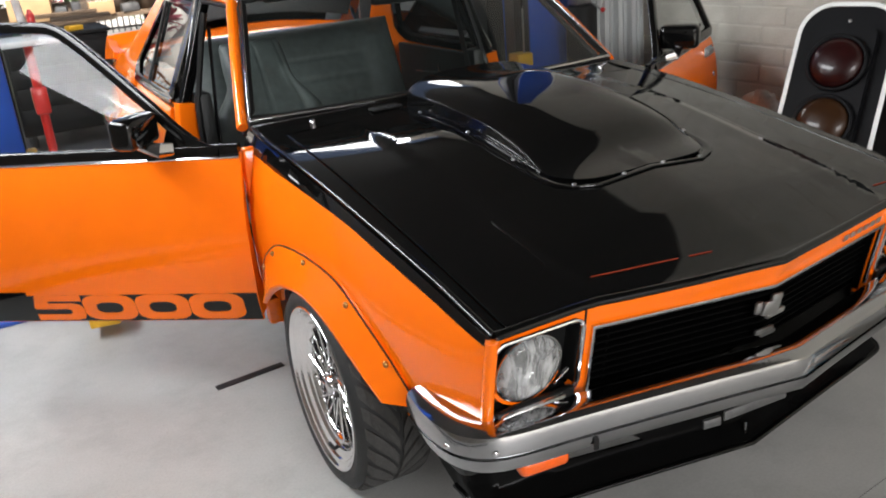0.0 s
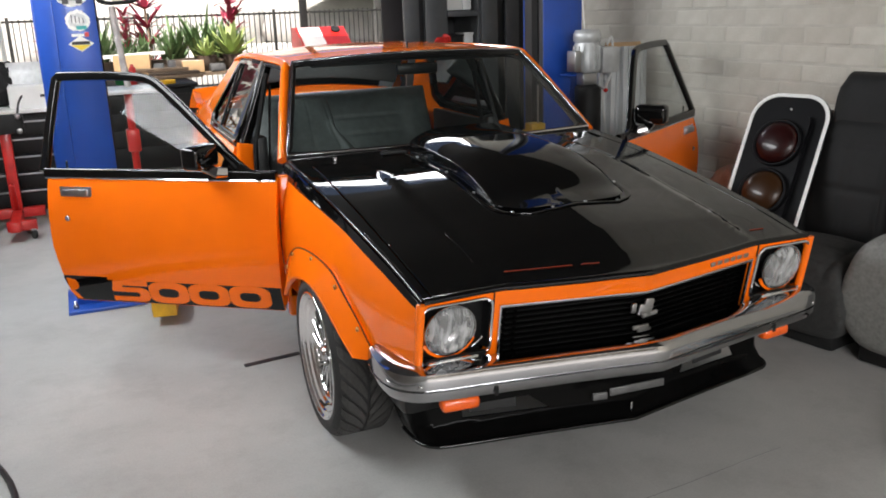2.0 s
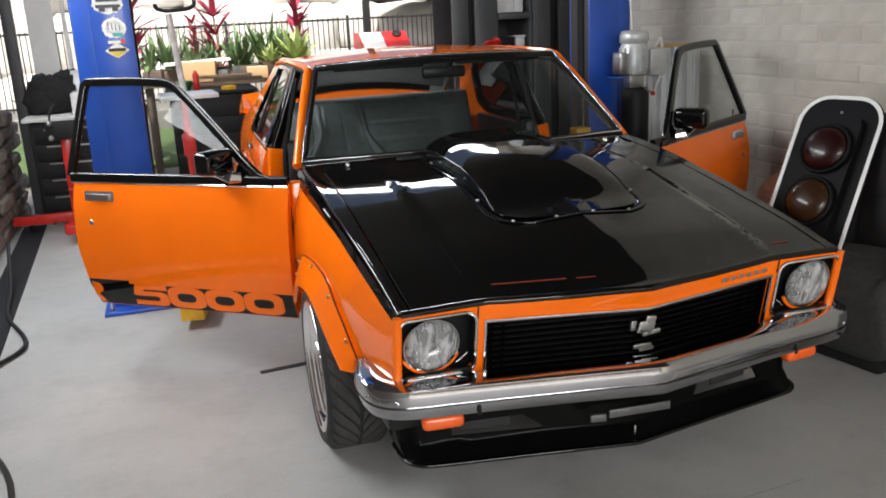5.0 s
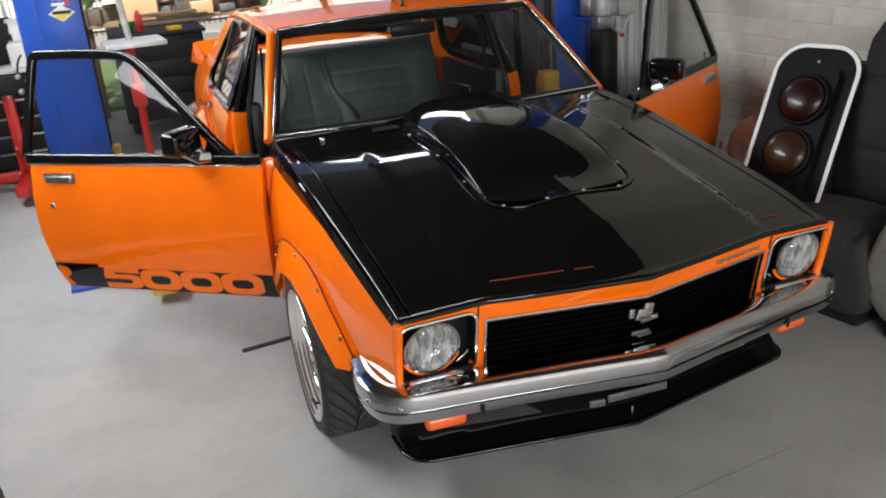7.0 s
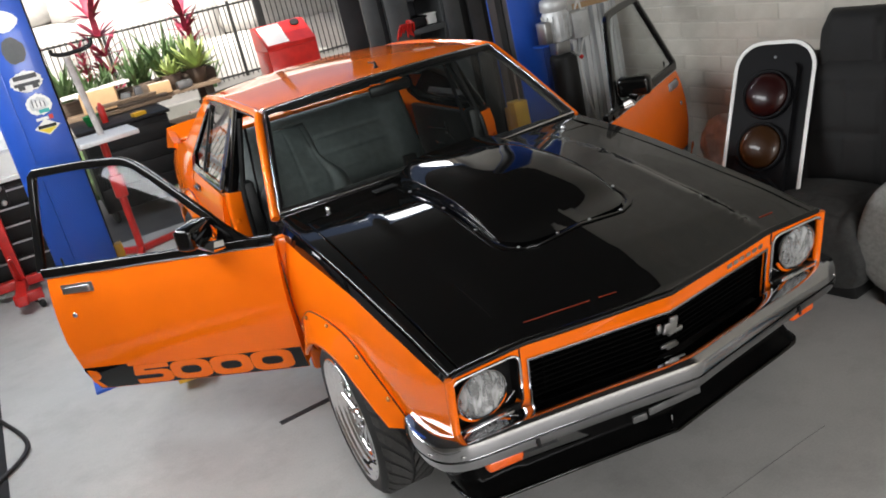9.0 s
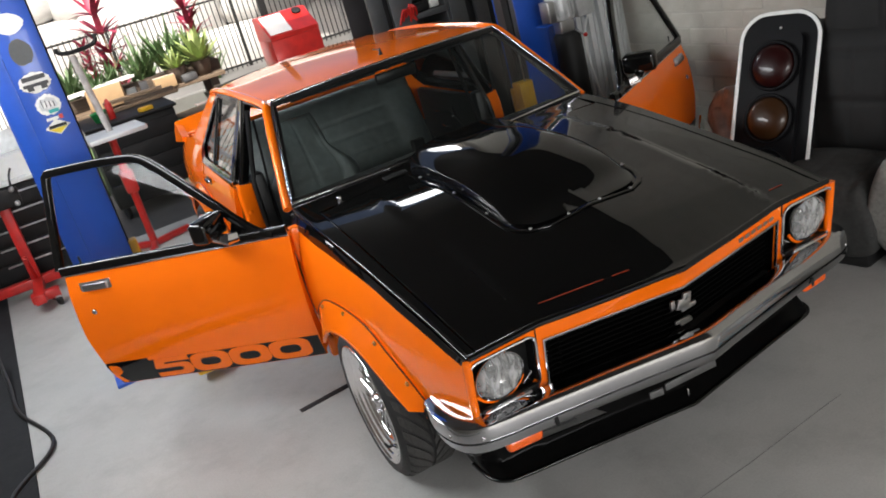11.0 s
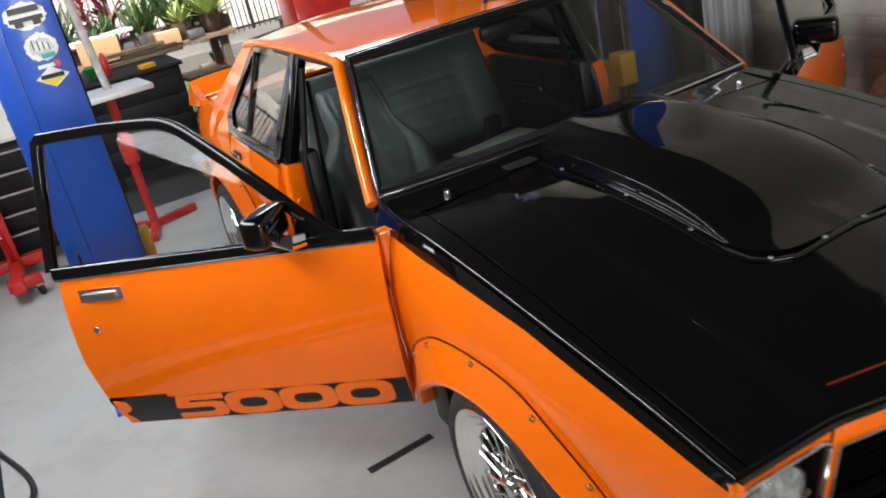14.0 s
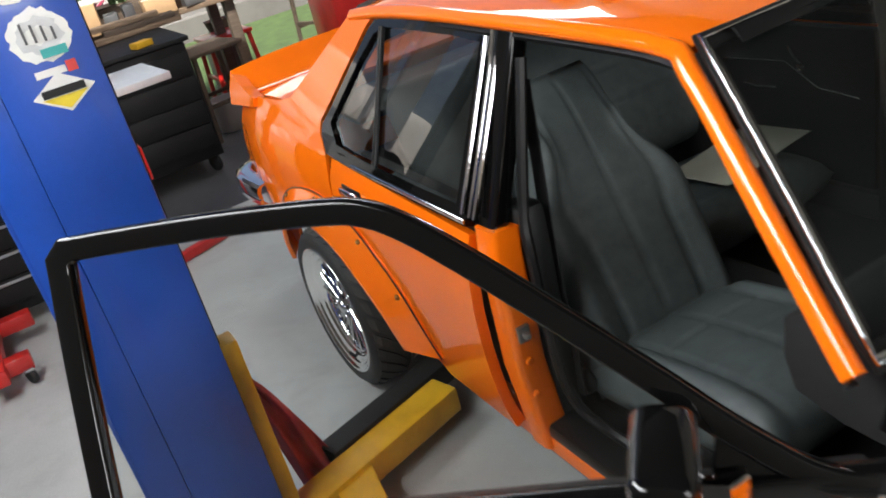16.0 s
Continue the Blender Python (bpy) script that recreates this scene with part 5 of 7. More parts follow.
def front_door(s, hinge, angle):
    hx, hy = hinge
    base = new("front_door")
    base.parent = car
    base.matrix_basis = Matrix.Translation((s * hx, hy - 0.025, 0.004)) @ Matrix.Rotation(radians(-s * angle), 4, "Z")
    base["label"] = "open orange front door with black window frame and mirror"

    def loc(y, z, off=0.0):
        return (s * (half(y, z) + off - hx), y - hy, z)

    def f(off):
        return lambda y, z: loc(y, z, off)
    Y0, Y1 = 0.578, 1.676
    zb, zt = 0.280, 0.852
    out = [(Y0 + 0.012, zb), (1.625, zb), (1.65, 0.36), (1.675, 0.55), (Y1, 0.72), (Y1 + 0.004, zt), (Y0, zt + 0.012), (Y0, 0.55)]
    d = skin("door_skin", out, f(0), ORANGE, base, step=0.05, thick=0.012, outward=(s, 0, 0))
    # inner shell and trim card
    skin("door_shell", [(Y0 + 0.01, zb + 0.02), (1.625, zb + 0.02), (1.665, 0.6), (1.68, zt - 0.01), (Y0 + 0.02, zt)], f(-0.010), ORANGE, base, step=0.1, thick=0.055, outward=(s, 0, 0))
    skin("trim_card", [(Y0 + 0.06, zb + 0.08), (1.57, zb + 0.08), (1.63, 0.6), (1.635, zt), (Y0 + 0.06, zt)], f(-0.062), VINYL, base, step=0.12, thick=0.02, outward=(s, 0, 0), label="black vinyl trim card")
    part("arm_rest", sweep(bmesh.new(), [loc(y, 0.62, -0.115) for y in (0.85, 1.1, 1.4, 1.5)], rrect(0.06, 0.05, 0.018, 3)), VINYL, base)
    part("winder", sweep(bmesh.new(), [loc(0.98, 0.60, -0.10), loc(0.98, 0.60, -0.125), loc(1.08, 0.66, -0.13), loc(1.08, 0.66, -0.155)], circle(0.007, 8)), CHROME, base, "chrome window winder")
    part("trim_strip", sweep(bmesh.new(), [loc(y, 0.76, -0.086) for y in (0.75, 1.1, 1.5)], rrect(0.006, 0.01, 0.002, 2)), CHROME, base)
    part("release", boxes(bmesh.new(), (loc(1.30, 0.72, -0.09), (0.02, 0.09, 0.03)), bevel=0.005), CHROME, base)
    # stripe with the wide numerals left in body colour
    z0, z1 = zb + 0.002, zb + 0.125
    stripe = skin("stripe", [(Y0 + 0.012, z0), (1.624, z0), (1.656, z1 - 0.02), (1.656, z1), (1.432, z1), (1.432, z1 - 0.014), (Y0 + 0.012, z1 - 0.014)], f(0.0012), BLACKP, base, step=0.06, thick=0.001, outward=(s, 0, 0), label="black stripe along the door's foot with wide numerals")
    cells = [("0", 0.640, 0.198), ("0", 0.837, 0.198), ("0", 1.034, 0.198), ("5", 1.231, 0.190), ("R", 1.588, 0.20)]
    for ch, y0, w in cells:
        o, hs = letter_outlines(ch)
        cy, cz, hgt = y0 + w / 2, z0 + 0.0575, 0.104

        def put(pts):
            return [(cy - px * w * 0.985 * (1 if s < 0 else -1), cz + pz * hgt) for px, pz in pts]
        # text reads from the rear edge towards the hinge on this side
        o2, h2 = put(o), [put(q) for q in hs]
        if s > 0:
            o2, h2 = o2[::-1], [q[::-1] for q in h2]
        skin("numeral", o2, f(0.0026), ORANGE, stripe, holes=h2, step=0.06, thick=0.001, outward=(s, 0, 0), label="orange numeral")
    # belt: black moulding
    part("belt_moulding", sweep(bmesh.new(), [loc(y, zt + 0.017, -0.002) for y in (Y0 + 0.004, 0.9, 1.3, 1.695)], rrect(0.030, 0.042, 0.008, 3)), BLACKP, base, "gloss black belt moulding")
    part("belt_bead", sweep(bmesh.new(), [loc(y, zt - 0.003, 0.004) for y in (Y0 + 0.004, 0.9, 1.3, 1.69)], circle(0.004, 6)), CHROME, base)
    # window frame
    fr = [(0.645, 0.866), (0.69, 0.873), (0.735, 0.894), (0.81, 0.946), (0.88, 1.002), (1.03, 1.118), (1.13, 1.192), (1.195, 1.235), (1.245, 1.257), (1.30, 1.266), (1.45, 1.273), (1.60, 1.274), (1.700, 1.273), (1.716, 1.258), (1.714, 1.15), (1.708, 1.0), (1.700, 0.875)]
    path = [loc(y, z, 0.0) for y, z in fr]
    sm = [Vector(p) for p in path]
    pts = spline(sm[:13], 4) + spline(sm[13:], 3)
    part("window_frame", sweep(bmesh.new(), pts, rrect(0.038, 0.030, 0.007, 3), up=(s, 0, 0.3)), BLACKP, base, "gloss black window frame")
    tri = [(0.650, 0.862), (0.845, 0.862), (0.835, 0.90), (0.822, 0.955), (0.74, 0.898)]
    skin("mirror_sail", tri, f(0.006), BLACKP, base, step=0.1, thick=0.02, outward=(s, 0, 0))
    gl = [(0.72, 0.880), (1.70, 0.880), (1.706, 1.266), (1.30, 1.262), (1.20, 1.232), (1.03, 1.114), (0.81, 0.942)]
    pane = skin("pane", gl, f(-0.008), GLASS_DOOR, base, step=0.05, outward=(s, 0, 0), label="clear door glass")
    pane.visible_shadow = False
    part("lock_pin", lathe(bmesh.new(), [(0.005, 0), (0.005, 0.03), (0.003, 0.034)], 8, Matrix.Translation(loc(1.60, 0.885, -0.02))), BLACK_TRIM, base)
    # handle and key lock
    hc = loc(1.530, 0.787, 0.0)
    part("handle_recess", boxes(bmesh.new(), (hc, (0.008, 0.160, 0.056)), bevel=0.008), WHEEL_ALLOY, base, "chrome handle surround")
    part("handle", boxes(bmesh.new(), ((hc[0] + s * 0.010, hc[1], hc[2] + 0.002), (0.014, 0.124, 0.030)), bevel=0.005), STEEL, base, "dull grey flap handle")
    lk = loc(1.578, 0.675, 0.0)
    part("key_lock", lathe(bmesh.new(), [(0.013, 0), (0.013, 0.004), (0.009, 0.007), (0.003, 0.006)], 14, Matrix.Translation(lk) @ Matrix.Rotation(s * math.pi / 2, 4, "Y")), CHROME, base, "chrome key lock")
    # mirror on a chrome foot
    mc = Vector(loc(0.895, 0.955, 0.085))
    mir = bmesh.new()
    boxes(mir, (mc, (0.165, 0.085, 0.100), pose(0, 0, 0, 0, 0, s * 6)), bevel=0.024, seg=4)
    mo = part("mirror", mir, BLACKP, base, "gloss black door mirror on a chrome foot")
    part("mirror_glass", boxes(bmesh.new(), (mc + Vector((0, 0.038, 0)), (0.14, 0.004, 0.075), pose(0, 0, 0, 0, 0, s * 6)), bevel=0.001), ALLOY, base)
    part("mirror_foot", sweep(bmesh.new(), [loc(0.80, 0.885, 0.015), loc(0.825, 0.888, 0.05), tuple(mc + Vector((0, 0, -0.045)))], rrect(0.045, 0.016, 0.006, 3), up=(0, 1, 0)), CHROME, base)
    # tick-shaped reflection on the shell, built as a chrome bead
    part("mirror_tick", sweep(bmesh.new(), [mc + Vector((s * -0.045, -0.039, 0.016)), mc + Vector((s * -0.015, -0.040, -0.004)), mc + Vector((s * 0.04, -0.039, 0.026))], circle(0.0025, 6), up=(0, 1, 0)), CHROME, base)
    return base


front_door(-1, (0.860, 0.549), 52.0)
front_door(1, (0.860, 0.549), 57.5)
for s in (-1, 1):
    for z in (0.36, 0.70):
        part("door_hinge", boxes(bmesh.new(), ((s * 0.80, 0.625, z), (0.07, 0.05, 0.05)), bevel=0.008), ORANGE, car)


# ---- wheels ----
def wheel(x, y, steer, s, width):
    base = new("wheel")
    base.parent = car
    base["label"] = "polished deep-dish wire-pattern wheel with a low-profile tyre"
    # local z axis points outboard
    base.matrix_basis = Matrix.Translation((x, y, 0.303)) @ Matrix.Rotation(radians(steer), 4, "Z") @ Matrix.Rotation(s * math.pi / 2, 4, "Y")
    w = width / 2
    prof = [(0.230, -w + 0.012), (0.244, -w), (0.270, -w - 0.004), (0.288, -w + 0.010), (0.2935, -w + 0.030), (0.2945, -0.03), (0.2945, 0.03), (0.2935, w - 0.030), (0.288, w - 0.010), (0.270, w + 0.004), (0.244, w), (0.230, w - 0.012)]
    tyre = part("tyre", lathe(bmesh.new(), prof, 72, closed=True), RUBBER, base, "black tyre with angled tread", angle=50)
    # curved, swept tread blocks on both halves, each half one shared mesh
    nb = 32
    for half_side in (1, -1):
        bm = bmesh.new()
        rows, step = [], 2 * math.pi / nb
        for i in range(7):
            k = i / 6
            zz = half_side * (0.006 + (w - 0.020) * k)
            r0 = 0.2985 if k < 0.75 else 0.2985 - 0.010 * ((k - 0.75) / 0.25) ** 2
            c0 = 0.40 * k ** 0.8 + (0.5 * step if half_side < 0 else 0)
            hw = step * (0.30 + 0.10 * math.sin(math.pi * k))
            rows.append([bm.verts.new((r * math.cos(c0 + d), r * math.sin(c0 + d), zz)) for d in (-hw, 0, hw) for r in (r0 + 0.0055, r0 - 0.004)])
        for p, q in zip(rows, rows[1:]):
            for m0, m1 in ((0, 2), (2, 4), (4, 5), (1, 0)):
                bm.faces.new((p[m0], p[m1], q[m1], q[m0]))
        for e in (rows[0], rows[-1]):
            bm.faces.new((e[0], e[2], e[4], e[5], e[3], e[1]))
        bmesh.ops.recalc_face_normals(bm, faces=bm.faces)
        me = bpy.data.meshes.new("tread_block")
        bm.to_mesh(me)
        bm.free()
        me.materials.append(TREAD)
        for i in range(nb):
            ob = new("tread_block", me)
            ob.parent = tyre
            ob.matrix_basis = Matrix.Rotation(s * i * step, 4, "Z")
    o = w - 0.002
    rim = [(0.205, -w + 0.02), (0.212, o - 0.016), (0.234, o - 0.008), (0.240, o), (0.237, o + 0.005), (0.231, o + 0.003), (0.2285, o - 0.002), (0.216, o - 0.007), (0.2125, o - 0.0075), (0.211, o - 0.014), (0.203, o - 0.0155), (0.190, o - 0.020), (0.187, o - 0.0205), (0.185, o - 0.027), (0.176, o - 0.029), (0.167, o - 0.033), (0.164, o - 0.048), (0.164, -w + 0.02)]
    r = part("rim", lathe(bmesh.new(), rim, 72, closed=True), WHEEL_ALLOY, base, "polished deep dish rim", angle=28)
    part("valve", sweep(bmesh.new(), [(-0.205, 0, o - 0.015), (-0.180, 0, o - 0.002)], circle(0.0055, 8), up=(0, 1, 0)), RUBBER, r)
    # black disc painted in for the shade behind the spokes
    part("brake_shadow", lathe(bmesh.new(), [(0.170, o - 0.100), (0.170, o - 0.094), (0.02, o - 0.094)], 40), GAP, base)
    part("disc_rotor", lathe(bmesh.new(), [(0.120, o - 0.094), (0.120, o - 0.088), (0.05, o - 0.088), (0.05, o - 0.084)], 40), BLACK_STEEL, base)
    hub = part("hub", lathe(bmesh.new(), [(0.044, o - 0.085), (0.044, o - 0.046), (0.034, o - 0.039), (0.026, o - 0.037), (0.025, o - 0.024), (0.019, o - 0.019), (0.004, o - 0.017)], 32), CHROME, base, "polished hub cap")
    for i in range(5):
        a = 2 * math.pi * i / 5
        part("wheel_nut", lathe(bmesh.new(), [(0.009, 0), (0.009, 0.02), (0.006, 0.026)], 6, pose(0.037 * math.cos(a), 0.036 * math.sin(a), o - 0.046)), CHROME, hub)
    n = 16
    for i in range(n):
        for d, dz in ((0.52, 0.0), (-0.52, 0.007)):
            a0, a1 = 2 * math.pi * i / n, 2 * math.pi * i / n + d
            p0 = Vector((0.042 * math.cos(a0), 0.042 * math.sin(a0), o - 0.048 + dz))
            p1 = Vector((0.170 * math.cos(a1), 0.170 * math.sin(a1), o - 0.040 + dz))
            part("spoke", sweep(bmesh.new(), [p0, p1], circle(0.0030, 6), up=(0, 0, 1)), WHEEL_ALLOY, base)
    return base


wheel(-0.779, 0.0, -1.0, -1, 0.215)
wheel(0.779, 0.0, -1.0, 1, 0.215)
wheel(-0.79, 2.68, 0, -1, 0.245)
wheel(0.79, 2.68, 0, 1, 0.245)

# ---- cabin ----
part("cabin_floor", boxes(bmesh.new(), ((0, 1.75, 0.20), (1.46, 2.3, 0.06))), CARPET, car, "dark carpeted cabin floor")
part("sill_carpet", boxes(bmesh.new(), ((0.690, 1.60, 0.275), (0.05, 2.0, 0.10)), bevel=0.01), CARPET, car)
part("firewall", boxes(bmesh.new(), ((0, 0.60, 0.55), (1.48, 0.04, 0.66))), GAP, car)
part("tunnel", sweep(bmesh.new(), [(0, 0.62, 0.27), (0, 1.4, 0.26), (0, 2.4, 0.25)], rrect(0.26, 0.16, 0.06, 4)), CARPET, car)
dash = part("dashboard", sweep(bmesh.new(), [(-0.69, 0.885, 0.80), (-0.3, 0.875, 0.805), (0.3, 0.875, 0.805), (0.69, 0.885, 0.80)], [(0.17, 0.085), (0.05, 0.105), (-0.02, 0.100), (-0.055, 0.080), (-0.06, 0.0), (-0.04, -0.06), (0.05, -0.08), (0.17, -0.08)]), CARPET, car, "black padded dashboard")
for i in range(9):
    part("demist_slot", boxes(bmesh.new(), ((-0.44 + i * 0.11, 0.855, 0.907), (0.05, 0.022, 0.006)), bevel=0.002), GAP, dash)

def cushion(name, w, h, d, m, mat, parent, puff=0.02, ribs=0, taper=0.0, label="", shoulder=0.0):
    """A padded block: width x, height y, depth z, with rolled edges, side bolsters and stitched seams."""
    nx, ny = 18, 22

    def f(u, v):
        tw = 1 - taper * max(0, v) ** 2
        if shoulder:
            k = min(max((v - 0.05) / 0.50, 0), 1)
            tw = (1 - shoulder * k * k * (3 - 2 * k)) * (1 - 0.10 * max(0, v) ** 6) * (1 - 0.06 * max(0, -v))
        e = (1 - abs(u) ** 6) * (1 - abs(v) ** 8)
        z = d * 0.5 * max(e, 0) ** 0.5
        bol = 0.030 * math.exp(-((abs(u) - 0.80) / 0.16) ** 2) * (1 if v < 0.55 else max(0, 1 - (v - 0.55) / 0.2))
        seam = 0
        if ribs:
            k = (v + 0.15) * ribs / 2
            if -0.75 < v < (0.15 if shoulder else 0.55) and abs(u) < 0.62:
                seam = -0.007 * math.exp(-((k - round(k)) / 0.07) ** 2)
            edge = 0.62 if not shoulder else 0.50 + 0.22 * min(max((v + 0.1) / 0.6, 0), 1)
            seam -= 0.012 * math.exp(-((abs(u) - edge) / 0.035) ** 2) * (1 if v < 0.6 or shoulder else 0)
            seam -= 0.006 * math.exp(-(u / 0.03) ** 2) * (1 if v < 0.6 or shoulder else 0)
        return (u * w / 2 * tw, v * h / 2, z + (bol + seam + puff * (1 - u * u) * (1 - v * v)) * max(e, 0) ** 0.5)
    bm = bmesh.new()
    nx, ny = 40, 48
    g1 = [[bm.verts.new(m @ Vector(f(-1 + 2 * i / nx, -1 + 2 * j / ny))) for i in range(nx + 1)] for j in range(ny + 1)]
    g2 = [[bm.verts.new(m @ Vector((f(-1 + 2 * i / nx, -1 + 2 * j / ny)[0], f(-1 + 2 * i / nx, -1 + 2 * j / ny)[1], -d * 0.5 * max((1 - abs(-1 + 2 * i / nx) ** 6) * (1 - abs(-1 + 2 * j / ny) ** 8), 0) ** 0.5))) for i in range(nx + 1)] for j in range(ny + 1)]
    for j in range(ny):
        for i in range(nx):
            bm.faces.new((g1[j][i], g1[j][i + 1], g1[j + 1][i + 1], g1[j + 1][i]))
            bm.faces.new((g2[j][i], g2[j + 1][i], g2[j + 1][i + 1], g2[j][i + 1]))
    bmesh.ops.remove_doubles(bm, verts=bm.verts, dist=1e-4)
    return part(name, bm, mat, parent, label, angle=80)


for s in (-1,):
    seat = new("front_seat")
    seat.parent = car
    seat["label"] = "black vinyl bucket seat with tall integrated headrest"
    seat.matrix_basis = pose(s * 0.355, 1.42, 0.22)
    # the back's face looks to the front of the car
    cushion("backrest", 0.54, 0.84, 0.13, pose(0, 0.385, 0.455, 62, 0, 0), VINYL_SEAT, seat, 0.02, 7, 0.0, "", 0.42)
    cushion("seat_cushion", 0.53, 0.60, 0.16, pose(0, -0.06, 0.17, -8, 0, 0), VINYL_SEAT, seat, 0.03, 5)
    part("seat_base", boxes(bmesh.new(), ((0, 0.05, 0.04), (0.42, 0.46, 0.08))), BLACK_STEEL, seat)
    part("recliner_knob", lathe(bmesh.new(), [(0.035, 0), (0.035, 0.02), (0.02, 0.03)], 16, pose(s * 0.26, 0.22, 0.14, 0, s * 90, 0)), VINYL, seat)
rear_seat = new("rear_seat")
rear_seat.parent = car
rear_seat["label"] = "black vinyl rear bench"
cushion("bench_back", 1.22, 0.56, 0.16, pose(0, 2.40, 0.77, 66, 0, 0), VINYL_SEAT, rear_seat, 0.02, 5)
cushion("bench_cushion", 1.22, 0.50, 0.18, pose(0, 2.08, 0.38, -6, 0, 0), VINYL_SEAT, rear_seat, 0.02, 4)
sheet = thing("paper_sheet", "cream sheet of card lying on the rear bench", "card")
bm = bmesh.new()
bmesh.ops.create_grid(bm, x_segments=12, y_segments=8, size=0.5)
for v in bm.verts:
    v.co = Vector((0.37 + v.co.x * 0.44, 2.01 + v.co.y * 0.26 + 0.05 * v.co.x, 0.536 - 0.02 * v.co.y + 0.004 * math.sin(5 * v.co.x)))
bmesh.ops.solidify(bm, geom=bm.faces[:], thickness=0.002)
part("card", bm, CREAM, sheet)
part("parcel_shelf", boxes(bmesh.new(), ((0, 2.88, 0.90), (1.26, 0.40, 0.02))), VINYL, car)
skin("headlining", [(-0.56, 1.2), (0.56, 1.2), (0.55, 2.5), (-0.55, 2.5)], lambda x, y: (x, y, roof_f(x, y)[2] - 0.03), VINYL, car, step=0.2, outward=(0, 0, -1))
for s in (-1, 1):
    part("rear_side_trim", boxes(bmesh.new(), ((s * 0.715, 2.15, 0.56), (0.04, 0.80, 0.60))), VINYL, car)
# chrome strip, winder and pull on the far rear door's lining
card_trim = part("lining_strip", sweep(bmesh.new(), [(0.690, 2.34, 0.722), (0.690, 2.08, 0.735), (0.690, 1.95, 0.655), (0.690, 1.80, 0.640)], rrect(0.005, 0.008, 0.002, 2), up=(1, 0, 0)), CHROME, car, "bright strip on the door lining")
part("pull_strip", sweep(bmesh.new(), [(0.688, 2.26, 0.635), (0.680, 2.20, 0.632), (0.688, 2.12, 0.637)], circle(0.005, 8), up=(1, 0, 0)), CHROME, card_trim)
winder = part("window_winder", sweep(bmesh.new(), spline([(0.690, 2.06, 0.785), (0.675, 2.03, 0.76), (0.665, 1.985, 0.735)], 4), rrect(0.009, 0.012, 0.003, 2), up=(1, 0, 0)), CHROME, car, "chrome window winder")
part("knob", lathe(bmesh.new(), [(0.012, 0), (0.015, 0.012), (0.010, 0.022), (0.002, 0.024)], 14, pose(0.662, 1.985, 0.735, 0, -90, 0)), CHROME, winder)
part("interior_mirror", boxes(bmesh.new(), ((0.02, 1.14, 1.235), (0.22, 0.03, 0.055)), bevel=0.015), BLACK_TRIM, car)
for s in (-1, 1):
    part("sun_visor", boxes(bmesh.new(), ((s * 0.30, 1.20, 1.285), (0.44, 0.14, 0.02), pose(0, 0, 0, 8, 0, 0)), bevel=0.008), VINYL, car)
    part("seat_belt", sweep(bmesh.new(), [(s * 0.60, 1.70, 1.16), (s * 0.64, 1.66, 0.8), (s * 0.66, 1.62, 0.35)], rrect(0.004, 0.045, 0.001, 1), up=(0, 1, 0)), FABRIC_BLACK, car)

# ---- two-post lift ----
def lift_post(cx, front, s, name="lift_post"):
    """A blue folded-steel column on a base plate; s is the sign of the side on which the car stands."""
    t = thing(name, "tall blue steel column of a two-post car lift", "car lift", group="lift columns")
    w, d, H = 0.29, 0.26, 2.70
    part("face_plate", boxes(bmesh.new(), ((cx + 0.045 * s, front + 0.006, H / 2), (w - 0.09, 0.012, H)), bevel=0.003), BLUE, t)
    part("fold_plate", boxes(bmesh.new(), ((cx - s * (w / 2 - 0.045), front + 0.016, H / 2), (0.094, 0.012, H), pose(0, 0, 0, 0, 0, -s * 14)), bevel=0.003), BLUE, t)
    part("outer_plate", boxes(bmesh.new(), ((cx - s * w / 2, front + d / 2 + 0.02, H / 2), (0.012, d, H)), bevel=0.003), BLUE, t)
    part("inner_plate", boxes(bmesh.new(), ((cx + s * (w / 2 - 0.006), front + d / 2, H / 2), (0.012, d - 0.02, H)), bevel=0.003), BLUE if s > 0 else DARK_GREY, t)
    part("slot", boxes(bmesh.new(), ((cx + s * (w / 2 + 0.004), front + 0.10, H / 2), (0.012, 0.075, H)), bevel=0), GAP, t, "dark slot with the lifting chain")
    part("rear_plate", boxes(bmesh.new(), ((cx, front + d, H / 2), (w, 0.012, H)), bevel=0.003), BLUE, t)
    part("base_plate", boxes(bmesh.new(), ((cx, front + d / 2 - 0.02, 0.010), (0.40, 0.44, 0.020)), bevel=0.004), BLUE, t)
    for dx in (-0.16, 0.16):
        for dy in (-0.18, 0.16):
            part("anchor_bolt", lathe(bmesh.new(), [(0.014, 0), (0.014, 0.018), (0.008, 0.02), (0.008, 0.04)], 6, pose(cx + dx, front + d / 2 + dy, 0.02)), STEEL, t)
    return t


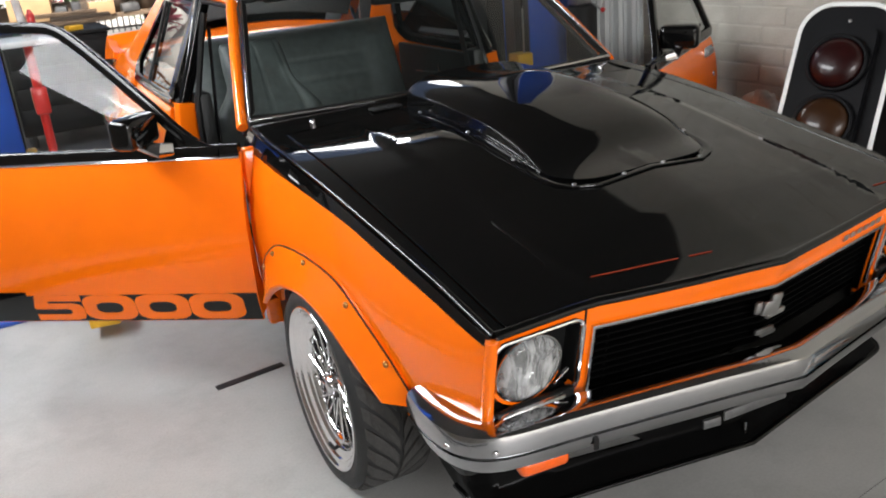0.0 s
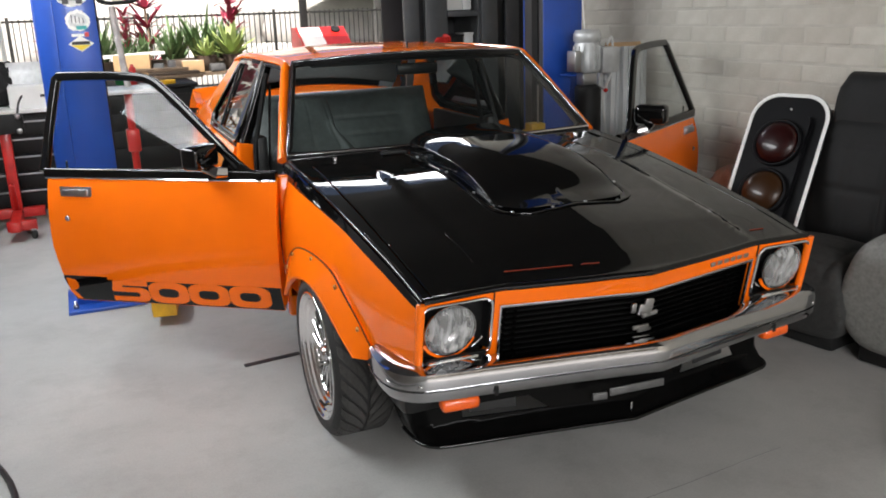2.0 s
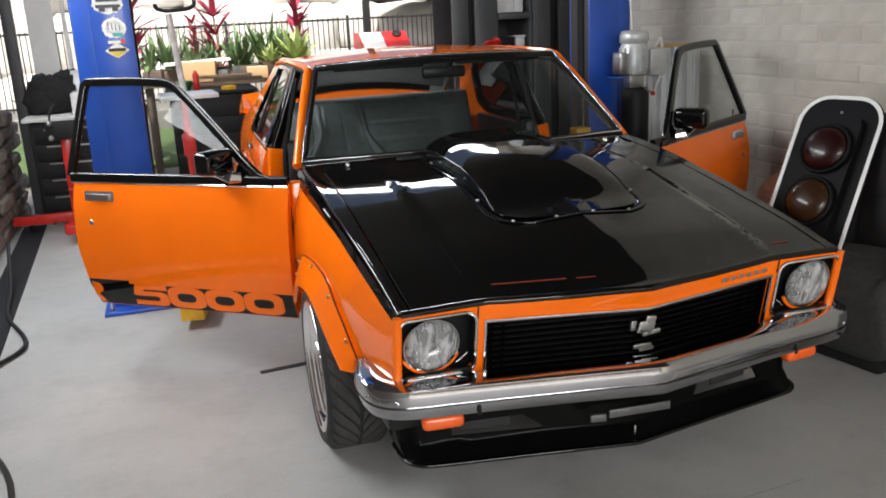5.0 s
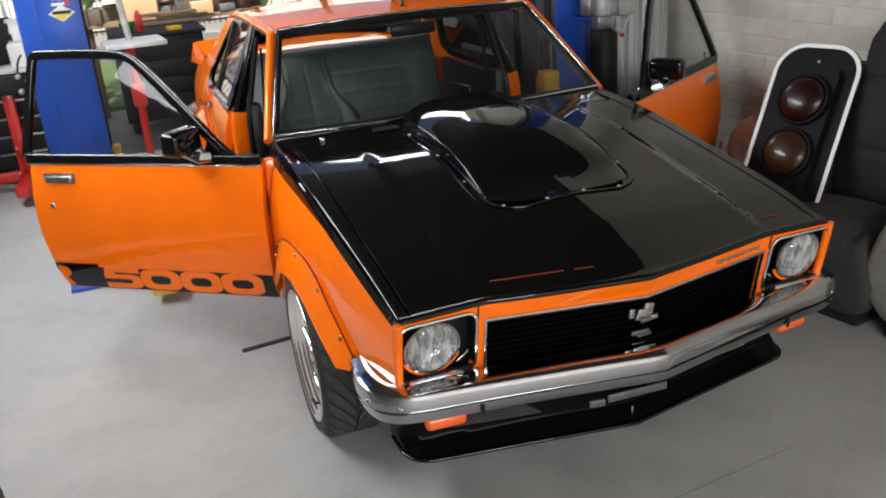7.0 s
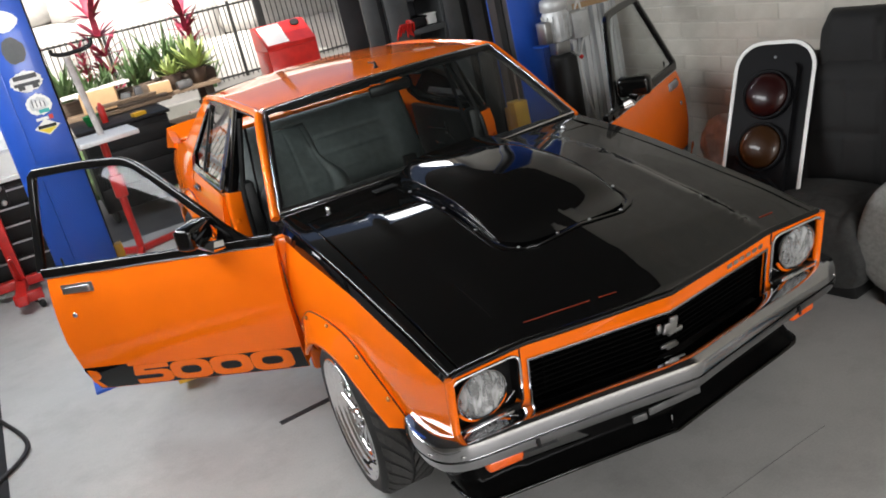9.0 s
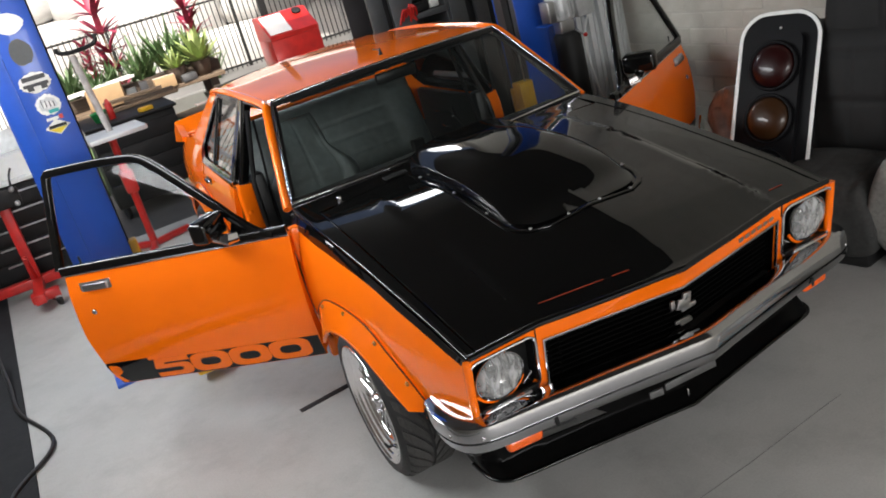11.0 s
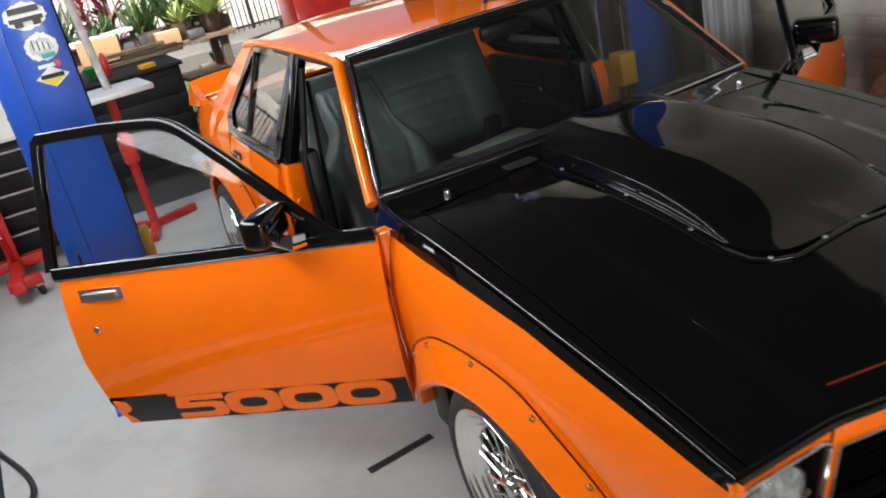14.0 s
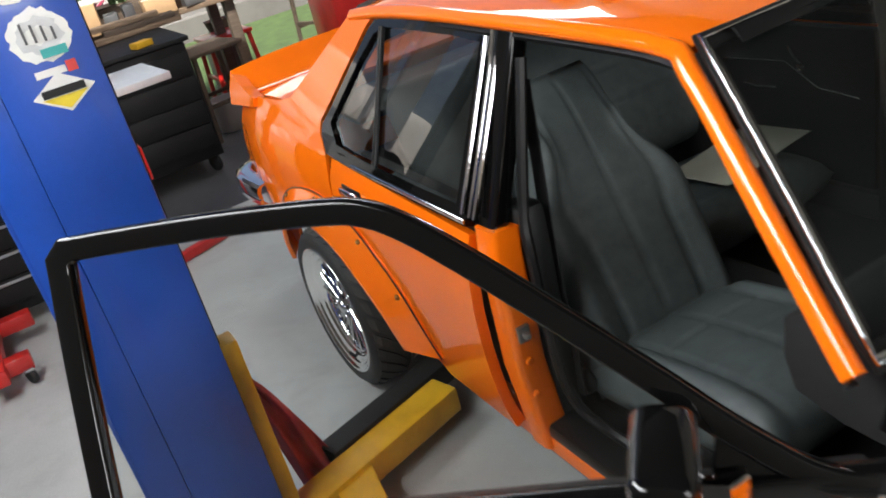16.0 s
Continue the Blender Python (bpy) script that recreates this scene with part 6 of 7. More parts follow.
lift_post(-1.545, 1.985, 1)
lift_post(1.385, 1.985, -1)
for cx, s, dy in ((-1.375, 1, 0.0), (1.225, -1, 0.12)):
    arm = thing("car_lift_swing_arm", "yellow and black swing arm of the car lift", "swing arm", group="swing arms of the lift")
    part("carriage", boxes(bmesh.new(), ((cx, 2.06 + dy, 0.40), (0.045, 0.07, 0.62)), bevel=0.006), YELLOW, arm)
    if s < 0:
        part("arm_lock", boxes(bmesh.new(), ((cx - 0.03, 2.02, 0.69), (0.10, 0.10, 0.17)), bevel=0.006), YELLOW, arm)
        part("release_rod", sweep(bmesh.new(), [(cx - 0.02, 2.0, 0.77), (cx - 0.02, 2.0, 1.02)], circle(0.006, 6), up=(0, 1, 0)), STEEL, arm)
    part("arm_beam", boxes(bmesh.new(), ((cx + s * 0.30, 2.13, 0.105), (0.62, 0.11, 0.09), pose(0, 0, 0, 0, 0, s * 16)), bevel=0.008), YELLOW, arm)
    part("arm_slide", boxes(bmesh.new(), ((cx + s * 0.50, 2.285, 0.125), (0.70, 0.085, 0.08), pose(0, 0, 0, 0, 0, s * 16)), bevel=0.006), BLACK_STEEL, arm)
    part("arm_second", boxes(bmesh.new(), ((cx + s * 0.14, 1.78, 0.09), (0.12, 0.62, 0.09), pose(0, 0, 0, 0, 0, -s * 10)), bevel=0.008), YELLOW if s > 0 else BLACK_STEEL, arm)
    part("lift_pad", lathe(bmesh.new(), [(0.05, 0), (0.055, 0.02), (0.05, 0.04), (0.01, 0.042)], 20, pose(cx + s * 0.80, 2.28, 0.145)), RUBBER, arm)

# stickers on the column
stk = thing("sticker", "white cut-out car sticker on the blue column", "sticker", group="column stickers")
bm = bmesh.new()
FY = 1.985 - 0.0015


def decal(name, cx, cz, shapes, parent=None):
    for i, (mat, pts) in enumerate(shapes):
        bm = bmesh.new()
        vs = [bm.verts.new((cx + x, FY - 0.001 * i, cz + z)) for x, z in pts]
        f = bm.faces.new(vs)
        f.normal_update()
        if f.normal.y > 0:
            f.normal_flip()
        r = bmesh.ops.extrude_face_region(bm, geom=[f])
        for v in r["geom"]:
            if isinstance(v, bmesh.types.BMVert):
                v.co.y += 0.0008
        part(name, bm, mat, parent, smooth=False)


def blob(w, h, n=18, amp=0.12, seed=1):
    r = random.Random(seed)
    return [(w / 2 * math.cos(2 * math.pi * i / n) * (1 + r.uniform(-amp, amp)), h / 2 * math.sin(2 * math.pi * i / n) * (1 + r.uniform(-amp, amp))) for i in range(n)]


decal("backing", -1.505, 1.640, [(WHITE_PLASTIC, blob(0.150, 0.098, 34, 0.08, 3))], stk)
for k, (x, z, w, h) in enumerate(((0, 0.022, 0.11, 0.022), (0.0, -0.012, 0.12, 0.016), (-0.03, -0.028, 0.03, 0.02), (0.035, -0.028, 0.03, 0.02))):
    box_part("print_bar", (-1.505 + x, FY - 0.002, 1.640 + z), (w, 0.001, h), DARK_GREY, stk, 0)
stk2 = thing("sticker", "white sticker with grey and teal emblem shapes on the blue column", "sticker", group="column stickers")
decal("backing", -1.490, 1.520, [(WHITE_PLASTIC, blob(0.118, 0.105, 34, 0.09, 7)), (CAST, blob(0.092, 0.070, 26, 0.16, 8)), (WHITE_PLASTIC, blob(0.060, 0.036, 18, 0.25, 9))], stk2)
for k in range(4):
    box_part("print_bar", (-1.517 + 0.018 * k, FY - 0.004, 1.530 - 0.004 * k), (0.005, 0.001, 0.040 - 0.005 * k), GREY_STEEL, stk2, 0)
box_part("print_bar", (-1.475, FY - 0.003, 1.485), (0.05, 0.001, 0.018), STICKER_TEAL, stk2, 0)
stk3 = thing("sticker", "narrow white and red bar sticker on the blue column", "sticker", group="column stickers")
box_part("print_bar", (-1.497, FY, 1.448), (0.06, 0.0015, 0.014), WHITE_PLASTIC, stk3, 0)
box_part("print_bar", (-1.455, FY, 1.450), (0.02, 0.0015, 0.022), RED, stk3, 0)
stk4 = thing("sticker", "white and yellow diamond sticker on the blue column", "sticker", group="column stickers")
decal("backing", -1.488, 1.405, [(WHITE_PLASTIC, [(-0.062, 0), (0, -0.04), (0.062, 0), (0, 0.04)]), (STICKER_YEL, [(-0.046, -0.006), (0, -0.034), (0.046, -0.006)])], stk4)
box_part("print_bar", (-1.488, FY - 0.003, 1.409), (0.085, 0.001, 0.016), BLACK_TRIM, stk4, 0)
stk5 = thing("sticker", "dark grey shield sticker high on the blue column", "sticker", group="column stickers")
decal("backing", -1.51, 1.79, [(GREY_STEEL, blob(0.11, 0.13, 14, 0.1, 12))], stk5)
stk6 = thing("sticker", "pale worn sticker at the top of the blue column", "sticker", group="column stickers")
decal("backing", -1.51, 1.93, [(WHITE_PLASTIC, blob(0.13, 0.10, 14, 0.1, 15))], stk6)

# electric motor and pump on the other column
mot = thing("lift_motor", "grey electric motor and pump bolted to the blue lift column", "motor")
mx, my = 1.445, 1.80
part("body", lathe(bmesh.new(), [(0.076, 0), (0.08, 0.01), (0.08, 0.17), (0.074, 0.18), (0.074, 0.185), (0.086, 0.19), (0.086, 0.235), (0.074, 0.258), (0.01, 0.262)], 28, pose(mx, my, 1.10)), CAST, mot)
for i in range(16):
    a = 2 * math.pi * i / 16
    part("cooling_fin", boxes(bmesh.new(), ((mx + 0.082 * math.cos(a), my + 0.082 * math.sin(a), 1.19), (0.014, 0.003, 0.14), pose(0, 0, 0, 0, 0, math.degrees(a))), bevel=0), CAST, mot)
part("terminal_box", boxes(bmesh.new(), ((mx + 0.13, my - 0.02, 1.17), (0.12, 0.11, 0.16)), bevel=0.012), CAST, mot)
part("terminal_box_left", boxes(bmesh.new(), ((mx - 0.10, my - 0.01, 1.17), (0.05, 0.10, 0.13)), bevel=0.008), STEEL, mot)
part("pump_block", boxes(bmesh.new(), ((mx, my, 1.06), (0.10, 0.09, 0.08)), bevel=0.008), STEEL, mot)
part("oil_tank", lathe(bmesh.new(), [(0.02, 0), (0.082, 0.005), (0.085, 0.02), (0.085, 0.42), (0.07, 0.44), (0.02, 0.445)], 28, pose(mx + 0.01, my, 0.58)), BLACK_STEEL, mot, "black oil tank")
part("release_lever", sweep(bmesh.new(), [(mx + 0.03, my - 0.06, 1.03), (mx + 0.06, my - 0.11, 0.99)], circle(0.006, 6)), STEEL, mot)
part("lever_knob", lathe(bmesh.new(), [(0.004, 0), (0.014, 0.008), (0.014, 0.018), (0.004, 0.026)], 12, pose(mx + 0.065, my - 0.118, 0.975)), RED, mot)
part("power_cable", sweep(bmesh.new(), spline([(mx + 0.15, my, 1.26), (mx + 0.2, my + 0.02, 1.30), (mx + 0.21, my + 0.03, 1.1), (mx + 0.14, my + 0.02, 0.9), (mx + 0.19, my, 0.5)], 6), circle(0.008, 6), up=(0, 1, 0)), WHITE_PLASTIC, mot)
part("bracket", boxes(bmesh.new(), ((mx - 0.02, my + 0.10, 1.08), (0.16, 0.12, 0.01)), bevel=0.002), BLUE, mot)
part("top_cable", sweep(bmesh.new(), spline([(1.49, 1.97, 2.7), (1.50, 1.97, 1.8), (1.49, 1.90, 1.36)], 5), circle(0.005, 6), up=(0, 1, 0)), WHITE_PLASTIC, mot)

# long aluminium sections and boards standing between column and wall
rng = random.Random(3)
for i in range(4):
    t = thing("aluminium_channel", "long bare aluminium channel leaning against the brick wall", "metal channel", group="leaning channels")
    x, y = 1.60 + i * 0.095, 1.90 - i * 0.02
    m = pose(x, y, 0, -2.5, 3.5 - i * 0.8, 0)
    bm = boxes(bmesh.new(), ((0, 0, 0.62), (0.086, 0.004, 1.24)), ((-0.041, -0.014, 0.62), (0.004, 0.030, 1.24)), ((0.041, -0.014, 0.62), (0.004, 0.030, 1.24)), ((0.012, -0.008, 0.62), (0.006, 0.018, 1.24)), bevel=0.001)
    bm.transform(m)
    part("section", bm, ALUMINIUM, t)
t = thing("plywood_offcut", "yellow-brown plywood offcut leaning on the brick wall", "board")
bm = boxes(bmesh.new(), ((0, 0, 0.63), (0.30, 0.012, 1.26)), bevel=0.002)
bm.transform(pose(1.90, 1.98, 0, -3, 0, -10))
part("sheet", bm, CARD, t)
t = thing("wrapped_bundle", "crumpled clear plastic wrap on the floor by the wall", "plastic wrap")
bm = bmesh.new()
bmesh.ops.create_icosphere(bm, subdivisions=4, radius=1)
for v in bm.verts:
    k = 1 + 0.35 * noise.noise(v.co * 2.6) + 0.15 * noise.noise(v.co * 7)
    v.co = Vector((v.co.x * 0.13 * k + 1.84, v.co.y * 0.17 * k + 0.86, max(0, v.co.z * 0.30 * k + 0.27)))
part("wrap", bm, PLASTIC_WRAP, t)

# traffic-signal board
board = thing("traffic_signal_board", "black traffic signal head with white-edged backing board leaning on a wall", "traffic light")
bd = Matrix.Translation((1.135, 0.105, 0.0)) @ Matrix.Rotation(radians(-72), 4, "Z") @ Matrix.Rotation(radians(-27), 4, "X")
BW, BH = 0.40, 1.19


def board_part(name, bm, mat, label=""):
    bm.transform(bd)
    return part(name, bm, mat, board, label)


def plate(pts, y0, y1):
    bm = bmesh.new()
    f = bm.faces.new([bm.verts.new((x, y0, z)) for x, z in pts])
    r = bmesh.ops.extrude_face_region(bm, geom=[f])
    for v in r["geom"]:
        if isinstance(v, bmesh.types.BMVert):
            v.co.y = y1
    bmesh.ops.recalc_face_normals(bm, faces=bm.faces)
    return bm


board_part("backing_board", plate([(x, z + BH / 2) for x, z in rrect(BW, BH, 0.13, 8)], 0.0, 0.012), BOARD_BLACK)
board_part("white_border", sweep(bmesh.new(), [(x, -0.002, z + BH / 2) for x, z in rrect(BW - 0.02, BH - 0.02, 0.125, 8)], rrect(0.018, 0.006, 0.002, 2), up=(0, -1, 0), closed=True), WHITE, "white painted border")
board_part("signal_body", plate([(x, z + 0.66) for x, z in rrect(0.25, 0.84, 0.04, 4)], -0.03, 0.002), BOARD_BLACK)
for z, mat, nm in ((0.925, RED_LENS, "red_lens"), (0.678, AMBER_LENS, "amber_lens"), (0.43, BOARD_BLACK, "dark_lens")):
    board_part("lens_rim", lathe(bmesh.new(), [(0.118, 0), (0.118, 0.02), (0.108, 0.026), (0.104, 0.01)], 36, pose(0, -0.03, z, 90, 0, 0)), BOARD_BLACK)
    board_part(nm, lathe(bmesh.new(), [(0.105, 0.004), (0.098, 0.020), (0.08, 0.036), (0.05, 0.047), (0.02, 0.051), (0.002, 0.052)], 36, pose(0, -0.032, z, 90, 0, 0)), mat)
for z in (1.11, 1.07):
    board_part("fixing_screw", lathe(bmesh.new(), [(0.007, 0), (0.006, 0.004), (0.002, 0.005)], 10, pose(0.0, -0.001, z, 90, 0, 0)), STEEL)


# loose car seats standing by the wall
def loose_seat(cx, cy, rot, w, mat, matc, label, back=0.24, depth=0.56, thick=0.30, top=0.98):
    t = thing("loose_car_seat", label, "car seat", group="seats by the wall", at=pose(cx, cy, 0, 0, 0, rot))
    cushion("backrest", w, 0.64, 0.20, pose(0, back, top - 0.31, 78, 0, 0), mat, t, 0.04, 3, 0.14)
    cushion("head_section", w * 0.62, 0.36, 0.15, pose(0, back + 0.06, top + 0.01, 82, 0, 0), mat, t, 0.02, 0, 0.22)
    yc = back - 0.06 - depth / 2
    cushion("seat_cushion", w * 1.06, depth, thick, pose(0, yc, 0.06 + thick / 2, 4, 0, 0), matc, t, 0.05, 4)
    part("base_frame", boxes(bmesh.new(), ((0, yc + 0.02, 0.045), (w * 0.8, depth * 0.75, 0.09)), bevel=0.02), BLACK_STEEL, t)


loose_seat(1.54, -0.09, -80, 0.56, SOFA, SOFA_DARK, "charcoal car seat with a tall back by the brick wall", 0.22, 0.50, 0.34)
loose_seat(1.55, -0.66, -80, 0.58, SOFA_GREY, SOFA_GREY, "pale grey upholstered car seat by the brick wall", 0.18, 0.34, 0.46, 0.96)

# striped towel lying in a heap
t = thing("striped_towel", "white towel with blue and orange stripes heaped on the floor", "towel", at=pose(1.06, -1.41, 0, 0, 0, -38))
bm = bmesh.new()
bmesh.ops.create_grid(bm, x_segments=44, y_segments=44, size=0.5)
for v in bm.verts:
    u, w = v.co.x, v.co.y
    q = Vector((u * 3.1, w * 3.1, 4.0))
    fold = noise.noise(q) * 0.06 + 0.03 * math.sin(9 * u + 5 * noise.noise(q * 0.7))
    edge = max(0.0, 1 - (2 * max(abs(u), abs(w))) ** 3)
    v.co = Vector((u * 0.72 + 0.05 * noise.noise(q + Vector((7, 0, 0))), w * 0.62 + 0.05 * noise.noise(q + Vector((0, 7, 0))), 0.008 + edge * (0.15 + fold)))
bmesh.ops.solidify(bm, geom=bm.faces[:], thickness=0.006)
part("cloth", bm, TOWEL, t, angle=80)

# ---- steel shelving behind the far column ----
sh = thing("steel_shelving", "dark grey steel storage shelving with boxes and a white bottle", "shelving")
for x0, x1, mat in ((0.80, 0.925, GREY_STEEL), (0.925, 0.975, BLACK_STEEL), (0.975, 1.15, GREY_STEEL), (1.45, 1.59, GREY_STEEL), (1.59, 1.66, BLACK_STEEL), (1.66, 1.78, DARK_GREY), (1.78, 1.97, BLACK_STEEL)):
    part("front_panel", boxes(bmesh.new(), (((x0 + x1) / 2, 3.31 + (0.03 if mat == BLACK_STEEL else 0), 1.15), (x1 - x0 - 0.002, 0.03, 2.3)), bevel=0.004), mat, sh)
for x in (1.16, 1.44):
    part("side_panel", boxes(bmesh.new(), ((x, 3.55, 1.15), (0.02, 0.46, 2.3)), bevel=0.003), GREY_STEEL, sh)
for z in (0.12, 0.55, 0.95, 1.22, 1.475, 1.9):
    part("shelf", boxes(bmesh.new(), ((1.30, 3.54, z), (0.26, 0.46, 0.045)), bevel=0.003), GREY_STEEL, sh)
part("back", boxes(bmesh.new(), ((1.38, 3.80, 1.15), (1.15, 0.01, 2.3)), bevel=0), DARK_GREY, sh)
for x, z, w, h, mat, nm, lb in ((1.25, 1.585, 0.14, 0.17, WHITE_PLASTIC, "storage_box", "white plastic tub on a steel shelf"), (1.36, 1.56, 0.08, 0.12, WHITE, "storage_box", "white carton on a steel shelf"), (1.26, 1.275, 0.13, 0.06, BLACK_STEEL, "storage_box", "black case on a steel shelf"), (1.37, 1.28, 0.08, 0.07, WHITE_PLASTIC, "storage_box", "small white tub on a steel shelf"), (1.30, 1.05, 0.2, 0.14, DARK_GREY, "storage_box", "dark crate on a steel shelf")):
    b = thing(nm, lb, "box", group="things on the shelving")
    part("body", boxes(bmesh.new(), ((x, 3.45, z), (w, 0.16, h)), bevel=0.012), mat, b)
    part("lid", boxes(bmesh.new(), ((x, 3.45, z + h / 2 + 0.006), (w + 0.008, 0.168, 0.016)), bevel=0.004), mat, b)

# ---- right rear corner: tool cabinet, engine stand, boxes ----
cab = thing("tool_cabinet", "black steel tool cabinet with a pale worktop by the stone wall", "tool cabinet")
part("body", boxes(bmesh.new(), ((-1.98, 4.72, 0.46), (0.72, 0.46, 0.76)), bevel=0.008), BLACK_STEEL, cab)
part("worktop", boxes(bmesh.new(), ((-1.98, 4.71, 0.865), (0.80, 0.52, 0.03)), bevel=0.006), WHITE, cab)
for i in range(5):
    d = part("drawer", boxes(bmesh.new(), ((-1.98, 4.482, 0.20 + i * 0.135), (0.66, 0.02, 0.125)), bevel=0.004), BLACK_STEEL, cab)
    part("handle", boxes(bmesh.new(), ((-1.98, 4.468, 0.245 + i * 0.135), (0.5, 0.012, 0.014)), bevel=0.003), STEEL, d)
for dx in (-0.3, 0.3):
    part("castor", lathe(bmesh.new(), [(0.035, -0.015), (0.04, 0), (0.035, 0.015)], 16, pose(-1.98 + dx, 4.6, 0.04, 0, 90, 0)), RUBBER, cab)
bx = thing("instrument_case", "white instrument case with grey hinged lid on a cabinet", "case")
part("body", boxes(bmesh.new(), ((-1.84, 4.70, 0.965), (0.34, 0.30, 0.17)), bevel=0.008), WHITE, bx)
part("lid", boxes(bmesh.new(), ((-1.84, 4.83, 1.12), (0.34, 0.03, 0.20), pose(0, 0, 0, -18, 0, 0)), bevel=0.008), CAST, bx)
part("latch", boxes(bmesh.new(), ((-1.76, 4.545, 0.97), (0.05, 0.012, 0.02)), bevel=0.003), BLACK_STEEL, bx)
bag = thing("black_bag", "heap of black ribbed fabric bags on the cabinet", "bag")
for x, y, z, r in ((-2.18, 4.86, 1.02, 0.16), (-2.05, 4.92, 1.08, 0.13), (-2.24, 4.80, 0.98, 0.12)):
    bm = bmesh.new()
    bmesh.ops.create_icosphere(bm, subdivisions=4, radius=1)
    for v in bm.verts:
        k = 1 + 0.22 * noise.noise(v.co * 2.1 + Vector((x * 9, 0, 0))) + 0.05 * math.sin(v.co.x * 22)
        v.co = Vector((x + v.co.x * r * 1.25 * k, y + v.co.y * r * k, max(0.885, z + v.co.z * r * 1.1 * k)))
    part("bag_fold", bm, FABRIC_BLACK, bag)

eng = thing("engine_stand", "red steel engine stand on castors with a black head plate", "engine stand")
part("upright", boxes(bmesh.new(), ((-2.06, 4.28, 0.46), (0.075, 0.075, 0.78)), bevel=0.006), RED, eng)
part("long_leg", boxes(bmesh.new(), ((-2.06, 4.05, 0.115), (0.075, 0.62, 0.07)), bevel=0.006), RED, eng)
part("cross_leg", boxes(bmesh.new(), ((-2.20, 4.30, 0.115), (0.66, 0.075, 0.07)), bevel=0.006), RED, eng)
part("brace", boxes(bmesh.new(), ((-2.06, 4.16, 0.25), (0.03, 0.03, 0.32), pose(0, 0, 0, 40, 0, 0)), bevel=0.004), RED, eng)
part("front_leg", boxes(bmesh.new(), ((-2.02, 3.86, 0.105), (0.20, 0.07, 0.07)), bevel=0.006), RED, eng)
part("head_plate", boxes(bmesh.new(), ((-2.05, 4.20, 0.80), (0.27, 0.04, 0.14)), bevel=0.01), BLACK_STEEL, eng)
for x, z in ((-2.15, 0.86), (-1.95, 0.86), (-2.15, 0.75), (-1.95, 0.75)):
    part("mount_bolt", lathe(bmesh.new(), [(0.02, 0), (0.02, 0.03), (0.01, 0.034)], 12, pose(x, 4.18, z, 90, 0, 0)), STEEL, eng)
for x in (-2.15, -1.95):
    part("strap", sweep(bmesh.new(), spline([(x, 4.19, 0.86), (x + 0.02, 4.19, 0.95), (x + 0.05, 4.22, 1.0)], 5), circle(0.008, 6), up=(0, 1, 0)), CABLE, eng)
for x, y in ((-1.99, 4.02), (-2.42, 4.36), (-2.08, 4.36), (-1.95, 3.84)):
    c = part("castor", lathe(bmesh.new(), [(0.02, -0.014), (0.036, -0.012), (0.04, 0), (0.036, 0.012), (0.02, 0.014)], 18, pose(x, y, 0.04, 0, 90, 25)), RUBBER, eng)
    part("fork", boxes(bmesh.new(), ((x, y, 0.072), (0.04, 0.05, 0.012)), bevel=0.002), STEEL, c)

# hose lying along the wall
hose = thing("air_hose", "black rubber air hose lying on the floor along the wall", "hose")
part("tube", sweep(bmesh.new(), spline([(-2.34, 2.9, 0.25), (-2.30, 2.5, 0.06), (-2.26, 2.1, 0.02), (-2.10, 1.55, 0.014), (-2.30, 1.15, 0.014), (-2.22, 0.75, 0.014), (-1.95, 0.1, 0.014), (-1.90, -0.6, 0.014)], 8), circle(0.011, 8)), CABLE, hose)

# pink rag under the column
rag = thing("pink_rag", "crumpled pink rag hanging beside the lift arm", "rag")
bm = bmesh.new()
bmesh.ops.create_grid(bm, x_segments=26, y_segments=30, size=0.5)
for v in bm.verts:
    u, w = v.co.x + 0.5, 0.5 - v.co.y
    x0, x1 = -1.362 + 0.070 * w, -1.345 + 0.190 * w ** 0.7
    fold = 0.022 * math.sin(13 * u + 3 * w) * (0.3 + w) + 0.03 * noise.noise(Vector((u * 4, w * 4, 2)))
    v.co = Vector((x0 + (x1 - x0) * u, 2.22 - 0.06 * w + fold, max(0.012, 0.50 - 0.50 * w ** 0.9 + 0.03 * u * w)))
bmesh.ops.solidify(bm, geom=bm.faces[:], thickness=0.005)
part("cloth", bm, PINK, rag, angle=80)

# ---- behind the garage: benches, carts, plants ----
st = thing("press_stand", "pale steel plate on a red pedestal stand", "stand")
part("top_plate", boxes(bmesh.new(), ((-1.12, 4.36, 0.985), (0.44, 0.46, 0.035), pose(0, 0, 0, 0, 0, 4)), bevel=0.004), ALUMINIUM, st)
part("pedestal", sweep(bmesh.new(), [(-1.15, 4.42, 0.05), (-1.15, 4.42, 0.98)], circle(0.03, 12), up=(0, 1, 0)), RED, st)
for a in (20, 140, 260):
    part("foot", boxes(bmesh.new(), ((-1.15 + 0.16 * math.cos(radians(a)), 4.42 + 0.16 * math.sin(radians(a)), 0.03), (0.34, 0.05, 0.05), pose(0, 0, 0, 0, 0, a)), bevel=0.006), RED, st)
part("jack_body", boxes(bmesh.new(), ((-1.15, 4.42, 0.58), (0.10, 0.10, 0.18)), bevel=0.012), RED, st)

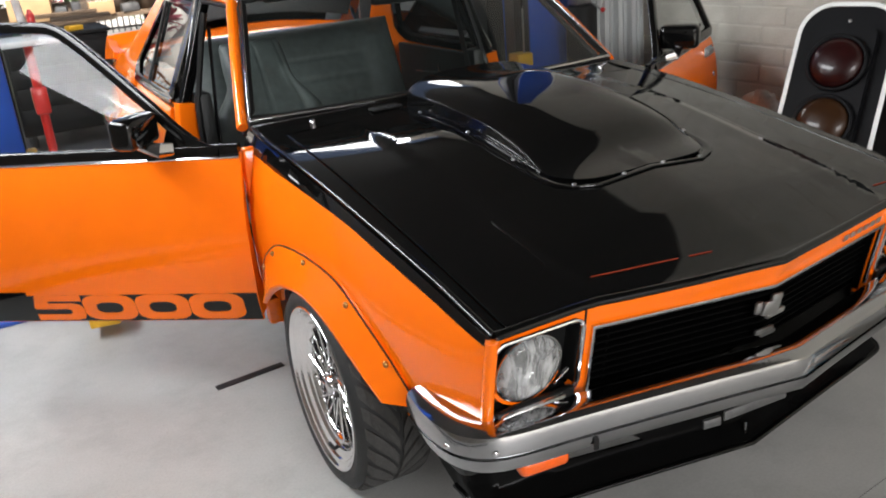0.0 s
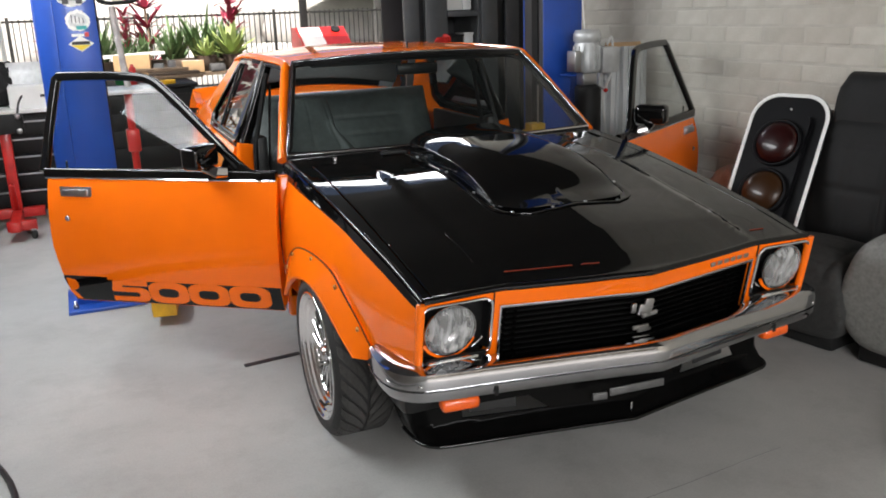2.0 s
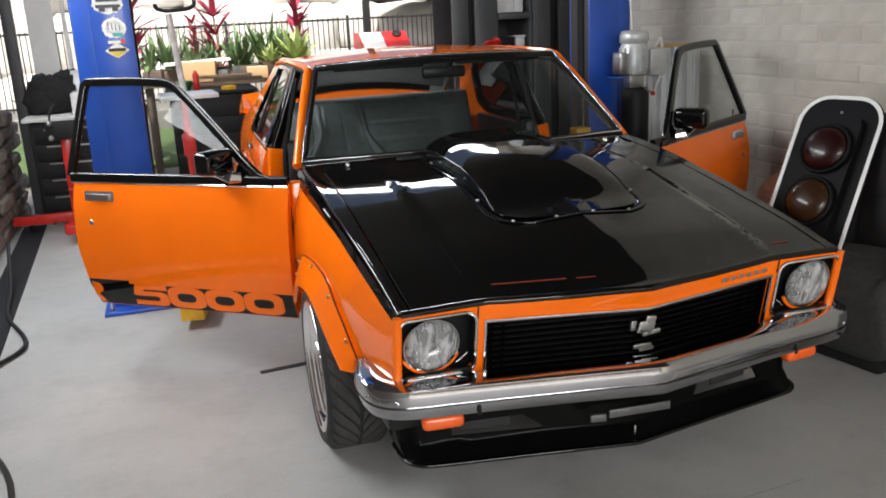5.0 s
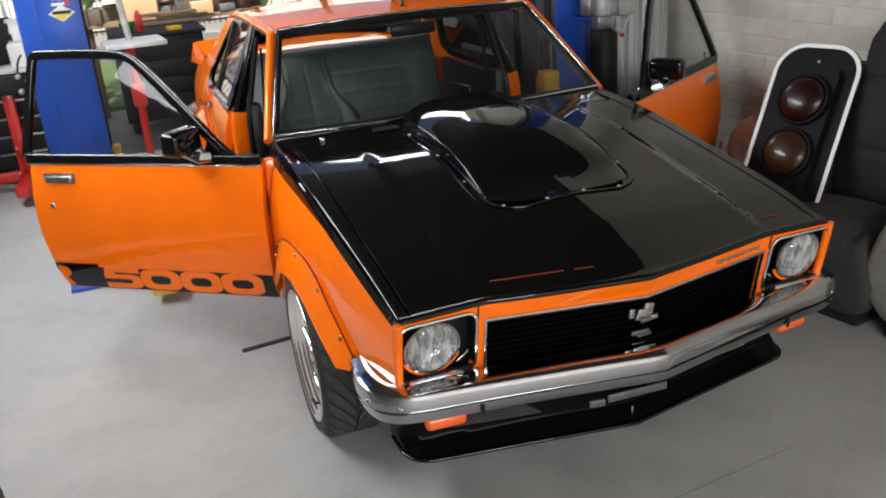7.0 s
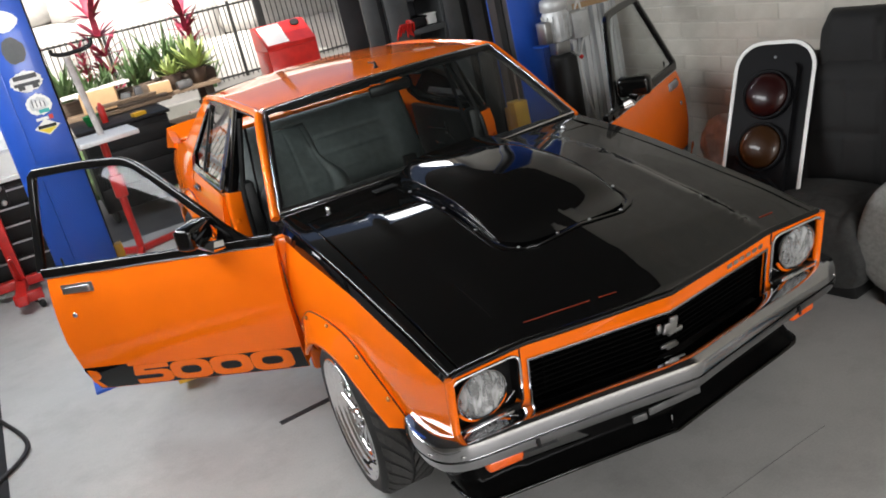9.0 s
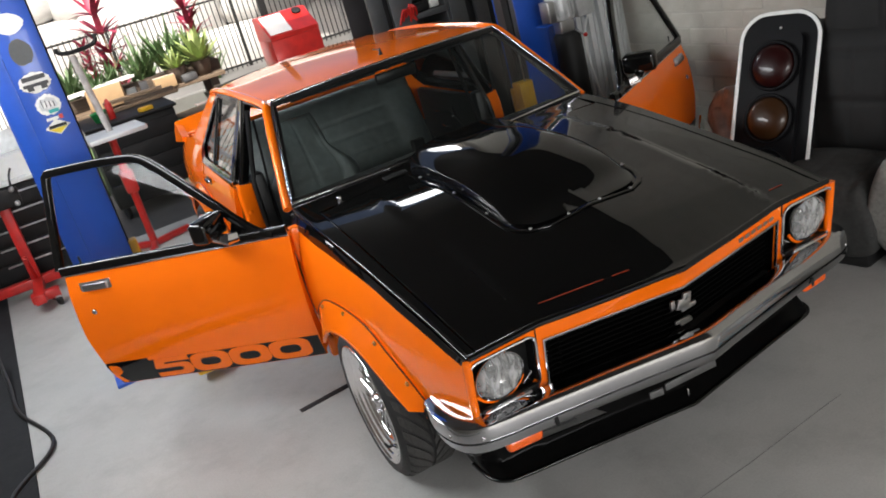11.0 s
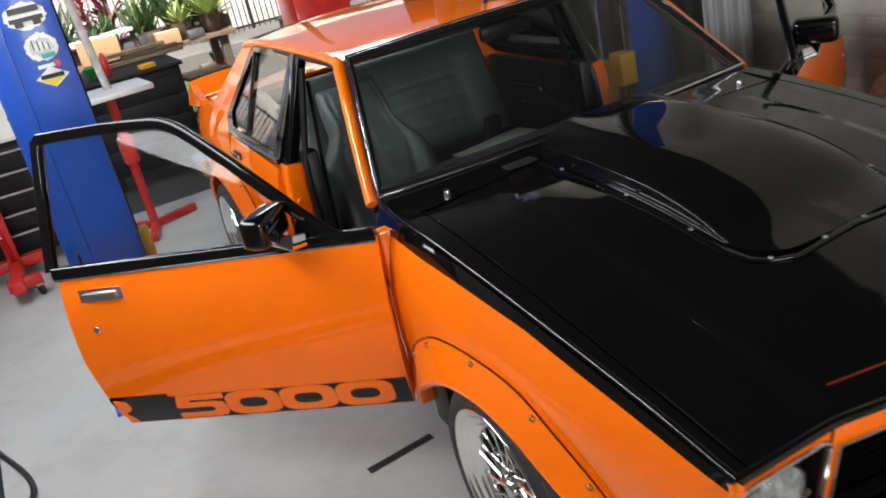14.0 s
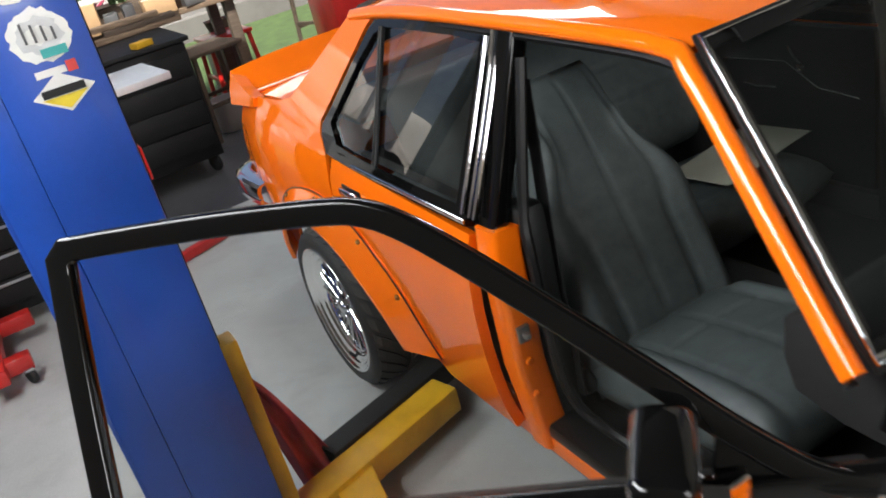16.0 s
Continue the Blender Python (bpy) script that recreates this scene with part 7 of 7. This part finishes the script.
part("wrapped_column", sweep(bmesh.new(), spline([(-1.14, 4.42, 1.00), (-1.16, 4.42, 1.25), (-1.185, 4.42, 1.62)], 6), circle(0.026, 12), up=(0, 1, 0)), PLASTIC_WRAP, st, "column wrapped in crinkled clear film")
part("handlebar", sweep(bmesh.new(), spline([(-1.275, 4.42, 1.70), (-1.27, 4.42, 1.665), (-1.21, 4.42, 1.645), (-1.13, 4.42, 1.645), (-1.03, 4.42, 1.655), (-0.985, 4.42, 1.68), (-0.98, 4.42, 1.72)], 5), circle(0.016, 8), up=(0, 1, 0)), BLACK_STEEL, st, "black curved handlebar")

plant_trough = thing("planter_trough", "long dark timber planter on the garden bench", "planter")
part("box", boxes(bmesh.new(), ((-0.58, 7.16, 1.01), (1.85, 0.36, 0.118)), bevel=0.008), DARK_WOOD, plant_trough)
part("soil", boxes(bmesh.new(), ((-0.58, 7.16, 1.074), (1.79, 0.30, 0.012)), bevel=0), POT, plant_trough)

cart = thing("tool_cart", "black steel tool cart on castors outside the rear opening", "tool cart")
part("body", boxes(bmesh.new(), ((-0.86, 6.15, 0.50), (0.80, 0.98, 0.76)), bevel=0.008), BLACK_STEEL, cart)
part("top_tray", boxes(bmesh.new(), ((-0.86, 6.15, 0.90), (0.86, 1.04, 0.03)), bevel=0.006), BLACK_STEEL, cart)
for x in (-1.20, -0.52):
    for y in (5.74, 6.58):
        c = part("castor", lathe(bmesh.new(), [(0.03, -0.018), (0.06, -0.014), (0.065, 0), (0.06, 0.014), (0.03, 0.018)], 18, pose(x, y, 0.065, 0, 90, 20)), RUBBER, cart)
        part("fork", boxes(bmesh.new(), ((x, y, 0.125), (0.05, 0.06, 0.03)), bevel=0.003), STEEL, c)
for i in range(4):
    part("drawer", boxes(bmesh.new(), ((-0.86, 5.655, 0.27 + i * 0.16), (0.76, 0.02, 0.15)), bevel=0.004), BLACK_STEEL, cart)
bench = thing("wooden_bench", "weathered timber garden bench table crowded with pots", "table")
for i in range(5):
    part("plank", boxes(bmesh.new(), ((-0.63, 6.78 + i * 0.15, 0.93), (1.90, 0.14, 0.04)), bevel=0.004), WOOD, bench)
for x in (-1.45, 0.20):
    for y in (6.82, 7.32):
        part("leg", boxes(bmesh.new(), ((x, y, 0.455), (0.08, 0.08, 0.91)), bevel=0.004), DARK_WOOD, bench)
for i, (x, y, w, h) in enumerate(((-0.92, 6.76, 0.36, 0.21), (-0.31, 6.78, 0.22, 0.12))):
    b = thing("cardboard_box", "brown cardboard box on the timber bench", "box", group="bench clutter")
    part("carton", boxes(bmesh.new(), ((x, y, 0.951 + h / 2), (w, 0.18, h), pose(0, 0, 0, 0, 0, 8 * i - 10)), bevel=0.003), CARD, b)
    part("tape_strip", boxes(bmesh.new(), ((x, y, 0.953 + h), (w * 0.99, 0.04, 0.002), pose(0, 0, 0, 0, 0, 8 * i - 10)), bevel=0), WHITE_PLASTIC, b)
box_g = thing("green_tub", "small green plastic tub on the tool cart", "tub")
part("tub", lathe(bmesh.new(), [(0.05, 0), (0.075, 0.09), (0.08, 0.095), (0.07, 0.095), (0.05, 0.02), (0.01, 0.02)], 20, pose(-1.10, 5.95, 0.915)), GREEN_PLASTIC, box_g)
tins = thing("spray_can", "red spray can on the tool cart", "can")
part("can", lathe(bmesh.new(), [(0.03, 0), (0.032, 0.004), (0.032, 0.15), (0.02, 0.165), (0.014, 0.19), (0.004, 0.19)], 18, pose(-0.99, 5.92, 0.915)), RED, tins)
# white shallow tray, timber offcuts and jars along the bench's front
tray = thing("plastic_tray", "long shallow white plastic tray on the timber bench", "tray")
part("base", boxes(bmesh.new(), ((-0.92, 6.95, 1.140), (0.70, 0.15, 0.008), pose(0, 0, 0, 0, -2, 3)), bevel=0.002), WHITE_PLASTIC, tray)
for dy in (-0.075, 0.075):
    part("rim", boxes(bmesh.new(), ((-0.92, 6.95 + dy, 1.152), (0.70, 0.008, 0.032), pose(0, 0, 0, 0, -2, 3)), bevel=0.002), WHITE_PLASTIC, tray)
rng = random.Random(31)
for i, (x, w, h, mat, nm, lb, ct) in enumerate(((-1.36, 0.14, 0.14, DARK_WOOD, "wooden_crate", "dark wooden crate on the timber bench", "crate"), (-0.66, 0.10, 0.10, GREY_STEEL, "metal_tin", "grey metal tin on the timber bench", "tin"), (-0.53, 0.08, 0.13, DARK_GREY, "metal_tin", "dark metal tin on the timber bench", "tin"), (-0.06, 0.16, 0.07, CAST_DARK, "metal_tin", "flat weathered tin on the timber bench", "tin"))):
    b = thing(nm, lb, ct, group="bench clutter")
    part("body", boxes(bmesh.new(), ((x, 6.76, 0.951 + h / 2), (w, 0.12, h), pose(0, 0, 0, 0, 0, rng.uniform(-15, 15))), bevel=0.006), mat, b)
    part("lid", boxes(bmesh.new(), ((x, 6.76, 0.955 + h), (w * 0.9, 0.10, 0.010)), bevel=0.003), mat, b)
for i, (x, w, z) in enumerate(((-0.62, 0.70, 0.936), (-0.55, 0.50, 0.972), (-0.70, 0.60, 1.008))):
    b = thing("timber_offcut", "weathered timber offcut stacked on the tool cart", "timber", group="timber offcuts")
    part("board", boxes(bmesh.new(), ((x, 6.40 + 0.03 * i, z), (w, 0.12, 0.034), pose(0, 0, 0, 0, 0, 5 - 6 * i)), bevel=0.004), DARK_WOOD if i % 2 else WOOD, b)
manual = thing("yellow_packet", "yellow packet on the tool cart's top", "packet")
part("packet", boxes(bmesh.new(), ((-0.70, 5.72, 0.935), (0.12, 0.09, 0.038), pose(0, 0, 0, 0, 0, 20)), bevel=0.005), YELLOW, manual)


def stool(cx, cy, h, w, mat, label, rot=0):
    t = thing("stool", label, "stool", group="garden stools", at=pose(cx, cy, 0, 0, 0, rot))
    part("seat", boxes(bmesh.new(), ((0, 0, h - 0.015), (w, w, 0.03)), bevel=0.005), mat, t)
    for sx in (-1, 1):
        for sy in (-1, 1):
            part("leg", sweep(bmesh.new(), [(sx * w * 0.5, sy * w * 0.5, 0), (sx * w * 0.42, sy * w * 0.42, h - 0.03)], rrect(0.035, 0.035, 0.006, 2), up=(0, 1, 0)), mat, t)
    for sx in (-1, 1):
        part("rail", boxes(bmesh.new(), ((sx * w * 0.46, 0, h * 0.45), (0.025, w * 0.86, 0.03)), bevel=0.004), mat, t)
        part("cross_rail", boxes(bmesh.new(), ((0, sx * w * 0.46, h * 0.40), (w * 0.86, 0.025, 0.03)), bevel=0.004), mat, t)


stool(-0.14, 6.62, 0.66, 0.44, DARK_WOOD, "dark wooden stool outside the rear opening", 12)
stool(0.22, 7.35, 0.60, 0.40, RED, "red painted stool behind the wooden one", 0)
stool(1.35, 7.9, 0.8, 0.42, DARK_WOOD, "dark wooden bar stool on the lawn edge", 15)
pail = thing("bucket", "white plastic bucket on the paving", "bucket")
part("tub", lathe(bmesh.new(), [(0.10, 0), (0.13, 0.24), (0.137, 0.25), (0.12, 0.25), (0.09, 0.02), (0.01, 0.02)], 24, pose(-0.12, 6.62, 0)), WHITE_PLASTIC, pail)

redc = thing("red_machine_cabinet", "red workshop machine cabinet with a sloping cream panel", "machine")
part("body", boxes(bmesh.new(), ((1.02, 6.35, 0.565), (0.54, 0.50, 1.13)), bevel=0.012), RED, redc)
bm = plate([(6.10, 1.13), (6.60, 1.13), (6.60, 1.37), (6.42, 1.37), (6.10, 1.17)], 0.75, 1.29)
bm.transform(Matrix(((0, 1, 0, 0), (1, 0, 0, 0), (0, 0, 1, 0), (0, 0, 0, 1))))
bmesh.ops.recalc_face_normals(bm, faces=bm.faces)
part("head", bm, RED, redc)
part("panel", boxes(bmesh.new(), ((0.89, 6.255, 1.276), (0.24, 0.34, 0.008), pose(0, 0, 0, 32, 0, 0)), bevel=0.003), WHITE, redc, "cream control panel")
part("dial", lathe(bmesh.new(), [(0.05, 0), (0.05, 0.02), (0.04, 0.024)], 20, pose(1.18, 6.36, 1.335, 32, 0, 0)), BLACK_STEEL, redc)
toolr = thing("red_strap_heap", "heap of red ratchet straps on a shelf edge", "straps")
for i in range(6):
    part("strap", sweep(bmesh.new(), spline([(1.02 + 0.03 * i, 3.30, 1.20 + 0.02 * (i % 3)), (1.06 + 0.02 * i, 3.27, 1.30), (1.12, 3.29, 1.24 + 0.015 * i), (1.16, 3.3, 1.2)], 5), circle(0.009, 6), up=(0, 1, 0)), RED, toolr)

STRAP, ROSE, CANE = "green strap-leaved clump growing on the bench", "pale green agave rosette on the bench", "tall magenta-leaved cane plant behind the bench"
for i, (x, y, z, k, sz, lb) in enumerate((
        (-1.42, 7.10, 1.07, "strap", 0.46, STRAP), (-1.20, 7.22, 1.07, "strap", 0.56, STRAP), (-0.98, 7.10, 1.07, "strap", 0.44, STRAP), (-0.78, 7.24, 1.07, "strap", 0.40, STRAP), (-0.52, 7.10, 1.07, "strap", 0.44, STRAP), (-0.38, 7.24, 1.07, "strap", 0.58, STRAP), (-0.16, 7.20, 1.07, "strap", 0.66, STRAP), (0.02, 7.26, 1.07, "strap", 0.60, STRAP), (0.18, 7.22, 1.07, "strap", 0.48, STRAP),
        (-0.14, 6.86, 0.95, "rosette", 0.24, ROSE), (0.14, 6.90, 0.95, "rosette", 0.40, ROSE), (0.20, 7.14, 1.07, "rosette", 0.34, ROSE),
        (-0.92, 7.20, 1.07, "cane", 0.30, CANE), (-0.66, 7.60, 0.50, "cane", 0.74, CANE), (0.30, 7.72, 0.50, "cane", 0.62, CANE), (-1.60, 7.9, 0.5, "cane", 0.80, "tall magenta-leaved cane plant beside the lawn"))):
    if z < 0.9:
        tagged(box_part("plinth", (x, y, z / 2), (0.3, 0.3, z), GROUND), "pale stone plinth under a pot", "plinth")
    plant(x, y, z, k, sz, lb, z < 1.0, 20 + i)
for i in range(9):
    plant(-4.8 + i * 1.5, 12.05, 0.31, "strap", 0.7, "green strap-leaved clump beside the fence", False, 60 + i)

# ---- brick wall beside the car, last ----
bw = thing("wall_brick", "cream-painted brick wall with recessed joints", "wall", kind="structure")
part("mortar", boxes(bmesh.new(), ((WALL_X + 0.0885, -0.5, 1.75), (0.20, 11.0, 3.50)), bevel=0), MORTAR, bw, smooth=False)
BL, BHH = 0.30, 0.0975
bm = boxes(bmesh.new(), ((0, 0, 0), (0.03, BL - 0.012, BHH - 0.010)), bevel=0.005, seg=1)
for v in bm.verts:
    v.co += Vector((0, 0.002 * math.sin(v.co.z * 90), 0))
brick_me = bpy.data.meshes.new("brick")
bm.to_mesh(brick_me)
bm.free()
brick_me.materials.append(BRICK)
rng = random.Random(2)
rest_v, rest_f = [], []
bv = [tuple(v.co) for v in brick_me.vertices]
bf = [tuple(p.vertices) for p in brick_me.polygons]
count = 0
for row in range(36):
    for k in range(-18, 18):
        y = k * BL + (BL / 2 if row % 2 else 0)
        z = (row + 0.5) * BHH
        if y < -5.8 or y > 4.9 or z > 3.46:
            continue
        dx, dr = rng.uniform(-0.0022, 0.0022), rng.uniform(-0.010, 0.010)
        y += rng.uniform(-0.006, 0.006)
        z += rng.uniform(-0.0025, 0.0025)
        near = -0.2 < y < 3.0 and 0.30 < z < 1.80
        if near and count < 300:
            ob = new("brick", brick_me)
            ob.parent = bw
            ob.location, ob.rotation_euler = (WALL_X + dx, y, z), (0, dr * 0.4, dr)
            count += 1
        else:
            o = len(rest_v)
            rest_v += [(WALL_X + dx + a, y + b, z + c) for a, b, c in bv]
            rest_f += [tuple(i + o for i in f) for f in bf]
me = bpy.data.meshes.new("brick_rest")
me.from_pydata(rest_v, [], rest_f)
me.materials.append(BRICK)
ob = new("brick_rest", me)
ob.parent = bw
ob["kind"] = "stuff"
